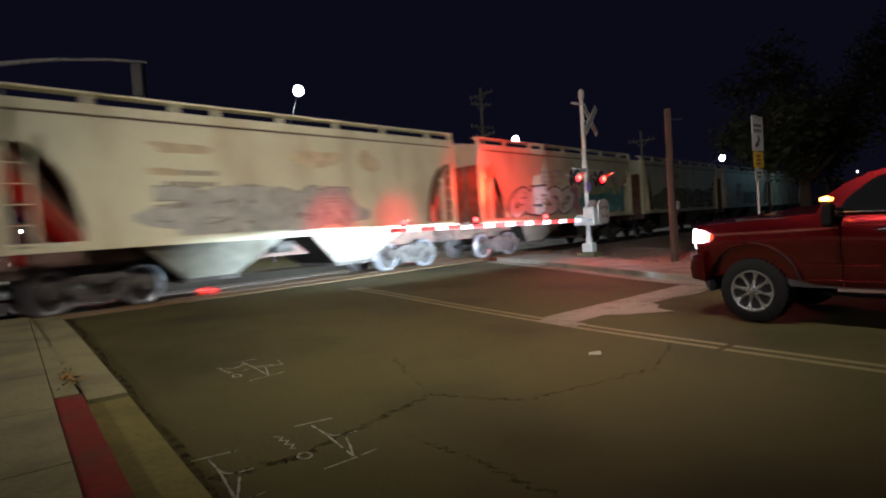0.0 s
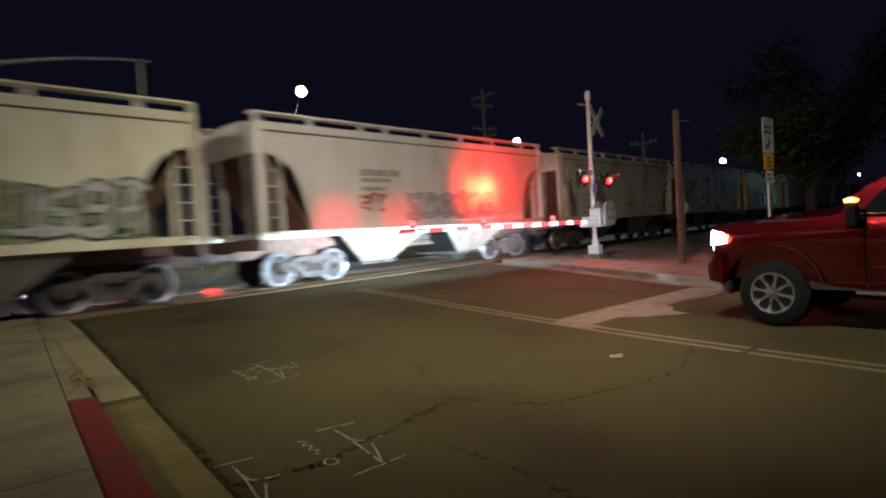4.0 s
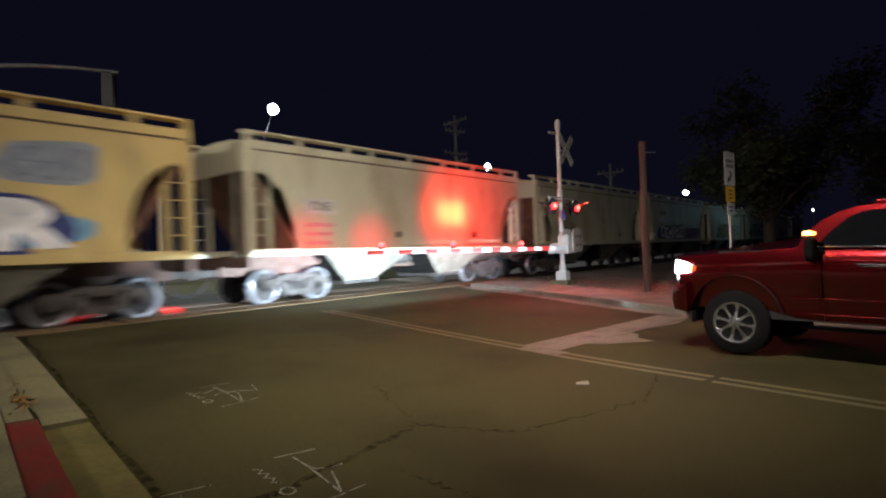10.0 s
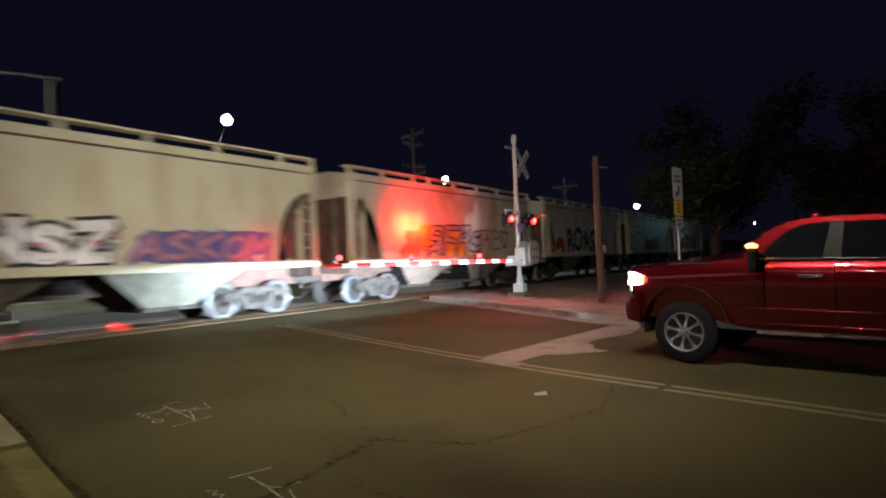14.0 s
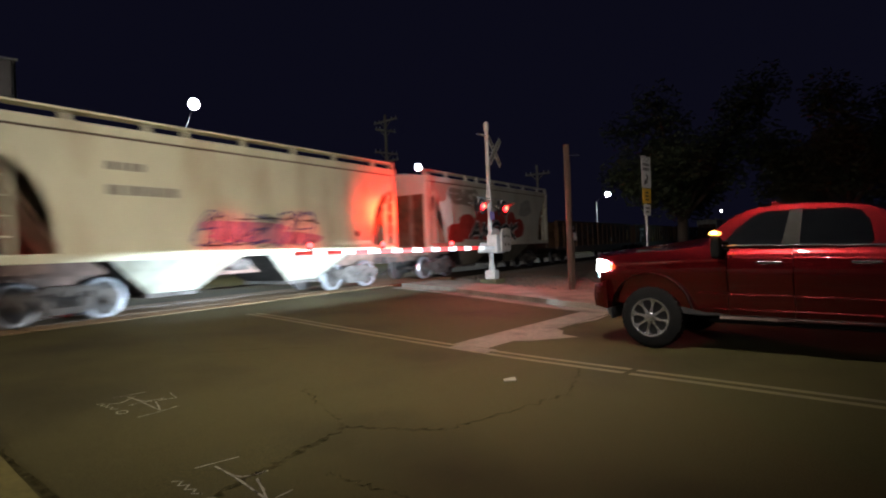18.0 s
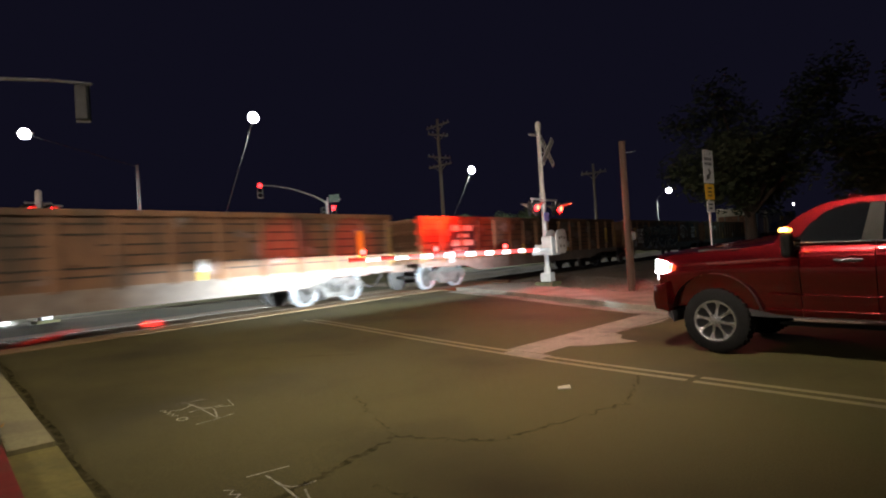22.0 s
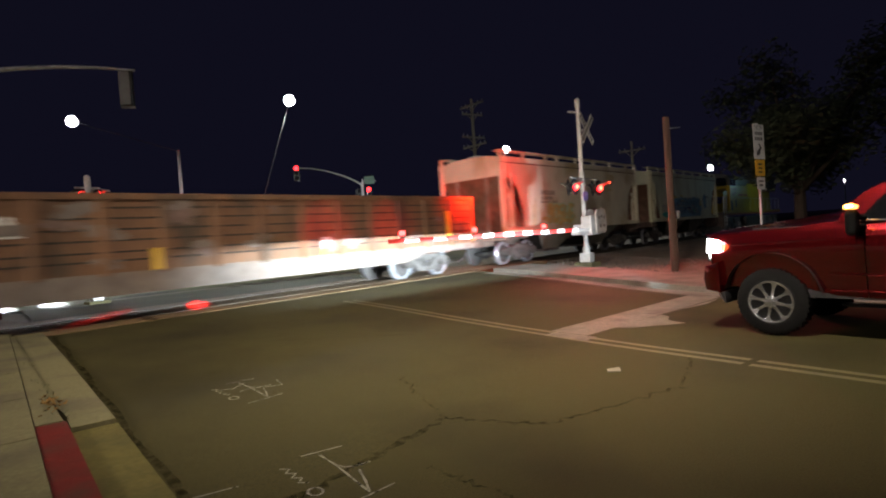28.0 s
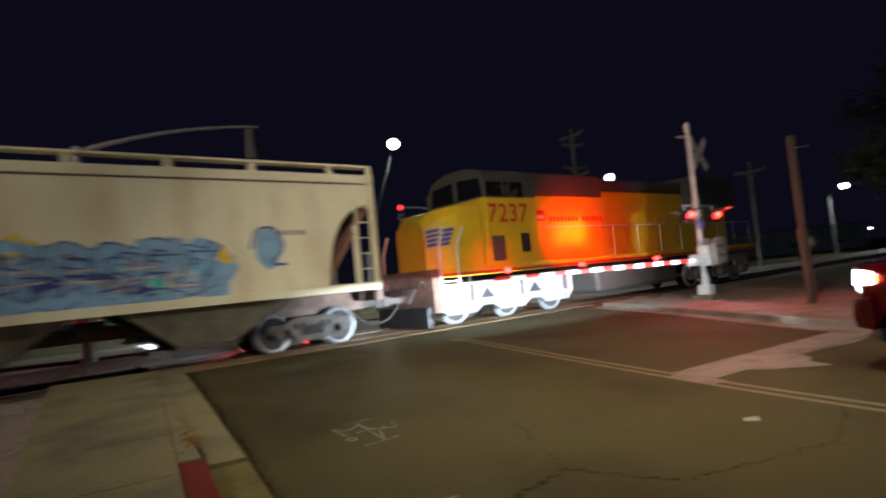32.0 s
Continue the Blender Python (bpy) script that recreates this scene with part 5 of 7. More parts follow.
        part("grille_bar", bm, CHROME, gr)
    bm = B()
    hull(bm, [[Vector((x, s * w, z)) for x, z in ((0.60, 0.50), (0.92 - c, 0.52), (0.95 - c, 0.66), (0.93 - c, 0.84), (0.62, 0.90))] for s, w, c in ((1, -0.985, 0.24), (1, -0.85, 0.07), (1, -0.4, 0.0), (1, 0.4, 0.0), (1, 0.85, 0.07), (1, 0.985, 0.24))])
    part("bumper", bm, PAINT, tr, "red painted front bumper", smooth=True)
    bm = B()
    hull(bm, [[Vector((x, w, z)) for x, z in ((0.56, 0.36), (0.82 - c, 0.38), (0.88 - c, 0.51), (0.58, 0.51))] for w, c in ((-0.93, 0.24), (-0.6, 0.04), (0.6, 0.04), (0.93, 0.24))])
    part("air_dam", bm, BLACK, tr)
    bm = B()
    box(bm, 0.948, 0.962, -0.16, 0.16, 0.62, 0.72)
    part("plate", bm, SIGN_WHITE, tr)
    # roof, windscreen, back window
    bm = B()
    rows = []
    for x, z, w in ((-1.16, 1.79, 0.775), (-1.33, 1.828, 0.762), (-1.65, 1.845, 0.755), (-2.1, 1.83, 0.76), (-2.38, 1.785, 0.775), (-2.55, 1.71, 0.80)):
        rows.append([bm.verts.new((x, w * k / 5, z + 0.035 * (1 - (k / 5) ** 4))) for k in range(-5, 6)])
    for a, b in zip(rows, rows[1:]):
        for k in range(10):
            bm.faces.new((a[k], a[k + 1], b[k + 1], b[k]))
    part("roof", bm, PAINT, tr, smooth=True)
    bm = B()
    slab(bm, [(-0.73, -0.91, 1.38), (-0.73, 0.91, 1.38), (-1.17, 0.775, 1.80), (-1.17, -0.775, 1.80)], (-0.01, 0, -0.01))
    part("windscreen", bm, TINT, tr)
    bm = B()
    slab(bm, [(-2.56, -0.79, 1.71), (-2.56, 0.79, 1.71), (-2.74, 0.92, 1.35), (-2.74, -0.92, 1.35)], (0.01, 0, -0.01))
    part("back_window", bm, TINT, tr)
    bm = B()
    box(bm, -2.88, 0.20, -0.90, 0.90, 0.48, 1.33)
    part("underbody", bm, BLACK, tr)
    bm = B()
    box(bm, -5.0, -3.0, -0.93, 0.93, 0.62, 0.9)
    box(bm, -5.1, -5.05, -0.95, 0.95, 0.62, 1.42, 0.01)
    box(bm, -3.02, -2.97, -0.93, 0.93, 0.62, 1.42)
    part("bed", bm, PAINT, tr)
    bm = B()
    box(bm, -5.28, -5.1, -0.95, 0.95, 0.5, 0.7, 0.03)
    part("rear_bumper", bm, CHROME, tr)
    bm = B()
    rod(bm, (0, -0.8, 0.412), (0, 0.8, 0.412), 0.06, seg=10)
    rod(bm, (-3.95, -0.8, 0.412), (-3.95, 0.8, 0.412), 0.06, seg=10)
    part("axle", bm, BLACK, tr)
    return tr


HUB = Vector((3.88, 7.31, 0)) + Q * 0.98
truck_pose = Matrix.Translation((HUB.x, HUB.y, 0.012)) @ pose(0, 0, 0, 0, -0.6, math.degrees(math.atan2(R.y, R.x)))
truck = pickup()
truck.matrix_basis = truck_pose
wait_pose = Matrix.Translation(rq(31.5, 1.1, 0.012)) @ pose(0, 0, 0, 0, 0, math.degrees(math.atan2(-R.y, -R.x)))
waiting = copy_thing(truck, wait_pose)
waiting["label"] = "dark red pickup waiting beyond the tracks"
for y in (0.77, -0.77):
    lamp("SPOT", "headlight_beam", local(wait_pose, 0.9, y, 1.0), 9000, (0.84, 0.94, 1.0), 0.03, tuple(local(wait_pose, 5.4, y, 0.0)), 12, 0.7)
for y in (0.77, -0.77):
    lamp("SPOT", "headlight_beam", local(truck_pose, 0.66, y, 1.08), 23000, (0.70, 0.86, 1.0), 0.002, tuple(local(truck_pose, 10.0, y - 1.15, 0.85)), 69, 1.0)
    lamp("SPOT", "headlight_beam", local(truck_pose, 0.70, y, 1.0), 1500, (0.80, 0.91, 1.0), 0.02, tuple(local(truck_pose, 8.0, y - 0.8, 0.0)), 62, 1.0)


# ---------------------------------------------------------------- railway cars
RW = 0.457                                        # wheel radius


def wheelset_mesh():
    bm = B()
    for s in (-1, 1):
        lathe(bm, [(0.0, 0.12), (0.0, RW + 0.03), (0.03, RW + 0.028), (0.038, RW), (0.13, RW - 0.004), (0.14, RW - 0.03), (0.13, RW - 0.06), (0.10, RW - 0.075), (0.085, 0.2), (0.13, 0.13), (0.15, 0.12)], (0, s * 0.69, 0), (0, s * 1.69, 0), 36)
    rod(bm, (0, -0.98, 0), (0, 0.98, 0), 0.08, seg=14)
    for s in (-1, 1):
        for k in range(3):
            t = k * 2.094
            rod(bm, (math.cos(t) * 0.05, s * 0.98, math.sin(t) * 0.05), (math.cos(t) * 0.05, s * 1.0, math.sin(t) * 0.05), 0.016, seg=6)
    me = mesh_of("wheelset", bm, WHEEL, True)
    me.materials.append(RIM_STEEL)
    for p in me.polygons:
        if math.hypot(p.center.x, p.center.z) > RW - 0.08:
            p.material_index = 1
    return me


WHEELSET = wheelset_mesh()
wheels = []                                       # (wheelset, its base pose, its car)


def sideframe_mesh():
    """The cast side frame of a freight truck with its springs window."""
    bm = B()
    y0 = -1.10
    slab(bm, [(-1.12, y0, 0.46), (-1.12, y0, 0.60), (-0.98, y0, 0.68), (-0.78, y0, 0.66), (-0.42, y0, 0.80), (0.42, y0, 0.80), (0.78, y0, 0.66), (0.98, y0, 0.68), (1.12, y0, 0.60), (1.12, y0, 0.46), (0.80, y0, 0.46), (0.66, y0, 0.56), (0.36, y0, 0.68), (0.30, y0, 0.66),
              (-0.30, y0, 0.66), (-0.36, y0, 0.68), (-0.66, y0, 0.56), (-0.80, y0, 0.46)], (0, 0.17, 0))
    slab(bm, [(-0.66, y0 + 0.01, 0.55), (-0.52, y0 + 0.01, 0.62), (-0.28, y0 + 0.01, 0.34), (0.28, y0 + 0.01, 0.34), (0.52, y0 + 0.01, 0.62), (0.66, y0 + 0.01, 0.55), (0.38, y0 + 0.01, 0.20), (-0.38, y0 + 0.01, 0.20)], (0, 0.15, 0))
    for x in (-0.33, 0.33):
        beam(bm, (x, y0 + 0.08, 0.3), (x, y0 + 0.08, 0.7), 0.09, 0.15)
    for x in (-0.89, 0.89):
        rod(bm, (x, y0 - 0.05, 0.457), (x, y0 + 0.12, 0.457), 0.125, seg=16)
        box(bm, x - 0.15, x + 0.15, y0 - 0.005, y0 + 0.15, 0.52, 0.62)
    return mesh_of("side_frame", bm, STEEL)


SIDEFRAME = sideframe_mesh()
bm = B()
pipe(bm, [Vector((0.06 * math.cos(k * 0.785), -1.02 + 0.06 * math.sin(k * 0.785), 0.35 + 0.0062 * k)) for k in range(49)], 0.014, 5)
SPRING = mesh_of("spring", bm, STEEL)
bm = B()
box(bm, -0.2, 0.2, -1.15, 1.15, 0.56, 0.78, 0.03)
rod(bm, (0, 0, 0.76), (0, 0, 0.86), 0.22, seg=16)
for x in (-0.42, 0.42):
    box(bm, x - 0.05, x + 0.05, -0.9, 0.9, 0.33, 0.45)
BOLSTER = mesh_of("bolster", bm, STEEL)


def bogie(car, x):
    bo = new("truck", None)
    bo.parent = car
    bo.matrix_basis = Matrix.Translation((x, 0, 0))
    share("side_frame", SIDEFRAME, bo, Matrix.Identity(4))
    share("side_frame", SIDEFRAME, bo, pose(0, 0, 0, 0, 0, 180))
    for x_ in (-0.17, 0.0, 0.17):
        share("spring", SPRING, bo, Matrix.Translation((x_, 0, 0)))
        share("spring", SPRING, bo, pose(x_, 0, 0, 0, 0, 180))
    share("bolster", BOLSTER, bo, Matrix.Identity(4))
    for dx in (-0.89, 0.89):
        share("wheelset", WHEELSET, bo, Matrix.Translation((dx, 0, RW)))
    return bo


def coupler_part(car, x, out):
    bm = B()
    box(bm, min(x, x + out * 0.75), max(x, x + out * 0.75), -0.09, 0.09, 0.80, 0.98, 0.03)
    box(bm, min(x + out * 0.62, x + out * 0.86), max(x + out * 0.62, x + out * 0.86), -0.15, 0.15, 0.74, 1.04, 0.05)
    part("coupler", bm, STEEL, car)
    bm = B()
    pts = [Vector((x + out * t, 0.3 - 0.05 * t, 0.78 - 0.5 * math.sin(t * 2.2))) for t in (0, 0.2, 0.4, 0.6, 0.8)]
    pipe(bm, pts, 0.025, 7)
    part("air_hose", bm, HOSE, car)


HB, PITCH = 6.45, 14.33                            # half length of a hopper body; spacing of the cars
PAINTED = ("side_sheet", "fascia", "roof", "end_post", "side_sill", "roof_rail", "roof_post", "end_sheet", "ladder_rail", "rung", "brace")


def hopper():
    car = thing("hopper_car", Vector((0, 0, 0)), "cream covered hopper freight car", "freight car", "freight train cars")
    W = 1.6
    for sgn in (-1, 1):
        out = []
        for k in range(11):
            t = math.pi / 2 * k / 10
            out.append((-HB + 0.10 + 1.33 * math.cos(t) ** 0.9, 1.50 + 2.02 * math.sin(t) ** 0.9))
        out += [(-HB + 0.02, 3.56), (-HB + 0.02, 4.1)]
        poly = out + [(-x, z) for x, z in reversed(out)]
        bm = B()
        slab(bm, [(x, sgn * W, z) for x, z in poly], (0, -sgn * 0.025, 0))
        part("side_sheet", bm, CREAM, car)
        bm = B()
        box(bm, -HB, HB, min(sgn * (W + 0.02), sgn * (W - 0.12)), max(sgn * (W + 0.02), sgn * (W - 0.12)), 1.30, 1.497, 0.01)
        part("side_sill", bm, CREAM, car)
        bm = B()
        box(bm, -HB, HB, min(sgn * (W + 0.035), sgn * (W - 0.1)), max(sgn * (W + 0.035), sgn * (W - 0.1)), 4.085, 4.30, 0.012)
        part("fascia", bm, CREAM, car)
        # thin darker strip directly below the fascia
        bm = B()
        box(bm, -HB, HB, min(sgn * (W + 0.004), sgn * (W - 0.02)), max(sgn * (W + 0.004), sgn * (W - 0.02)), 4.045, 4.083)
        part("seam", bm, UNDER, car, "dark strip under the roof edge")
        # running board along the roof edge on posts
        bm = B()
        box(bm, -HB, HB, min(sgn * (W - 0.02), sgn * (W - 0.34)), max(sgn * (W - 0.02), sgn * (W - 0.34)), 4.515, 4.565)
        part("roof_rail", bm, CREAM, car)
        for x in (-HB + 0.07, -4.75, -3.0, -2.03, -0.3, 1.5, 3.28, 5.25, HB - 0.07):
            bm = B()
            box(bm, x - 0.07, x + 0.07, min(sgn * (W - 0.03), sgn * (W - 0.12)), max(sgn * (W - 0.03), sgn * (W - 0.12)), 4.29, 4.52)
            part("roof_post", bm, CREAM, car)
        for e in (-1, 1):
            bm = B()
            x = e * (HB - 0.075)
            box(bm, x - 0.075, x + 0.075, min(sgn * (W + 0.012), sgn * (W - 0.13)), max(sgn * (W + 0.012), sgn * (W - 0.13)), 1.30, 4.3, 0.01)
            part("end_post", bm, CREAM, car)
            bm = B()
            x = e * (HB - 0.62)
            box(bm, x - 0.04, x + 0.04, min(sgn * (W - 0.03), sgn * (W - 0.12)), max(sgn * (W - 0.03), sgn * (W - 0.12)), 1.4, 3.0)
            part("brace", bm, CREAM, car)
            # ladder beside the end post
            for dx in (0.20, 0.62):
                bm = B()
                x = e * (HB - dx)
                beam(bm, (x, sgn * (W + 0.05), 1.35), (x, sgn * (W + 0.05), 3.65 if dx > 0.3 else 4.4), 0.03, 0.05)
                part("ladder_rail", bm, CREAM, car)
            for k in range(6):
                bm = B()
                z = 1.45 + k * 0.40
                rod(bm, (e * (HB - 0.20), sgn * (W + 0.05), z), (e * (HB - 0.62), sgn * (W + 0.05), z), 0.013, seg=6)
                part("rung", bm, CREAM, car)
            bm = B()
            x = e * (HB - 0.4)
            pipe(bm, [Vector((x - 0.2, sgn * W, 1.3)), Vector((x - 0.2, sgn * W, 0.72)), Vector((x + 0.2, sgn * W, 0.72)), Vector((x + 0.2, sgn * W, 1.3))], 0.016, 6)
            part("step", bm, STEEL, car)
    for e in (-1, 1):
        # sloping end sheet, end plate above it, end braces
        bm = B()
        slab(bm, [(e * (HB - 0.1), -W + 0.05, 3.58), (e * (HB - 0.1), W - 0.05, 3.58), (e * (4.85), W - 0.05, 1.35), (e * 4.85, -W + 0.05, 1.35)], (e * -0.04, 0, 0.03))
        part("slope_sheet", bm, SLOPE, car, "grimy brown sloping end sheet")
        bm = B()
        box(bm, min(e * (HB - 0.06), e * (HB - 0.09)), max(e * (HB - 0.06), e * (HB - 0.09)), -W + 0.03, W - 0.03, 3.55, 4.25)
        part("end_sheet", bm, CREAM, car)
        for y in (-0.75, 0.75):
            bm = B()
            beam(bm, (e * (HB - 0.12), y, 1.25), (e * (HB - 0.12), y, 3.6), 0.07, 0.12)
            part("end_brace", bm, BAY, car)
        bm = B()
        box(bm, min(e * (HB + 0.02), e * (HB - 0.14)), max(e * (HB + 0.02), e * (HB - 0.14)), -W, W, 1.02, 1.295)
        part("end_beam", bm, UNDER, car)
        bm = B()
        box(bm, min(e * 3.75, e * 5.9), max(e * 3.75, e * 5.9), -0.9, 0.9, 1.0, 1.34)
        part("bolster_beam", bm, UNDER, car)
        bogie(car, e * 4.65)
        coupler_part(car, e * HB, e)
        # hopper bay
        bm = B()
        x0, x1 = (0.42, 3.98) if e > 0 else (-3.98, -0.42)
        c = (x0 + x1) / 2
        hull(bm, [[Vector((x0, -W + 0.06, 1.31)), Vector((x1, -W + 0.06, 1.31)), Vector((x1, W - 0.06, 1.31)), Vector((x0, W - 0.06, 1.31))],
                  [Vector((c - 0.62, -1.0, 0.46)), Vector((c + 0.62, -1.0, 0.46)), Vector((c + 0.62, 1.0, 0.46)), Vector((c - 0.62, 1.0, 0.46))]])
        part("bay", bm, BAY, car)
        bm = B()
        box(bm, c - 0.66, c + 0.66, -1.06, 1.06, 0.36, 0.455, 0.01)
        rod(bm, (c, -1.35, 0.41), (c, 1.35, 0.41), 0.035, seg=8)
        part("outlet_gate", bm, STEEL, car)
        # thin black plates over both slopes of the bay, painted in as shade
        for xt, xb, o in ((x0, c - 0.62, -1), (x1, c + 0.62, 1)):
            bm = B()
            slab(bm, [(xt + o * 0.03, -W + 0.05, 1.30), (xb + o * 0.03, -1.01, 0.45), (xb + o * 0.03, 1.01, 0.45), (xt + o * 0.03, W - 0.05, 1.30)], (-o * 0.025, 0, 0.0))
            part("bay_slope", bm, BAY_SHADE, car, "shaded slope of the hopper bay, coloured black")
    bm = B()
    hull(bm, [[Vector((x, -1.62, 4.26)), Vector((x, -1.0, 4.38)), Vector((x, 0, 4.43)), Vector((x, 1.0, 4.38)), Vector((x, 1.62, 4.26)), Vector((x, 0, 4.2))] for x in (-HB + 0.05, HB - 0.05)])
    part("roof", bm, CREAM, car)
    bm = B()
    box(bm, -HB + 0.4, HB - 0.4, -0.3, 0.3, 4.42, 4.54, 0.03)
    part("hatch", bm, GALV, car)
    bm = B()
    box(bm, -HB - 0.1, HB + 0.1, -0.28, 0.28, 0.78, 1.08)
    part("centre_sill", bm, UNDER, car)
    bm = B()
    rod(bm, (-0.3, -0.7, 1.05), (0.3, -0.7, 1.05), 0.16, seg=14)
    part("air_tank", bm, STEEL, car)
    return car


def patch(car, x, z, w, h, material, seed, layer=1, rough=0.22, y=-1.6, name="graffiti", power=3.0):
    """A sprayed patch with an uneven outline on the viewer's side of a car."""
    rnd = random.Random(seed)
    bm = B()
    n_ = 26
    ph = [rnd.uniform(0, 6.28) for k in range(4)]
    v = []
    for k in range(n_):
        t = 2 * math.pi * k / n_
        r_ = 1 + rough * sum(math.sin((j + 2) * t + ph[j]) / (j + 1.5) for j in range(4)) + rnd.gauss(0, rough * 0.12)
        c, s = math.cos(t), math.sin(t)
        e = (abs(c) ** power + abs(s) ** power) ** (-1 / power)
        v.append(bm.verts.new((x + w / 2 * r_ * c * e, y - 0.003 - 0.0035 * layer, z + h / 2 * r_ * s * e)))
    bm.faces.new(v)
    bmesh.ops.recalc_face_normals(bm, faces=bm.faces)
    return part(name, bm, material, car)


def tag(car, text, x, z, size, fill, outline, shear=0.0, fat=0.05, space=1.05, stretch=1.0, layer=2, y=-1.6):
    """Sprayed letters: a fat outline below, the fill above it."""
    sc = Matrix.Diagonal((stretch, 1, 1, 1))
    if outline:
        me = letters(text, size, fat + 0.065, 0, shear, space, 0.10)
        me.materials.append(outline)
        share("graffiti_outline", me, car, Matrix.Translation((x, y - 0.003 - 0.0035 * layer, z)) @ sc)
    me = letters(text, size, fat * 0.8, 0, shear, space, 0.10)
    me.materials.append(fill)
    share("graffiti_letters", me, car, Matrix.Translation((x, y - 0.0065 - 0.0035 * layer, z)) @ sc)


def paint_line(bm, pts, width, y):
    """A flat painted stroke through points (x, z), rounded between them."""
    line = []
    for i in range(len(pts) - 1):
        p0, p1, p2, p3 = (Vector(pts[max(min(j, len(pts) - 1), 0)]) for j in (i - 1, i, i + 1, i + 2))
        for k in range(5):
            t = k / 5
            line.append(0.5 * ((2 * p1) + (p2 - p0) * t + (2 * p0 - 5 * p1 + 4 * p2 - p3) * t * t + (3 * p1 - p0 - 3 * p2 + p3) * t ** 3))
    line.append(Vector(pts[-1]))
    last = None
    for i, p in enumerate(line):
        d = line[min(i + 1, len(line) - 1)] - line[max(i - 1, 0)]
        d = d.normalized() if d.length else Vector((1, 0))
        q_ = Vector((-d.y, d.x)) * width / 2
        if i in (0, len(line) - 1):
            p = p + d * width * (0.35 if i else -0.35)
        row = [bm.verts.new((p.x + q_.x, y, p.y + q_.y)), bm.verts.new((p.x - q_.x, y, p.y - q_.y))]
        if last:
            bm.faces.new((last[0], last[1], row[1], row[0]))
        last = row


STROKES = [((0.1, 0.0), (0.12, 1.0)), ((0.85, 0.02), (0.8, 0.98)), ((0.05, 0.95), (0.9, 1.0)), ((0.1, 0.05), (0.5, -0.02), (0.95, 0.1)), ((0.1, 0.0), (0.5, 0.95), (0.9, 0.05)),
           ((0.1, 0.95), (0.75, 0.9), (0.8, 0.55), (0.15, 0.5)), ((0.2, 0.5), (0.9, 0.0)), ((0.9, 0.85), (0.4, 1.0), (0.1, 0.5), (0.4, 0.0), (0.9, 0.15)), ((0.15, 0.48), (0.8, 0.52)),
           ((0.85, 0.9), (0.2, 0.8), (0.3, 0.5), (0.8, 0.4), (0.7, 0.0), (0.1, 0.1))]


def scrawl(car, x, z, w, h, fill, outline, n, seed, layer=2, y=-1.6, thick=0.2, edge=0.07, lean=0.1):
    """Sprayed shapes that cannot be read: fat crossing strokes with an outline."""
    rnd = random.Random(seed)
    step = w / n
    yy = y - 0.003 - 0.0035 * layer
    for i in range(n):
        bf, bo = B(), B()
        hh = h * rnd.uniform(0.8, 1.12)
        for k, st in enumerate(rnd.sample(STROKES, 3)):
            fx, fz = rnd.random() < 0.5, rnd.random() < 0.4
            st = [(1 - a if fx else a, 1 - b if fz else b) for a, b in st]
            pts = [(x - w / 2 + step * (i + 0.05 + 0.95 * a) + lean * hh * (b - 0.5) + rnd.uniform(-0.05, 0.05) * step, z - hh / 2 + hh * b + rnd.uniform(-0.04, 0.04) * h) for a, b in st]
            if outline:
                paint_line(bo, pts, thick + 2 * edge, yy - 0.0005 * k - 0.0002 * i)
            paint_line(bf, pts, thick * rnd.uniform(0.8, 1.1), yy - 0.0055 - 0.0005 * k - 0.0002 * i)
        for bm in (bf, bo):
            bmesh.ops.recalc_face_normals(bm, faces=bm.faces)
        if outline:
            part("graffiti_outline", bo, outline, car)
        else:
            bo.free()
        part("graffiti_letter", bf, fill, car)


GLYPHS = {
    "A": [((0.02, 0), (0.5, 1.0)), ((0.5, 1.0), (0.98, 0)), ((0.25, 0.33), (0.78, 0.35))],
    "C": [((0.95, 0.8), (0.55, 1.0), (0.12, 0.7), (0.1, 0.3), (0.5, 0.0), (0.95, 0.18))],
    "E": [((0.95, 1.0), (0.18, 0.94)), ((0.18, 0.94), (0.1, 0.5), (0.16, 0.05)), ((0.16, 0.05), (0.95, 0.0)), ((0.16, 0.5), (0.8, 0.53))],
    "G": [((0.92, 0.82), (0.55, 1.0), (0.12, 0.7), (0.1, 0.28), (0.5, 0.0), (0.92, 0.2), (0.92, 0.48)), ((0.55, 0.46), (0.98, 0.48))],
    "H": [((0.14, 0), (0.1, 1.0)), ((0.86, 0), (0.9, 1.0)), ((0.12, 0.5), (0.88, 0.5))],
    "K": [((0.15, 0), (0.12, 1.0)), ((0.95, 1.0), (0.22, 0.48), (0.95, 0.0))],
    "M": [((0.08, 0), (0.12, 1.0)), ((0.12, 1.0), (0.5, 0.35)), ((0.5, 0.35), (0.88, 1.0)), ((0.88, 1.0), (0.94, 0))],
    "N": [((0.12, 0), (0.1, 1.0)), ((0.1, 1.0), (0.9, 0.0)), ((0.9, 0.0), (0.88, 1.0))],
    "O": [((0.5, 1.0), (0.1, 0.75), (0.1, 0.25), (0.5, 0.0)), ((0.5, 0.0), (0.9, 0.25), (0.9, 0.75), (0.5, 1.0))],
    "S": [((0.92, 0.86), (0.5, 1.0), (0.12, 0.78), (0.5, 0.52), (0.9, 0.26), (0.5, 0.0), (0.06, 0.12))],
    "Z": [((0.08, 0.95), (0.95, 1.0)), ((0.95, 1.0), (0.08, 0.02)), ((0.08, 0.02), (0.95, 0.05))],
}


def piece(car, text, x0, x1, z0, z1, fill, outline, seed, layer=2, y=-1.6, thick=0.3, edge=0.06, lean=0.2):
    """Letters sprayed by fat strokes that overlap, each with its outline."""
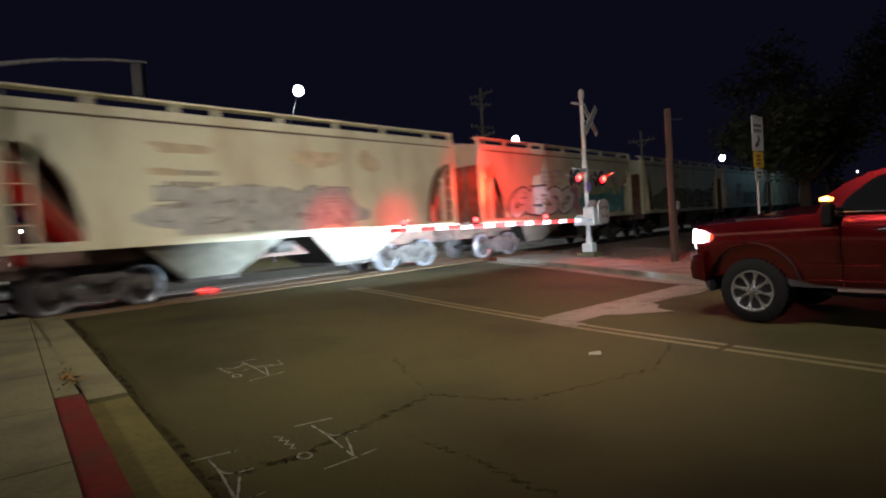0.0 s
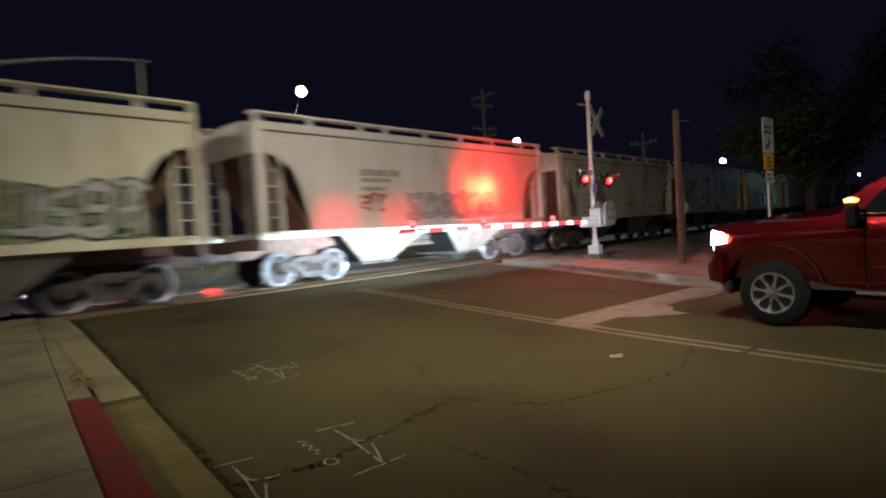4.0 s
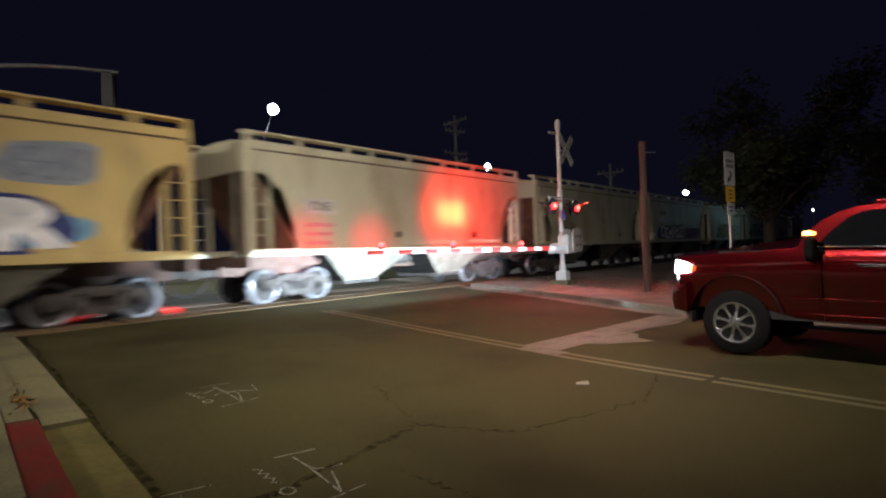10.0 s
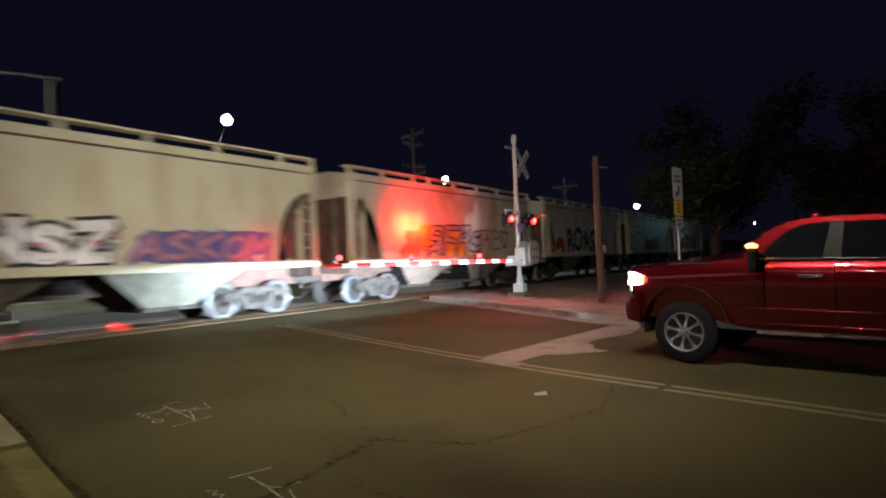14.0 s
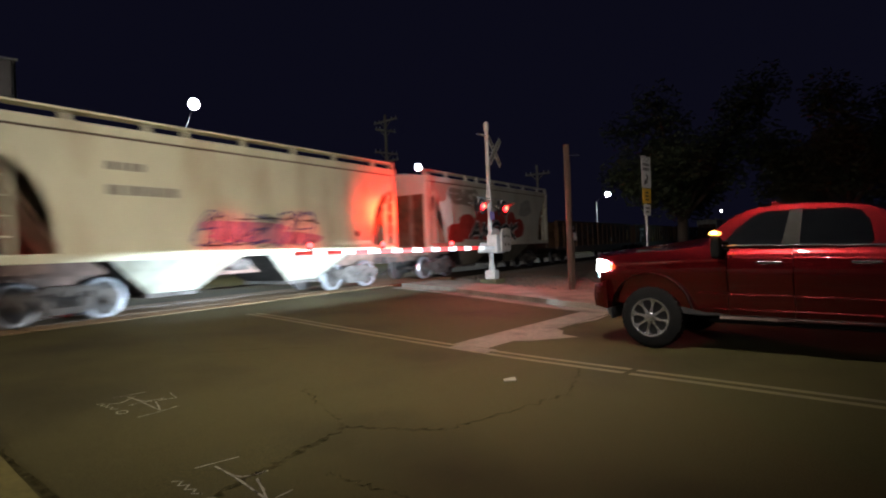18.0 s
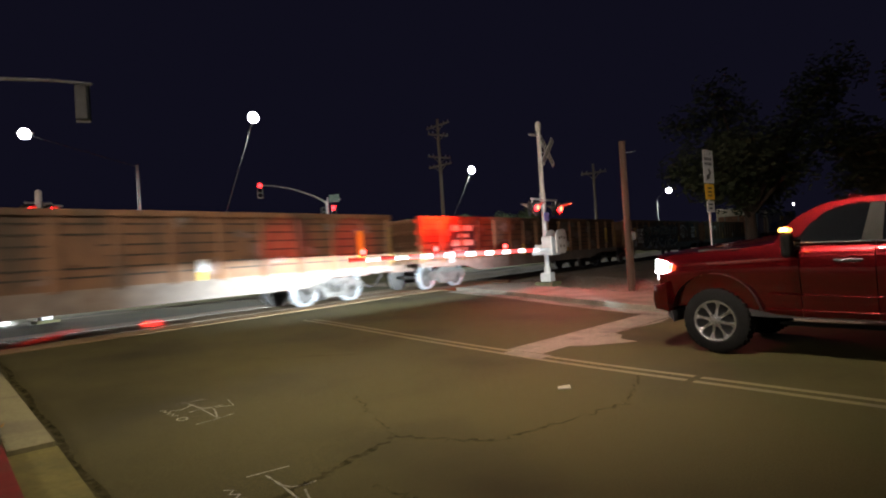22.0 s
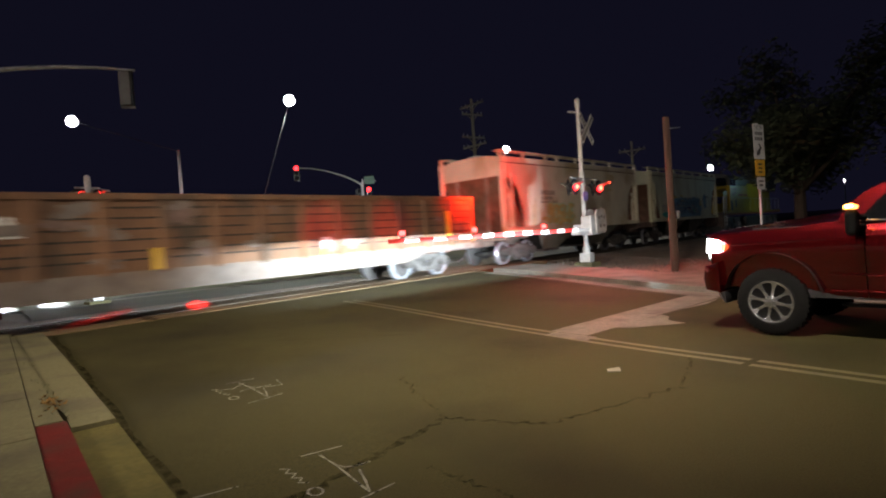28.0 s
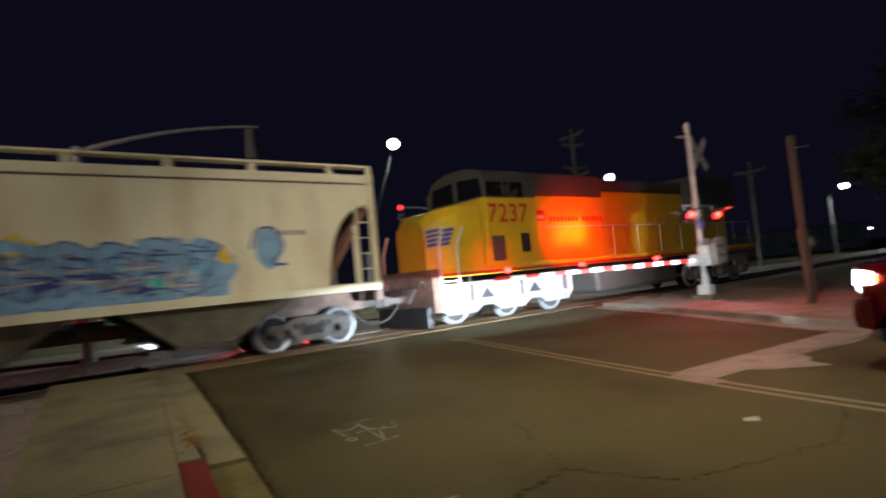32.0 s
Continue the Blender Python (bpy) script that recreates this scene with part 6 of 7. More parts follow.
    rnd = random.Random(seed)
    step, h = (x1 - x0) / len(text), z1 - z0
    yy = y - 0.003 - 0.0035 * layer
    for i, ch in enumerate(text):
        bf, bo = B(), B()
        lift, hh = rnd.uniform(-0.05, 0.06) * h, h * rnd.uniform(0.92, 1.08)
        tilt = lean + rnd.uniform(-0.08, 0.08)
        for k, st in enumerate(GLYPHS[ch]):
            pts = [(x0 + step * (i + 0.06 + 0.88 * a) + tilt * hh * (b - 0.5) + rnd.gauss(0, 0.012), z0 + lift + thick / 2 + (hh - thick) * b + rnd.gauss(0, 0.012)) for a, b in st]
            paint_line(bo, pts, thick + 2 * edge, yy - 0.0003 * k - 0.0008 * i)
            paint_line(bf, pts, thick * rnd.uniform(0.92, 1.05), yy - 0.007 - 0.0003 * k - 0.0008 * i)
        for bm in (bf, bo):
            bmesh.ops.recalc_face_normals(bm, faces=bm.faces)
        part("graffiti_outline", bo, outline, car)
        part("graffiti_letter", bf, fill, car)


def mottle(car, x, z, w, h, mats, n, seed, layer=3, size=0.5, y=-1.6):
    """Worn blotches that break up a sprayed field."""
    rnd = random.Random(seed)
    for i in range(n):
        s_ = size * rnd.uniform(0.5, 1.4)
        patch(car, x + rnd.uniform(-0.5, 0.5) * w, z + rnd.uniform(-0.5, 0.5) * h, s_ * rnd.uniform(1.0, 2.2), s_ * rnd.uniform(0.5, 0.9), rnd.choice(mats), seed + i, layer + 0.15 * i, 0.4, y, "paint_blotch")


def stroke(car, pts, width, material, layer=1, y=-1.6):
    bm = B()
    paint_line(bm, pts, width, y - 0.003 - 0.0035 * layer)
    part("graffiti_stroke", bm, material, car)


def stencil(car, x, z, rows, material=None, y=-1.6):
    """Small stencilled data that cannot be read: bars."""
    rnd = random.Random(round(x * 10 + z * 100))
    for k, (w, h) in enumerate(rows):
        xx = x
        while xx < x + w:
            l_ = rnd.uniform(0.08, 0.16) * (h / 0.12)
            bm = B()
            box(bm, xx, xx + l_, y - 0.006, y - 0.003, z - k * 0.26 - h, z - k * 0.26)
            part("stencil_mark", bm, material or G_STENCIL, car)
            xx += l_ * 1.35


cars = []                                         # (car, half length, place of its front at 0 s)
SPEED = 9.45
LABELS = {0: "cream hopper car with faded grey graffiti", 1: "cream hopper car with white bubble letters and teal graffiti", 2: "cream hopper car with an olive green graffiti hill",
          3: "plain cream hopper car with small stencils", 4: "pale hopper car with brown stains", 5: "pale hopper car with big blue and white graffiti", 6: "buff yellow hopper car with white and navy letters",
          7: "plain cream hopper car with small lettering", 8: "plain cream hopper car without graffiti", 9: "cream hopper car with blue and purple graffiti", 10: "stained hopper car with yellow and black scribbles",
          11: "cream hopper car with dark green sprayed letters", 12: "cream hopper car with small pink and blue tags", 13: "pale hopper car with black and red graffiti", -1: "plain cream hopper car",
          101: "cream hopper car with small green and pink tags", 102: "cream hopper car with sky blue graffiti"}
KIND_PAINT = {0: CREAM, 1: CREAM, 2: CREAM, 3: PALE, 4: STAINED, 5: PALE, 6: BUFF, 7: CREAM, 8: CREAM, 9: CREAM, 10: STAINED, 11: CREAM, 12: CREAM, 13: PALE, -1: CREAM, 101: STAINED, 102: CREAM}
first = hopper()
for k in (-1, 0, 1, 2, 3, 4, 5, 6, 7, 8, 9, 10, 11, 12, 13, 101, 102):
    car = first if k == -1 else copy_thing(first, Matrix.Identity(4))
    car["label"] = LABELS[k]
    front = 2.05 + PITCH * k + (0.75 if k == 13 else 0.15 if k > 10 else 0.0) if k < 100 else (282.65 if k == 101 else 297.40)
    cars.append((car, HB, front, k))
    if k != -1 and KIND_PAINT[k] is not CREAM:
        for ch in car.children:
            if ch.name.split(".")[0] in PAINTED:
                ch.material_slots[0].link = "OBJECT"
                ch.material_slots[0].material = KIND_PAINT[k]
hop = {k: c for c, h, f, k in cars}
body = {k: set(c.children) for k, c in hop.items()}
MINT, OCHRE, ROSE = spray("pale_mint_graffiti_paint", (0.46, 0.58, 0.38)), spray("pale_ochre_graffiti_paint", (0.58, 0.44, 0.17)), spray("rose_graffiti_paint", (0.60, 0.30, 0.33))
BROWN = spray("brown_stain", (0.56, 0.46, 0.29))
CHALK_WHITE = spray("bright_white_graffiti_paint", (0.86, 0.86, 0.84))
c = hop[0]
scrawl(c, -1.2, 2.05, 5.4, 1.0, G_FAINT, G_STENCIL, 6, 5, thick=0.3, edge=0.03)
patch(c, -1.0, 2.0, 5.6, 1.0, G_FAINT, 3, 1, 0.2)
for k, (x_, z_, w_, h_) in enumerate(((-3.2, 3.5, 1.2, 0.26), (0.5, 3.42, 1.4, 0.5), (2.3, 3.4, 0.7, 0.6), (-3.6, 2.95, 0.8, 0.16))):
    patch(c, x_, z_, w_, h_, BROWN, 7 + k, 1, 0.25, name="rust_stain")
stencil(c, -3.6, 3.0, ((1.2, 0.12), (1.2, 0.12)))
mottle(c, -1.0, 2.0, 5.0, 0.9, (G_FAINT, G_STENCIL, G_FAINT), 14, 450, 5, 0.3)
bm = B()
box(bm, 1.0, 1.4, -1.607, -1.603, 1.72, 1.92)
part("placard", bm, G_STENCIL, c)
c = hop[1]
piece(c, "GESO", -4.9, -0.05, 1.54, 2.74, G_WHITE, G_BLACK, 411, 3, thick=0.36, edge=0.07, lean=0.42)
patch(c, -2.4, 1.75, 5.2, 0.45, G_FAINT, 12, 1, 0.15)
mottle(c, -2.4, 2.1, 4.6, 0.9, (G_FAINT, G_STENCIL, G_FAINT), 12, 455, 8, 0.16)
patch(c, 0.2, 2.15, 0.7, 1.2, G_PINK, 5, 1, 0.2)
patch(c, 2.6, 1.95, 4.3, 0.95, G_TEAL, 6, 1, 0.12)
piece(c, "MAEN", 0.7, 5.2, 1.54, 2.76, spray("pale_teal_graffiti_paint", (0.16, 0.42, 0.40)), G_GREY, 412, 3, thick=0.34, edge=0.05, lean=0.1)
scrawl(c, 2.6, 2.62, 4.0, 0.28, spray("pale_green_graffiti_paint", (0.45, 0.55, 0.30)), None, 5, 16, 4, thick=0.16)
mottle(c, 2.6, 2.0, 3.8, 0.8, (G_TEAL, spray("deep_teal_graffiti_paint", (0.03, 0.24, 0.21)), G_TEAL), 10, 470, 8, 0.2)
scrawl(c, -1.8, 3.15, 1.7, 0.55, G_FAINT, None, 4, 18, 2, thick=0.09)
scrawl(c, 1.6, 3.05, 1.8, 0.5, G_STENCIL, None, 5, 19, 2, thick=0.09)
patch(c, 4.0, 3.2, 0.5, 0.7, G_FAINT, 9, 1, 0.4)
c = hop[2]
MOSS = spray("moss_graffiti_paint", (0.20, 0.25, 0.15))
SAGE = spray("sage_graffiti_paint", (0.30, 0.32, 0.21))
for k, (x_, z_, w_, h_) in enumerate(((-4.3, 2.0, 2.0, 1.0), (-3.2, 2.15, 2.4, 1.25), (-1.9, 2.12, 2.4, 1.2), (-0.7, 2.1, 2.2, 1.15), (0.8, 2.05, 2.4, 1.05), (2.6, 2.1, 2.4, 1.1), (4.1, 2.05, 1.7, 1.0))):
    patch(c, x_, z_, w_, h_, G_GREEN, 21 + k, 1 + 0.2 * k, 0.2)
mottle(c, -2.6, 2.1, 4.4, 1.0, (G_GREEN, MOSS, SAGE, G_GREEN), 30, 400, 2.5, 0.45)
scrawl(c, 2.4, 2.12, 5.2, 1.0, G_FAINT, G_DGREEN, 8, 24, 8.6, thick=0.15, edge=0.045)
mottle(c, 2.4, 2.1, 5.0, 0.9, (MOSS, SAGE, G_FAINT, G_DGREEN), 22, 430, 11.5, 0.18)
stencil(c, -2.9, 3.62, ((1.5, 0.22), (0.9, 0.16)))
c = hop[3]
stencil(c, -3.4, 3.2, ((1.5, 0.2), (1.2, 0.12), (0.9, 0.12)))
scrawl(c, -3.0, 2.2, 1.0, 0.5, G_RED, None, 3, 28, thick=0.07)
scrawl(c, 0.6, 2.1, 4.5, 0.8, G_FAINT, G_GREY, 6, 27, thick=0.10, edge=0.04)
c = hop[4]
stencil(c, -4.75, 2.5, ((1.1, 0.12), (1.2, 0.12), (1.2, 0.12), (1.0, 0.12)), G_FAINT)
for k, (x_, z_, w_, h_) in enumerate(((-4.3, 3.72, 2.1, 0.42), (-3.1, 3.2, 0.35, 0.9), (-1.6, 3.6, 0.5, 0.35), (-5.2, 2.5, 0.25, 0.9))):
    patch(c, x_, z_, w_, h_, BROWN, 37 + k, 1, 0.45, name="rust_stain")
bm = B()
box(bm, 0.1, 0.4, -1.607, -1.603, 1.9, 2.08)
box(bm, 2.86, 3.16, -1.607, -1.603, 1.78, 1.96)
part("placard", bm, G_STENCIL, c)
c = hop[5]
# a blue ring with a white face and dark drops, white bars with blue shadows
stroke(c, ((-5.4, 2.42), (-4.9, 2.72), (-4.4, 3.0), (-3.7, 3.28), (-3.2, 3.4)), 0.42, G_BLUE, 1)
stroke(c, ((-2.2, 3.46), (-1.4, 3.49), (-0.6, 3.52), (0.4, 3.42)), 0.36, G_BLUE, 1)
patch(c, -2.6, 2.64, 2.5, 2.26, G_BLUE, 31, 2, 0.015, power=2.0)
patch(c, -2.74, 2.72, 2.12, 2.08, CHALK_WHITE, 32, 3, 0.012, power=2.0)
for x_, z_, a_ in ((-3.02, 2.95, -0.07), (-2.46, 2.98, 0.09), (-2.92, 2.33, 0.08), (-2.45, 2.34, -0.08)):
    stroke(c, ((x_ + a_, z_ - 0.14), (x_, z_), (x_ - a_, z_ + 0.14)), 0.23, G_GREY, 4)
stroke(c, ((-0.62, 3.55), (-0.52, 2.9), (-0.58, 2.15)), 0.86, CHALK_WHITE, 3)
stroke(c, ((-1.02, 3.6), (-0.92, 2.9), (-1.0, 2.0)), 0.05, G_GREY, 5)
stroke(c, ((-0.1, 3.45), (0.0, 2.9), (-0.05, 2.35)), 0.05, G_GREY, 5)
stroke(c, ((0.75, 3.92), (0.98, 3.2), (1.08, 2.62), (0.55, 2.28), (-0.5, 2.12)), 0.58, CHALK_WHITE, 4)
stroke(c, ((-0.75, 2.02), (-0.2, 1.93), (0.3, 1.95)), 0.06, G_GREY, 5)
stroke(c, ((1.45, 3.3), (2.1, 3.0), (2.6, 2.5), (2.7, 2.0)), 0.3, G_BLUE, 2)
stroke(c, ((1.35, 3.78), (2.3, 3.62), (3.0, 3.2), (2.95, 2.5), (3.1, 1.8)), 0.56, CHALK_WHITE, 3)
stroke(c, ((0.2, 2.05), (1.1, 1.88), (2.2, 1.72)), 0.42, CHALK_WHITE, 3)
stroke(c, ((0.3, 1.98), (0.55, 1.75), (0.8, 1.6)), 0.3, G_PURPLE, 4)
stroke(c, ((3.5, 2.95), (3.9, 2.6), (4.1, 2.2)), 0.3, CHALK_WHITE, 3)
stroke(c, ((3.45, 3.62), (4.2, 3.66), (4.9, 3.68)), 0.17, CHALK_WHITE, 3)
stroke(c, ((3.5, 3.42), (4.2, 3.34), (4.9, 3.36)), 0.13, CHALK_WHITE, 3)
stroke(c, ((3.55, 3.24), (4.3, 3.16), (4.95, 3.12)), 0.17, G_BLUE, 3)
stroke(c, ((-5.75, 3.76), (-5.2, 3.62), (-4.4, 3.5)), 0.2, CHALK_WHITE, 2)
stroke(c, ((-5.7, 3.3), (-5.1, 3.28), (-4.4, 3.36)), 0.13, G_BLUE, 2)
stroke(c, ((-5.0, 3.44), (-4.6, 3.42), (-4.2, 3.45)), 0.08, G_BLUE, 2)
stencil(c, -4.7, 2.6, ((0.9, 0.16), (0.9, 0.14), (0.8, 0.12)), G_FAINT)
c = hop[6]
tag(c, "KEAR", 0.45, 2.02, 1.14, CHALK_WHITE, G_NAVY, 0.0, 0.10, 1.5, 1.72)
patch(c, 0.5, 2.0, 6.9, 0.92, G_BLUE, 41, 1, 0.08)
for x_ in (-2.75, -1.1, 0.45, 1.95, 3.45):
    patch(c, x_, 2.0, 0.72, 0.78, G_NAVY, 45 + round(x_), 1.5, 0.2, power=2.0)
bm = B()
box(bm, -2.4, 3.1, -1.6085, -1.603, 2.42, 2.52)
part("graffiti_bar", bm, G_NAVY, c)
BUFFED = spray("buffed_grey_paint", (0.30, 0.33, 0.37))
patch(c, 0.4, 3.32, 3.0, 0.86, BUFFED, 42, 1, 0.10, power=7.0)
scrawl(c, 0.4, 3.32, 2.4, 0.6, G_GREY, None, 5, 46, 2, thick=0.05)
patch(c, 3.4, 3.28, 1.7, 0.86, BUFFED, 43, 1, 0.12, power=6.0)
scrawl(c, 3.4, 3.28, 1.2, 0.6, G_GREY, None, 3, 47, 2, thick=0.05)
patch(c, -3.3, 2.2, 0.9, 1.2, BROWN, 44, 1, 0.4)
stencil(c, -4.2, 3.0, ((1.2, 0.14), (0.8, 0.12)), BROWN)
c = hop[7]
me = letters("CNE", 0.34, 0.01)
me.materials.append(G_STENCIL)
share("stencil", me, c, pose(-4.42, -1.609, 2.66))
patch(c, -4.42, 2.66, 1.15, 0.44, G_WHITE, 58, 0.5, 0.03, power=9.0, name="stencil_ground")
stencil(c, -4.95, 2.2, ((0.9, 0.12), (0.8, 0.1), (0.9, 0.1)), ROSE)
bm = B()
box(bm, -1.38, -1.14, -1.607, -1.603, 1.77, 1.96)
box(bm, 2.8, 3.02, -1.607, -1.603, 1.75, 1.95)
part("placard", bm, G_BLACK, c)
c = hop[8]
bm = B()
box(bm, -4.48, -3.2, -1.607, -1.603, 2.04, 2.2)
box(bm, 2.6, 3.0, -1.607, -1.603, 1.75, 1.95)
part("placard", bm, G_STENCIL, c)
patch(c, -3.2, 2.0, 0.6, 0.9, BROWN, 49, 1, 0.3, name="rust_stain")
patch(c, 0.6, 2.4, 0.5, 1.9, BROWN, 48, 1, 0.15, name="rust_stain")
c = hop[9]
patch(c, -4.55, 1.9, 1.1, 0.85, spray("ultramarine_graffiti_paint", (0.10, 0.14, 0.48)), 51, 1, 0.25)
piece(c, "CEHNSZ", -4.5, 0.4, 1.54, 2.42, CHALK_WHITE, G_BLACK, 413, 3, thick=0.22, edge=0.09, lean=0.05)
mottle(c, -1.8, 1.95, 4.6, 0.7, (G_PINK, G_FAINT, G_GREY), 12, 456, 8, 0.16)
patch(c, 2.6, 1.9, 3.7, 0.78, G_PURPLE, 52, 1, 0.15)
piece(c, "ASKOM", 0.8, 4.5, 1.54, 2.25, G_PINK, G_PURPLE, 414, 3, thick=0.13, edge=0.07, lean=0.15)
patch(c, -3.9, 2.84, 1.7, 0.3, CHALK_WHITE, 53, 1, 0.05, power=6.0)
stencil(c, -4.4, 3.46, ((0.95, 0.26),))
c = hop[10]
patch(c, -1.5, 2.1, 3.2, 1.1, G_YELLOW, 61, 1, 0.35)
scrawl(c, -0.6, 2.15, 4.0, 1.0, G_FAINT, G_BLACK, 4, 64, 2, thick=0.14, edge=0.07, lean=0.35)
patch(c, -3.4, 2.0, 1.5, 0.9, G_GREEN, 62, 1, 0.4)
scrawl(c, 2.6, 2.2, 2.4, 0.9, G_STENCIL, None, 3, 65, 2, thick=0.1)
c = hop[11]
patch(c, -0.8, 1.95, 5.8, 0.8, G_FAINT, 75, 1, 0.15)
tag(c, "ROAST", -0.7, 2.2, 1.8, G_DGREEN, CHALK_WHITE, 0.0, 0.10, 1.06, 0.95, layer=2)
mottle(c, -0.7, 2.1, 4.8, 0.9, (G_DGREEN, G_WHITE, G_GREEN), 14, 880, 5.5, 0.2)
scrawl(c, 2.9, 2.0, 1.2, 0.8, G_BLACK, None, 2, 92, 2, thick=0.05, lean=0.4)
scrawl(c, 2.6, 1.85, 2.2, 0.5, ROSE, None, 3, 93, 1, thick=0.14)
patch(c, -4.4, 2.0, 1.0, 0.9, G_RED, 71, 1, 0.45)
for k, (x_, z_, w_) in enumerate(((-3.6, 3.3, 0.8), (-1.2, 3.4, 1.2), (0.3, 3.35, 0.7), (3.2, 3.1, 0.9))):
    patch(c, x_, z_, w_, 0.6, G_WHITE, 72 + k * 7, 1, 0.3, name="pale_patch")
c = hop[12]
stencil(c, -4.1, 3.52, ((0.9, 0.18), (0.0, 0.1), (1.6, 0.22)))
patch(c, 0.1, 1.9, 3.6, 0.6, G_PINK, 81, 1, 0.35)
scrawl(c, 0.0, 2.05, 4.2, 1.0, G_NAVY, None, 5, 82, 2, thick=0.045, lean=0.5)
scrawl(c, 0.2, 1.95, 4.0, 0.8, G_BLACK, None, 5, 83, 3, thick=0.04, lean=0.3)
bm = B()
box(bm, 4.0, 4.2, -1.607, -1.603, 1.8, 2.0)
part("placard", bm, G_BLACK, c)
c = hop[13]
for k, (x_, z_, w_, h_) in enumerate(((-3.3, 1.9, 1.7, 0.9), (-2.3, 2.2, 1.6, 1.2), (-0.7, 2.45, 1.9, 1.3), (0.9, 2.4, 1.5, 1.3), (2.3, 2.4, 1.1, 1.2), (3.2, 2.2, 1.2, 1.0), (0.4, 1.8, 6.0, 0.5))):
    patch(c, x_ - 0.9, z_, w_, h_, G_RED, 91 + k, 1 + 0.3 * k, 0.05, power=2.3)
piece(c, "AMOCK", -2.95, 2.0, 1.54, 2.46, G_BLACK, CHALK_WHITE, 415, 4, thick=0.21, edge=0.045, lean=0.3)
scrawl(c, -3.5, 3.55, 2.6, 0.62, G_STENCIL, G_FAINT, 5, 98, 2, thick=0.17, edge=0.03, lean=-0.1)
patch(c, -2.5, 3.1, 0.4, 0.42, G_STENCIL, 97, 2, 0.2, power=2.0)
scrawl(c, -0.1, 3.4, 1.0, 0.45, G_FAINT, G_STENCIL, 4, 99, 2, thick=0.04, edge=0.015)
patch(c, 3.2, 3.25, 1.6, 0.8, G_FAINT, 93, 1, 0.25)
stencil(c, -4.0, 2.6, ((1.3, 0.12), (0.0, 0.1), (1.4, 0.3)))
c = hop[101]
patch(c, -2.1, 2.2, 2.3, 0.42, MINT, 101, 1, 0.2)
patch(c, -2.1, 1.82, 2.5, 0.42, OCHRE, 102, 2, 0.2)
scrawl(c, -2.1, 2.0, 2.3, 0.8, OCHRE, MINT, 5, 107, 3, thick=0.16, edge=0.05, lean=0.2)
scrawl(c, 0.6, 1.85, 1.3, 0.5, ROSE, G_FAINT, 4, 103, 2, thick=0.12, edge=0.03, lean=0.2)
patch(c, -4.25, 1.95, 0.3, 1.2, BROWN, 108, 1, 0.3, name="rust_stain")
stencil(c, -3.7, 2.55, ((1.3, 0.1),))
for k, (x_, z_, w_, h_) in enumerate(((2.4, 3.4, 1.8, 0.26), (2.5, 3.1, 1.6, 0.14), (3.2, 3.7, 0.8, 0.4))):
    patch(c, x_, z_, w_, h_, BROWN, 104 + k, 1, 0.15, name="rust_stain")
stencil(c, -3.6, 3.0, ((0.9, 0.2), (0.9, 0.16)))
bm = B()
box(bm, 1.4, 2.0, -1.607, -1.603, 1.85, 2.05)
part("placard", bm, G_STENCIL, c)
c = hop[102]
rnd = random.Random(200)
for k in range(9):
    patch(c, -3.2 + k * 0.68, 2.0 + 0.25 * rnd.random(), 1.1, 1.15 - 0.35 * rnd.random(), G_BLUE, 110 + k, 1 + 0.2 * k, 0.3)
patch(c, -3.0, 1.75, 3.0, 0.45, G_TEAL, 121, 1, 0.2)
scrawl(c, -0.5, 2.15, 5.6, 1.0, G_BLUE, G_NAVY, 7, 122, 3, thick=0.24, edge=0.025, lean=0.2)
scrawl(c, -0.6, 2.0, 5.2, 0.5, G_FAINT, None, 6, 123, 7, thick=0.04)
scrawl(c, -0.6, 2.1, 5.6, 0.9, G_NAVY, None, 8, 124, 8, thick=0.035, lean=0.3)
for k, (x_, z_) in enumerate(((-3.5, 2.12), (-2.36, 2.71), (-1.08, 2.7), (2.37, 2.41))):
    patch(c, x_, z_, 0.5, 0.38, G_YELLOW, 130 + k, 3.5, 0.3)
for k, x_ in enumerate((-2.4, -1.9, 0.9)):
    patch(c, x_, 1.85, 0.5, 0.25, G_PURPLE, 140 + k, 6, 0.3)
patch(c, 3.5, 2.5, 0.62, 0.85, G_BLUE, 150, 1, 0.15)
stroke(c, ((3.1, 2.5), (3.25, 2.9), (3.65, 2.95), (3.85, 2.5), (3.6, 2.15), (3.9, 2.1)), 0.06, G_NAVY, 2)
patch(c, -0.9, 1.7, 6.4, 0.42, G_BLUE, 151, 0.6, 0.12)
mottle(c, -0.6, 2.0, 5.6, 0.8, (G_BLUE, G_GREY, G_TEAL, G_BLUE, G_NAVY), 26, 490, 6, 0.2)
me = letters("CNE", 0.34, 0.01)
me.materials.append(G_WHITE)
share("stencil", me, c, pose(-4.25, -1.606, 2.6))
stencil(c, -4.6, 2.3, ((0.7, 0.2), (0.7, 0.12)), G_FAINT)
stencil(c, 3.3, 2.9, ((1.0, 0.12), (0.6, 0.14)))

# the lettering sits a little behind the middle of the body
for k, c in hop.items():
    for ch in c.children:
        if k < 100 and ch not in body[k]:
            ch.matrix_basis = Matrix.Translation((0.25 if k < 11 else 0.1, 0, 0)) @ ch.matrix_basis

# ---------------------------------------------------------------- gondola cars
GB = 9.08


def gondola():
    car = thing("gondola_car", Vector((0, 0, 0)), "rusty brown steel gondola freight car", "freight car", "freight train cars")
    W = 1.55
    for sgn in (-1, 1):
        bm = B()
        box(bm, -GB, GB, min(sgn * W, sgn * (W - 0.03)), max(sgn * W, sgn * (W - 0.03)), 1.05, 2.62)
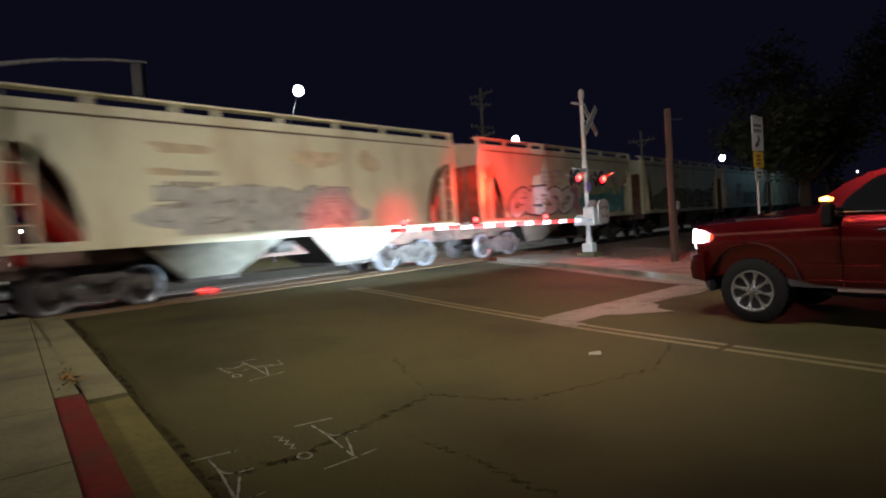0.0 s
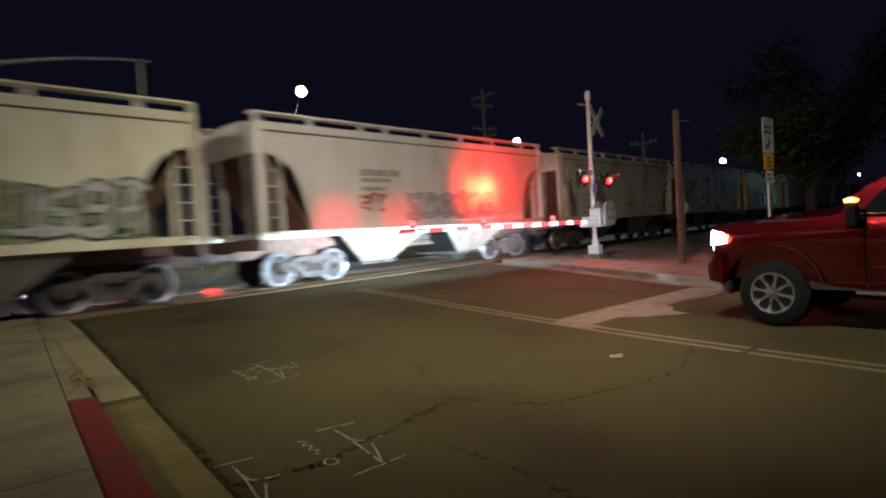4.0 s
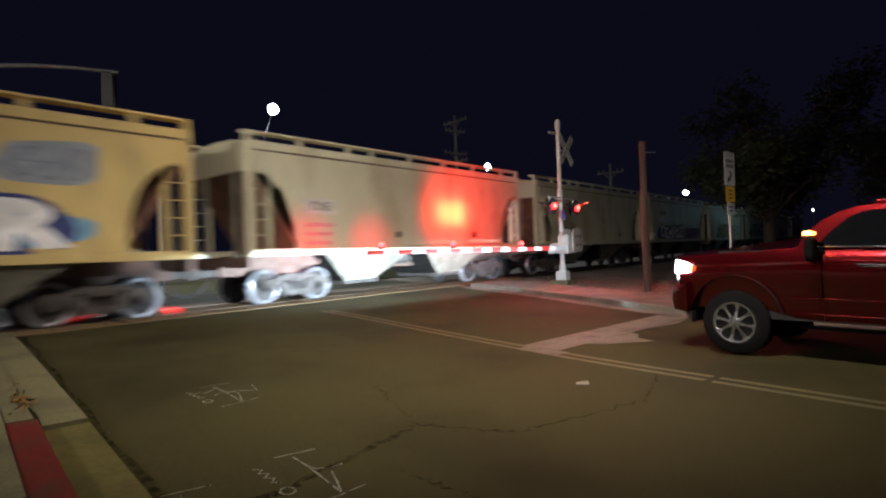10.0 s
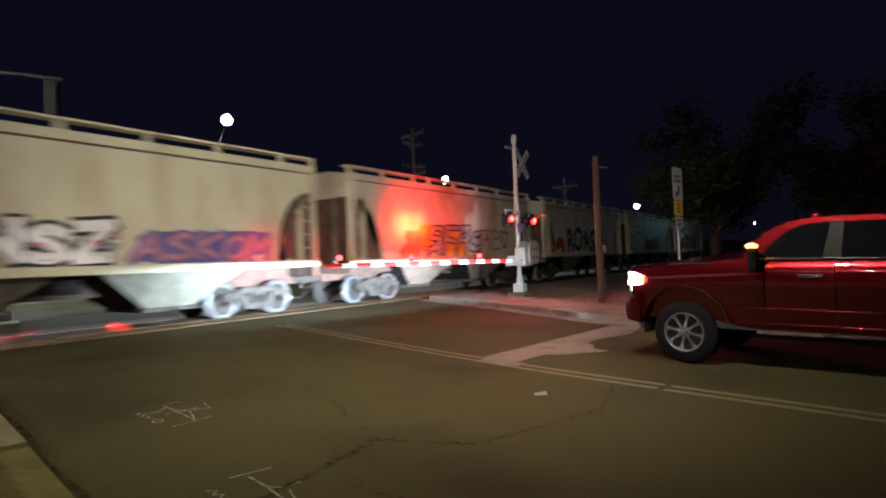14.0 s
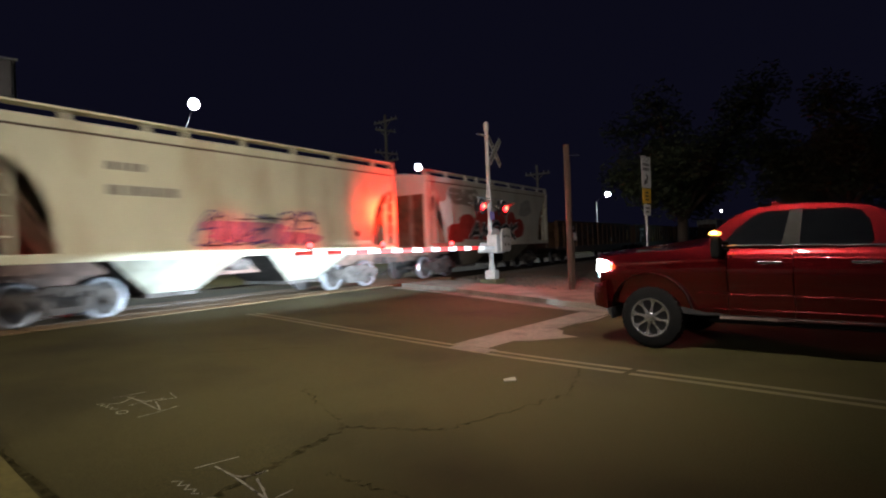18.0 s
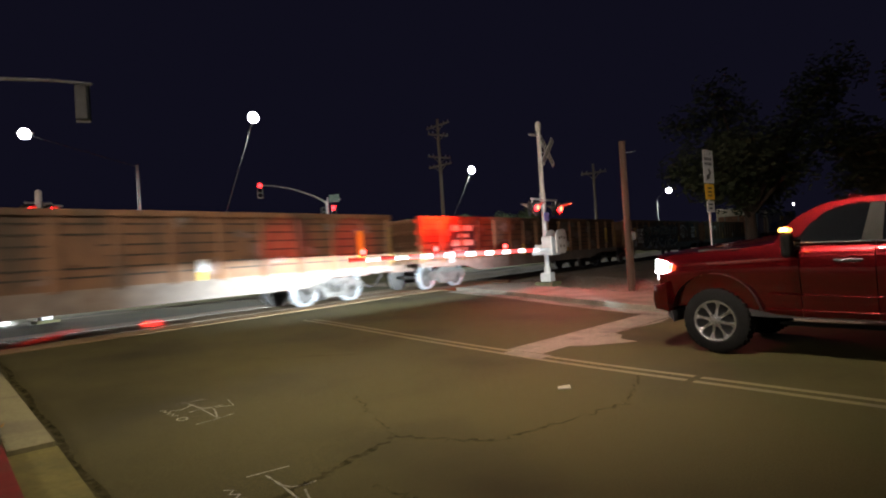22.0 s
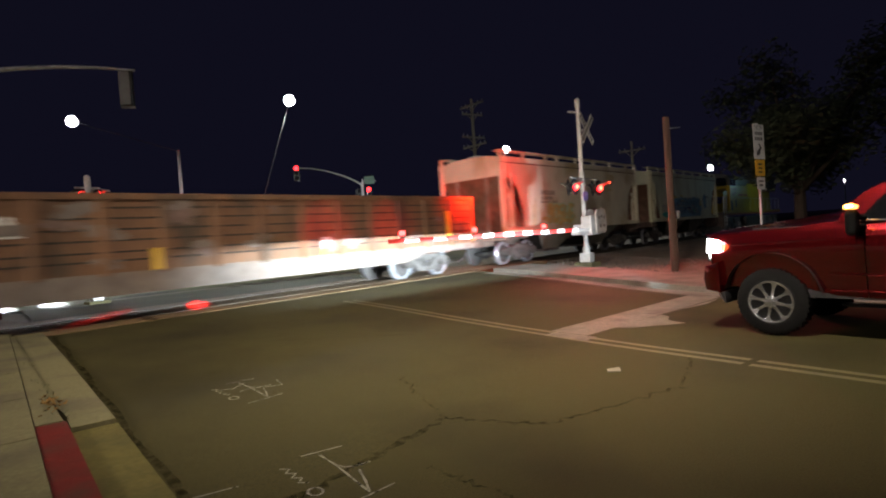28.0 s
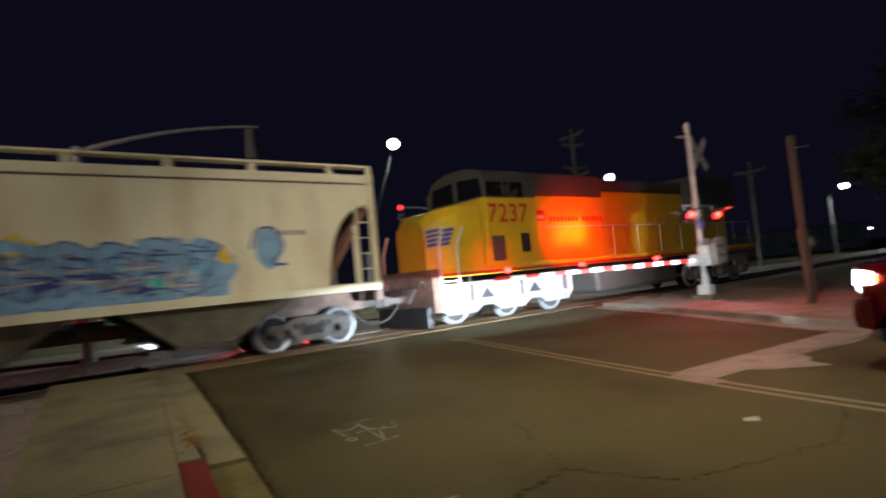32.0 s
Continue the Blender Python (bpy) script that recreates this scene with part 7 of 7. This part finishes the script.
        part("side_sheet", bm, RUST, car)
        bm = B()
        box(bm, -GB, GB, min(sgn * (W + 0.07), sgn * (W - 0.08)), max(sgn * (W + 0.07), sgn * (W - 0.08)), 2.56, 2.70, 0.01)
        part("top_chord", bm, RUST, car)
        bm = B()
        slab(bm, [(-GB, sgn * (W + 0.03), 1.05), (GB, sgn * (W + 0.03), 1.05), (GB, sgn * (W + 0.03), 0.85), (GB - 2.6, sgn * (W + 0.03), 0.82), (GB - 3.6, sgn * (W + 0.03), 0.58), (-GB + 3.6, sgn * (W + 0.03), 0.58), (-GB + 2.6, sgn * (W + 0.03), 0.82), (-GB, sgn * (W + 0.03), 0.85)], (0, -sgn * 0.05, 0))
        part("side_sill", bm, PALE_SILL, car)
        for k in range(16):
            x = -GB + 0.12 + (2 * GB - 0.24) * k / 15
            bm = B()
            slab(bm, [(x - 0.11, sgn * W, 1.0), (x - 0.05, sgn * (W + 0.09), 1.0), (x + 0.05, sgn * (W + 0.09), 1.0), (x + 0.11, sgn * W, 1.0)], (0, 0, 1.57))
            part("rib", bm, RUST, car)
        for e in (-1, 1):
            for k in range(4):
                bm = B()
                z = 0.95 + k * 0.42
                rod(bm, (e * (GB - 0.2), sgn * (W + 0.12), z), (e * (GB - 0.62), sgn * (W + 0.12), z), 0.013, seg=6)
                part("rung", bm, RUST, car)
        for x in (-2.0, 2.42):
            bm = B()
            box(bm, x - 0.09, x + 0.09, min(sgn * (W + 0.095), sgn * (W + 0.1)), max(sgn * (W + 0.095), sgn * (W + 0.1)), 1.05, 1.52)
            part("reflector", bm, SIGN_YELLOW, car, "yellow reflective strip")
    for e in (-1, 1):
        bm = B()
        box(bm, min(e * GB, e * (GB - 0.05)), max(e * GB, e * (GB - 0.05)), -1.5, 1.5, 1.0, 2.6)
        part("end_sheet", bm, RUST, car)
        for z in (1.3, 1.7, 2.1, 2.5):
            bm = B()
            box(bm, min(e * GB, e * (GB + 0.1)), max(e * GB, e * (GB + 0.1)), -1.5, 1.5, z - 0.07, z + 0.07, 0.02)
            part("end_rib", bm, RUST, car)
        bogie(car, e * 6.95)
        coupler_part(car, e * GB, e)
    bm = B()
    box(bm, -GB, GB, -1.5, 1.5, 1.02, 1.08)
    part("floor", bm, UNDER, car)
    bm = B()
    box(bm, -GB - 0.1, GB + 0.1, -0.28, 0.28, 0.72, 1.02)
    for x in frange(-7, 7, 1.75):
        box(bm, x - 0.08, x + 0.08, -1.5, 1.5, 0.78, 1.01)
    part("centre_sill", bm, UNDER, car)
    return car


g0 = gondola()
gond = {}
for k, front in enumerate((203.5, 223.05, 242.8, 262.6)):
    car = g0 if k == 0 else copy_thing(g0, Matrix.Identity(4))
    gond[k] = car
    cars.append((car, GB, front, 50 + k))
GRIME = mat("caked_grime", (0.030, 0.022, 0.015), 0.9, vary=0.4, scale=6)
for c in gond.values():
    for z_ in (1.30, 1.48, 1.72, 1.95, 2.18, 2.40):
        bm = B()
        box(bm, -GB + 0.1, GB - 0.1, -1.567, -1.549, z_ - 0.02, z_ + 0.02)
        part("side_seam", bm, GRIME, c)
    for x_ in (-7.25, 7.6) if c in (gond[2], gond[3]) else (7.6,):
        bm = B()
        box(bm, x_ - 0.11, x_ + 0.11, -1.652, -1.645, 1.34, 2.18)
        part("yellow_strip", bm, SIGN_YELLOW, c, "tall yellow reflective strip")
GY = -1.568
for k, c in gond.items():
    if k == 3:
        stencil(c, -5.7, 2.3, ((1.3, 0.25), (1.3, 0.2)), G_WHITE, GY)
    for x_ in (-7.37, 0.2 if k == 2 else 2.42):
        bm = B()
        box(bm, x_ - 0.12, x_ + 0.12, -1.70, -1.69, 0.96 if x_ < 0 else 1.25, 1.38 if x_ < 0 else 1.54)
        part("placard", bm, SIGN_WHITE, c)
for c in (gond[0], gond[1]):
    bm = B()
    box(bm, -7.25, -5.70, -1.606, -1.57, 1.32, 2.40)
    panel = part("panel", bm, G_BLACK, c, "black panel with white slanting lettering")
    for x_, z_, w_ in [(-7.19 + 0.17 * k, 2.14, 0.14) for k in range(8)] + [(-6.8 + 0.17 * k, 1.88, 0.13) for k in range(4)] + [(-7.2 + 0.17 * k, 1.57, 0.14) for k in range(8)] + [(-7.1 + 0.17 * k, 1.36, 0.11) for k in range(5)]:
        bm = B()
        h_ = 0.22 if w_ > 0.13 else 0.14
        slab(bm, [(x_, -1.61, z_), (x_ + w_, -1.61, z_), (x_ + w_ + 0.05, -1.61, z_ + h_), (x_ + 0.05, -1.61, z_ + h_)], (0, 0.003, 0))
        part("letter_bar", bm, G_WHITE, panel)
gond[2]["label"] = "rusty gondola freight car with white and grey graffiti"
GZ = GY - 0.09
DULL_WHITE = spray("dull_white_graffiti_paint", (0.25, 0.25, 0.22))
for k, (x_, w_, n_) in enumerate(((-3.6, 4.2, 5), (-0.65, 1.75, 2), (1.15, 1.6, 2))):
    scrawl(gond[2], x_, 1.60, w_, 1.25, G_BLACK, DULL_WHITE, n_, 310 + k, 2, GZ, thick=0.24, edge=0.035, lean=0.12)
    scrawl(gond[2], x_ + 0.2, 1.95, w_, 0.5, DULL_WHITE, None, n_, 340 + k, 5, GZ, thick=0.06, lean=0.3)
    for j in range(4):
        patch(gond[2], x_ + w_ * (j - 1.5) / 4, 0.98 + 0.12 * (j % 2), w_ / 3.4, 0.42, (G_GREY, G_FAINT, BUFFED)[(j + k) % 3], 320 + 7 * k + j, 1 + 0.2 * j, 0.5, GZ)
rnd = random.Random(77)
for w_, h_, ph_ in ((0.80, 0.50, 0.3), (0.55, 0.36, 1.4), (0.26, 0.20, 2.6)):
    stroke(gond[2], [(3.65 + w_ * math.cos(ph_ + 0.62 * j) + rnd.gauss(0, 0.03), 1.86 + h_ * math.sin(ph_ + 0.62 * j)) for j in range(9)], 0.07, G_WHITE, 3, GZ)
stroke(gond[2], [(4.62, 2.10), (4.92, 1.95), (4.95, 1.60), (4.70, 1.38)], 0.12, G_FAINT, 3, GZ)
for j in range(7):
    z_ = 1.34 + 0.14 * j
    stroke(gond[2], [(5.92 + rnd.uniform(0, 0.3), z_), (6.4, z_ + rnd.gauss(0, 0.04)), (6.9, z_ + rnd.gauss(0, 0.04)), (7.3 - rnd.uniform(0, 0.25), z_ + 0.04)], 0.085, G_WHITE, 3 + 0.2 * j, GZ)
stencil(gond[2], -6.85, 2.1, ((1.1, 0.2), (1.1, 0.2), (1.0, 0.2), (1.1, 0.18)), G_WHITE, GZ)
stencil(gond[2], -7.95, 2.2, ((0.25, 0.12),) * 5, G_FAINT, GZ)
gond[3]["label"] = "rusty gondola freight car with a few white tags"
mottle(gond[2], 0.0, 1.9, 15.0, 1.0, (RUST, RUST, GRIME, G_DGREEN, RUST), 60, 600, 6.5, 0.20, GZ)
for k in (0, 1, 3):
    mottle(gond[k], 0.0, 1.85, 16.5, 1.3, (RUST, UNDER, PALE_SILL, UNDER), 26, 640 + 40 * k, 1, 0.4, GY)
for c in gond.values():
    for e_ in (-1, 1):
        bm = B()
        box(bm, e_ * (GB - 0.12) - 0.05, e_ * (GB - 0.12) + 0.05, -1.648, -1.641, 1.1, 2.3)
        part("corner_stripe", bm, DULL_YELLOW, c, "faded yellow corner stripe")
gond[0]["label"] = "rusty brown gondola freight car with white stencils"

# ---------------------------------------------------------------- the locomotive
LB = 10.9


def locomotive():
    car = thing("locomotive", Vector((0, 0, 0)), "yellow and grey diesel locomotive with red numbers", "locomotive")
    x0 = -LB
    bm = B()
    box(bm, x0 + 0.9, LB - 0.6, -1.5, 1.5, 1.42, 1.66, 0.02)
    part("deck", bm, LOCO_YELLOW, car)
    for sgn in (-1, 1):
        bm = B()
        box(bm, x0 + 0.9, LB - 0.6, min(sgn * 1.504, sgn * 1.512), max(sgn * 1.504, sgn * 1.512), 1.45, 1.52)
        part("sill_stripe", bm, LOCO_RED, car, "red stripe along the sill")
    # pilot, steps and plow
    bm = B()
    box(bm, x0 + 0.62, x0 + 0.9, -1.5, 1.5, 0.55, 1.66, 0.03)
    part("pilot", bm, UNDER, car, "grimy brown pilot plate")
    bm = B()
    box(bm, x0 + 0.45, x0 + 0.6, -1.35, 1.35, 0.18, 0.72, 0.04)
    part("plow", bm, BLACK, car)
    for sgn in (-1, 1):
        for k in range(4):
            bm = B()
            box(bm, x0 + 0.95, x0 + 1.55, min(sgn * 1.2, sgn * 1.52), max(sgn * 1.2, sgn * 1.52), 0.42 + k * 0.29, 0.46 + k * 0.29)
            part("step", bm, ARM_WHITE, car, "white-edged step")
        for x in (x0 + 0.92, x0 + 1.58):
            bm = B()
            pipe(bm, [Vector((x, sgn * 1.52, 0.6)), Vector((x, sgn * 1.52, 2.2)), Vector((x + (0.35 if x > x0 + 1 else 0.2), sgn * 1.48, 2.75))], 0.036, 8)
            part("grab_rail", bm, SIGN_WHITE, car, "white grab rail")
    coupler_part(car, x0 + 0.6, -1)
    coupler_part(car, LB - 0.6, 1)
    # nose with chamfered corners
    bm = B()
    ring = lambda x, w, z, ch: [Vector((x, -w, 1.66)), Vector((x, w, 1.66)), Vector((x, w, z - ch)), Vector((x, w - ch, z)), Vector((x, -w + ch, z)), Vector((x, -w, z - ch))]
    hull(bm, [ring(x0 + 1.0, 0.75, 3.0, 0.25), ring(x0 + 1.35, 1.05, 3.22, 0.22), ring(x0 + 1.9, 1.28, 3.32, 0.2), ring(x0 + 2.75, 1.36, 3.36, 0.18)])
    part("nose", bm, LOCO_YELLOW, car)
    for sgn in (-1, 1):
        bm = B()
        rod(bm, (x0 + 0.66, sgn * 0.95, 1.3), (x0 + 0.6, sgn * 0.95, 1.3), 0.11, seg=16)
        part("ditch_light", bm, CHROME, car)
    # cab
    bm = B()
    prof = [(-1.5, 1.66), (-1.5, 3.95), (-1.25, 4.30), (-0.6, 4.48), (0.6, 4.48), (1.25, 4.30), (1.5, 3.95), (1.5, 1.66)]
    hull(bm, [[Vector((x0 + 2.76 + (0.32 if z > 3.4 else 0.0) + 0.12 * max(z - 3.9, 0), y, z)) for y, z in prof], [Vector((x0 + 5.2, y, z)) for y, z in prof]])
    part("cab", bm, LOCO_YELLOW, car)
    bm = B()
    prof_u = [(-1.506, 3.54), (-1.506, 3.955), (-1.255, 4.31), (1.255, 4.31), (1.506, 3.955), (1.506, 3.54)]
    hull(bm, [[Vector((x0 + xx, y, z)) for y, z in prof_u] for xx in (3.068, 5.206)])
    part("cab_upper", bm, LOCO_GREY, car, "dark grey window band of the cab")
    bm = B()
    brow = [(-1.505, 3.56), (-1.505, 3.955), (-1.255, 4.31), (-0.6, 4.49), (0.6, 4.49), (1.255, 4.31), (1.505, 3.955), (1.505, 3.56)]
    hull(bm, [[Vector((x0 + xx, y, z)) for y, z in brow] for xx in (3.0, 3.16)])
    part("cab_brow", bm, LOCO_GREY, car, "dark grey front over the windscreens")
    bm = B()
    prof2 = [(y * 1.012, z + 0.02) for y, z in prof[1:-1]]
    rows = [[bm.verts.new((x, y, z)) for y, z in prof2] for x in (x0 + 2.95, x0 + 5.25)]
    for k in range(len(prof2) - 1):
        bm.faces.new((rows[0][k], rows[0][k + 1], rows[1][k + 1], rows[1][k]))
    part("cab_roof", bm, LOCO_GREY, car, "grey cab roof")
    for sgn in (-1, 1):
        for x, w in ((x0 + 3.35, 0.42), (x0 + 4.2, 0.50)):
            bm = B()
            box(bm, x - w, x + w - 0.06, min(sgn * 1.507, sgn * 1.517), max(sgn * 1.507, sgn * 1.517), 3.52, 4.02, 0.01)
            wf = part("window", bm, LOCO_GREY, car)
            bm = B()
            box(bm, x - w + 0.05, x + w - 0.11, min(sgn * 1.518, sgn * 1.524), max(sgn * 1.518, sgn * 1.524), 3.56, 3.98)
            part("pane", bm, TINT, wf)
        bm = B()
        slab(bm, [(x0 + 2.998, sgn * 0.12, 3.6), (x0 + 2.998, sgn * 1.3, 3.6), (x0 + 2.998, sgn * 1.2, 4.12), (x0 + 2.998, sgn * 0.12, 4.2)], (-0.02, 0, 0))
        part("windscreen", bm, TINT, car)
        bm = B()
        box(bm, x0 + 3.05, x0 + 3.6, min(sgn * 1.502, sgn * 1.51), max(sgn * 1.502, sgn * 1.51), 1.75, 2.45)
        part("vent", bm, LOCO_GREY, car)
        bm = B()
        box(bm, x0 + 4.35, x0 + 4.75, min(sgn * 1.502, sgn * 1.512), max(sgn * 1.502, sgn * 1.512), 1.95, 2.5)
        part("battery_box_door", bm, BLACK, car)
    me = letters("7237", 0.84, 0.012, 0, 0, 1.1)
    me.materials.append(LOCO_RED)
    share("number", me, car, pose(x0 + 3.87, -1.508, 3.06))["label"] = "red road number"
    # emblem shapes
    bm = B()
    slab(bm, [(x0 + 5.3, -1.372, 2.86), (x0 + 5.75, -1.372, 2.86), (x0 + 5.75, -1.372, 3.13), (x0 + 5.7, -1.372, 3.18), (x0 + 5.35, -1.372, 3.18), (x0 + 5.3, -1.372, 3.13)], (0, 0.01, 0))
    em = part("emblem", bm, LOCO_RED, car, "red and white shield emblem")
    bm = B()
    box(bm, x0 + 5.35, x0 + 5.7, -1.376, -1.373, 2.92, 3.03)
    part("emblem_field", bm, SIGN_WHITE, em)
    bm = B()
    for k in range(15):
        if k not in (8,):
            box(bm, x0 + 5.95 + k * 0.2, x0 + 6.09 + k * 0.2, -1.376, -1.372, 2.83, 2.98)
    part("lettering", bm, LOCO_RED, car, "red lettering bars")
    for k in range(4):
        bm = B()
        z = 2.25 + k * 0.12
        for (xa, ya), (xb, yb) in (((1.03, -0.79), (1.36, -1.065)), ((1.36, -1.065), (1.62 + 0.05 * k, -1.175 - 0.02 * k))):
            slab(bm, [(x0 + xa, ya, z), (x0 + xb, yb, z + 0.05), (x0 + xb, yb, z + 0.14), (x0 + xa, ya, z + 0.09)], (0, -0.012, 0))
        part("wing_emblem", bm, LOCO_BLUE, car)
    # equipment cabinet and long hood
    bm = B()
    box(bm, x0 + 5.2, x0 + 9.2, -1.36, 1.36, 1.66, 3.62, 0.03)
    part("equipment_cabinet", bm, LOCO_YELLOW, car)
    bm = B()
    box(bm, x0 + 5.2, x0 + 9.2, -1.3, 1.3, 3.62, 4.35, 0.08)
    part("blower_housing", bm, LOCO_GREY, car)
    bm = B()
    box(bm, x0 + 9.2, LB - 2.2, -0.95, 0.95, 1.66, 3.9, 0.05)
    part("long_hood", bm, LOCO_YELLOW, car)
    bm = B()
    box(bm, x0 + 9.2, LB - 2.0, -0.98, 0.98, 3.9, 4.35, 0.1)
    part("hood_roof", bm, LOCO_GREY, car)
    bm = B()
    box(bm, LB - 6.2, LB - 2.1, -1.5, 1.5, 3.3, 4.55, 0.08)
    part("radiator", bm, LOCO_GREY, car)
    for k in range(14):
        bm = B()
        x = x0 + 9.5 + k * 0.75
        if x < LB - 2.9:
            box(bm, x, x + 0.68, -0.965, -0.953, 1.9, 3.1, 0.004)
            part("hood_door", bm, LOCO_YELLOW, car)
    for sgn in (-1, 1):
        bm = B()
        pipe(bm, [Vector((x0 + 5.4, sgn * 1.47, 2.65)), Vector((LB - 1.0, sgn * 1.47, 2.65))], 0.02, 8)
        for x in frange(x0 + 9.4, LB - 1.0, 1.6):
            rod(bm, (x, sgn * 1.47, 1.6), (x, sgn * 1.47, 2.65), 0.018, seg=7)
        part("handrail", bm, SIGN_WHITE, car, "white handrail")
    bm = B()
    box(bm, -2.6, 3.0, -1.35, 1.35, 0.35, 1.3, 0.15)
    part("fuel_tank", bm, LOCO_GREY, car)
    for e in (-1, 1):
        bo = new("truck", None)
        bo.parent = car
        bo.matrix_basis = Matrix.Translation((e * 6.95, 0, 0))
        for sgn in (-1, 1):
            bm = B()
            y = sgn * 1.12
            slab(bm, [(-3.05, y, 0.62), (-3.05, y, 1.22), (3.05, y, 1.22), (3.05, y, 0.62), (2.75, y, 0.30), (1.6, y, 0.30), (1.3, y, 0.48), (0.85, y, 0.48), (0.55, y, 0.28), (-0.55, y, 0.28), (-0.85, y, 0.48), (-1.3, y, 0.48), (-1.6, y, 0.30), (-2.75, y, 0.30)], (0, sgn * 0.12, 0))
            fr = part("side_frame", bm, LOCO_SILVER, bo)
            for x in (-2.15, 0, 2.15):
                bm = B()
                lathe(bm, [(0.0, 0.25), (0.06, 0.25), (0.08, 0.22), (0.08, 0.17), (0.05, 0.16), (0.05, 0.12), (0.12, 0.11), (0.13, 0.001)], (x, y + sgn * 0.121, 0.56), (x, y + sgn * 1.121, 0.56), 18)
                part("axle_box", bm, LOCO_SILVER, fr)
                bm = B()
                rod(bm, (x + 0.42, y + sgn * 0.17, 0.66), (x + 0.42, y + sgn * 0.17, 1.16), 0.06, seg=10)
                part("damper", bm, STEEL, fr)
                bm = B()
                box(bm, x - 0.72, x - 0.42, min(y + sgn * 0.121, y + sgn * 0.2), max(y + sgn * 0.121, y + sgn * 0.2), 0.72, 0.95, 0.02)
                part("brake_cylinder", bm, LOCO_SILVER, fr)
            for x in (-1.08, 1.08):
                bm = B()
                slab(bm, [(x - 0.3, y + sgn * 0.121, 0.70), (x + 0.3, y + sgn * 0.121, 0.70), (x, y + sgn * 0.121, 1.02)], (0, sgn * 0.01, 0))
                part("frame_window", bm, BLACK, fr)
        for x in (-2.15, 0, 2.15):
            share("wheelset", WHEELSET, bo, Matrix.Translation((x, 0, 0.53)) @ Matrix.Scale(1.16, 4))
    bm = B()
    for k in range(5):
        rod(bm, (x0 + 0.62, -0.6 + k * 0.3, 1.2), (x0 + 0.35, -0.55 + k * 0.3, 0.75), 0.03, seg=7)
    part("air_hose", bm, HOSE, car)
    return car


loco = locomotive()
for ch in loco.children:
    if ch.type == "MESH" and ch.name.split(".")[0] not in ("coupler", "air_hose", "fuel_tank", "step"):
        for o in (ch, *ch.children):
            if o is ch and ch.name.startswith("number"):
                o.location.z = 1.4 + (o.location.z - 1.4) * 1.13
            else:
                o.data.transform(Matrix.Translation((0, 0, 1.4)) @ Matrix.Diagonal((1, 1, 1.13, 1)) @ Matrix.Translation((0, 0, -1.4)))
cars.append((loco, LB, 311.45, 200))


# ---------------------------------------------------------------- motion of the train
def motions():
    """The train rolls past from the far end of the track; its wheels turn while they are in sight."""
    turn = math.degrees(TRACK)
    for car, half, front, k in cars:
        def at(t, front=front, half=half):
            p = sd(front + half - SPEED * t, DC, ZR)
            return pose(p.x, p.y, p.z, 0, 0, turn)
        walk(car, [(t, at(t)) for t in (0, 8, 16, 24, 32)])
        for bo in car.children:
            if bo.name.split(".")[0] != "truck":
                continue
            for ws in bo.children:
                if ws.name.split(".")[0] != "wheelset":
                    continue
                radius = ws.matrix_basis.translation.z
                base = ws.matrix_basis.translation.copy()
                off = front + half + bo.matrix_basis.translation.x + base.x
                t0, t1 = max((off - 34) / SPEED, 0.0), min((off + 2) / SPEED, 32.0)
                if t1 <= t0:
                    continue
                step = 2 / FPS if SPEED / radius * 2 / FPS < 1.5 else 1 / FPS
                n_ = int((t1 - t0) / step)
                rows = [(0.0, 0.0)] if t0 > 0.1 else []
                rows += [(t0 + i * step, -SPEED * i * step / radius) for i in range(n_ + 1)]
                if rows[-1][0] < 31.9:
                    rows.append((32.0, rows[-1][1]))
                walk(ws, [(t, Matrix.Translation(base) @ Matrix.Rotation(a, 4, "Y")) for t, a in rows])


motions()
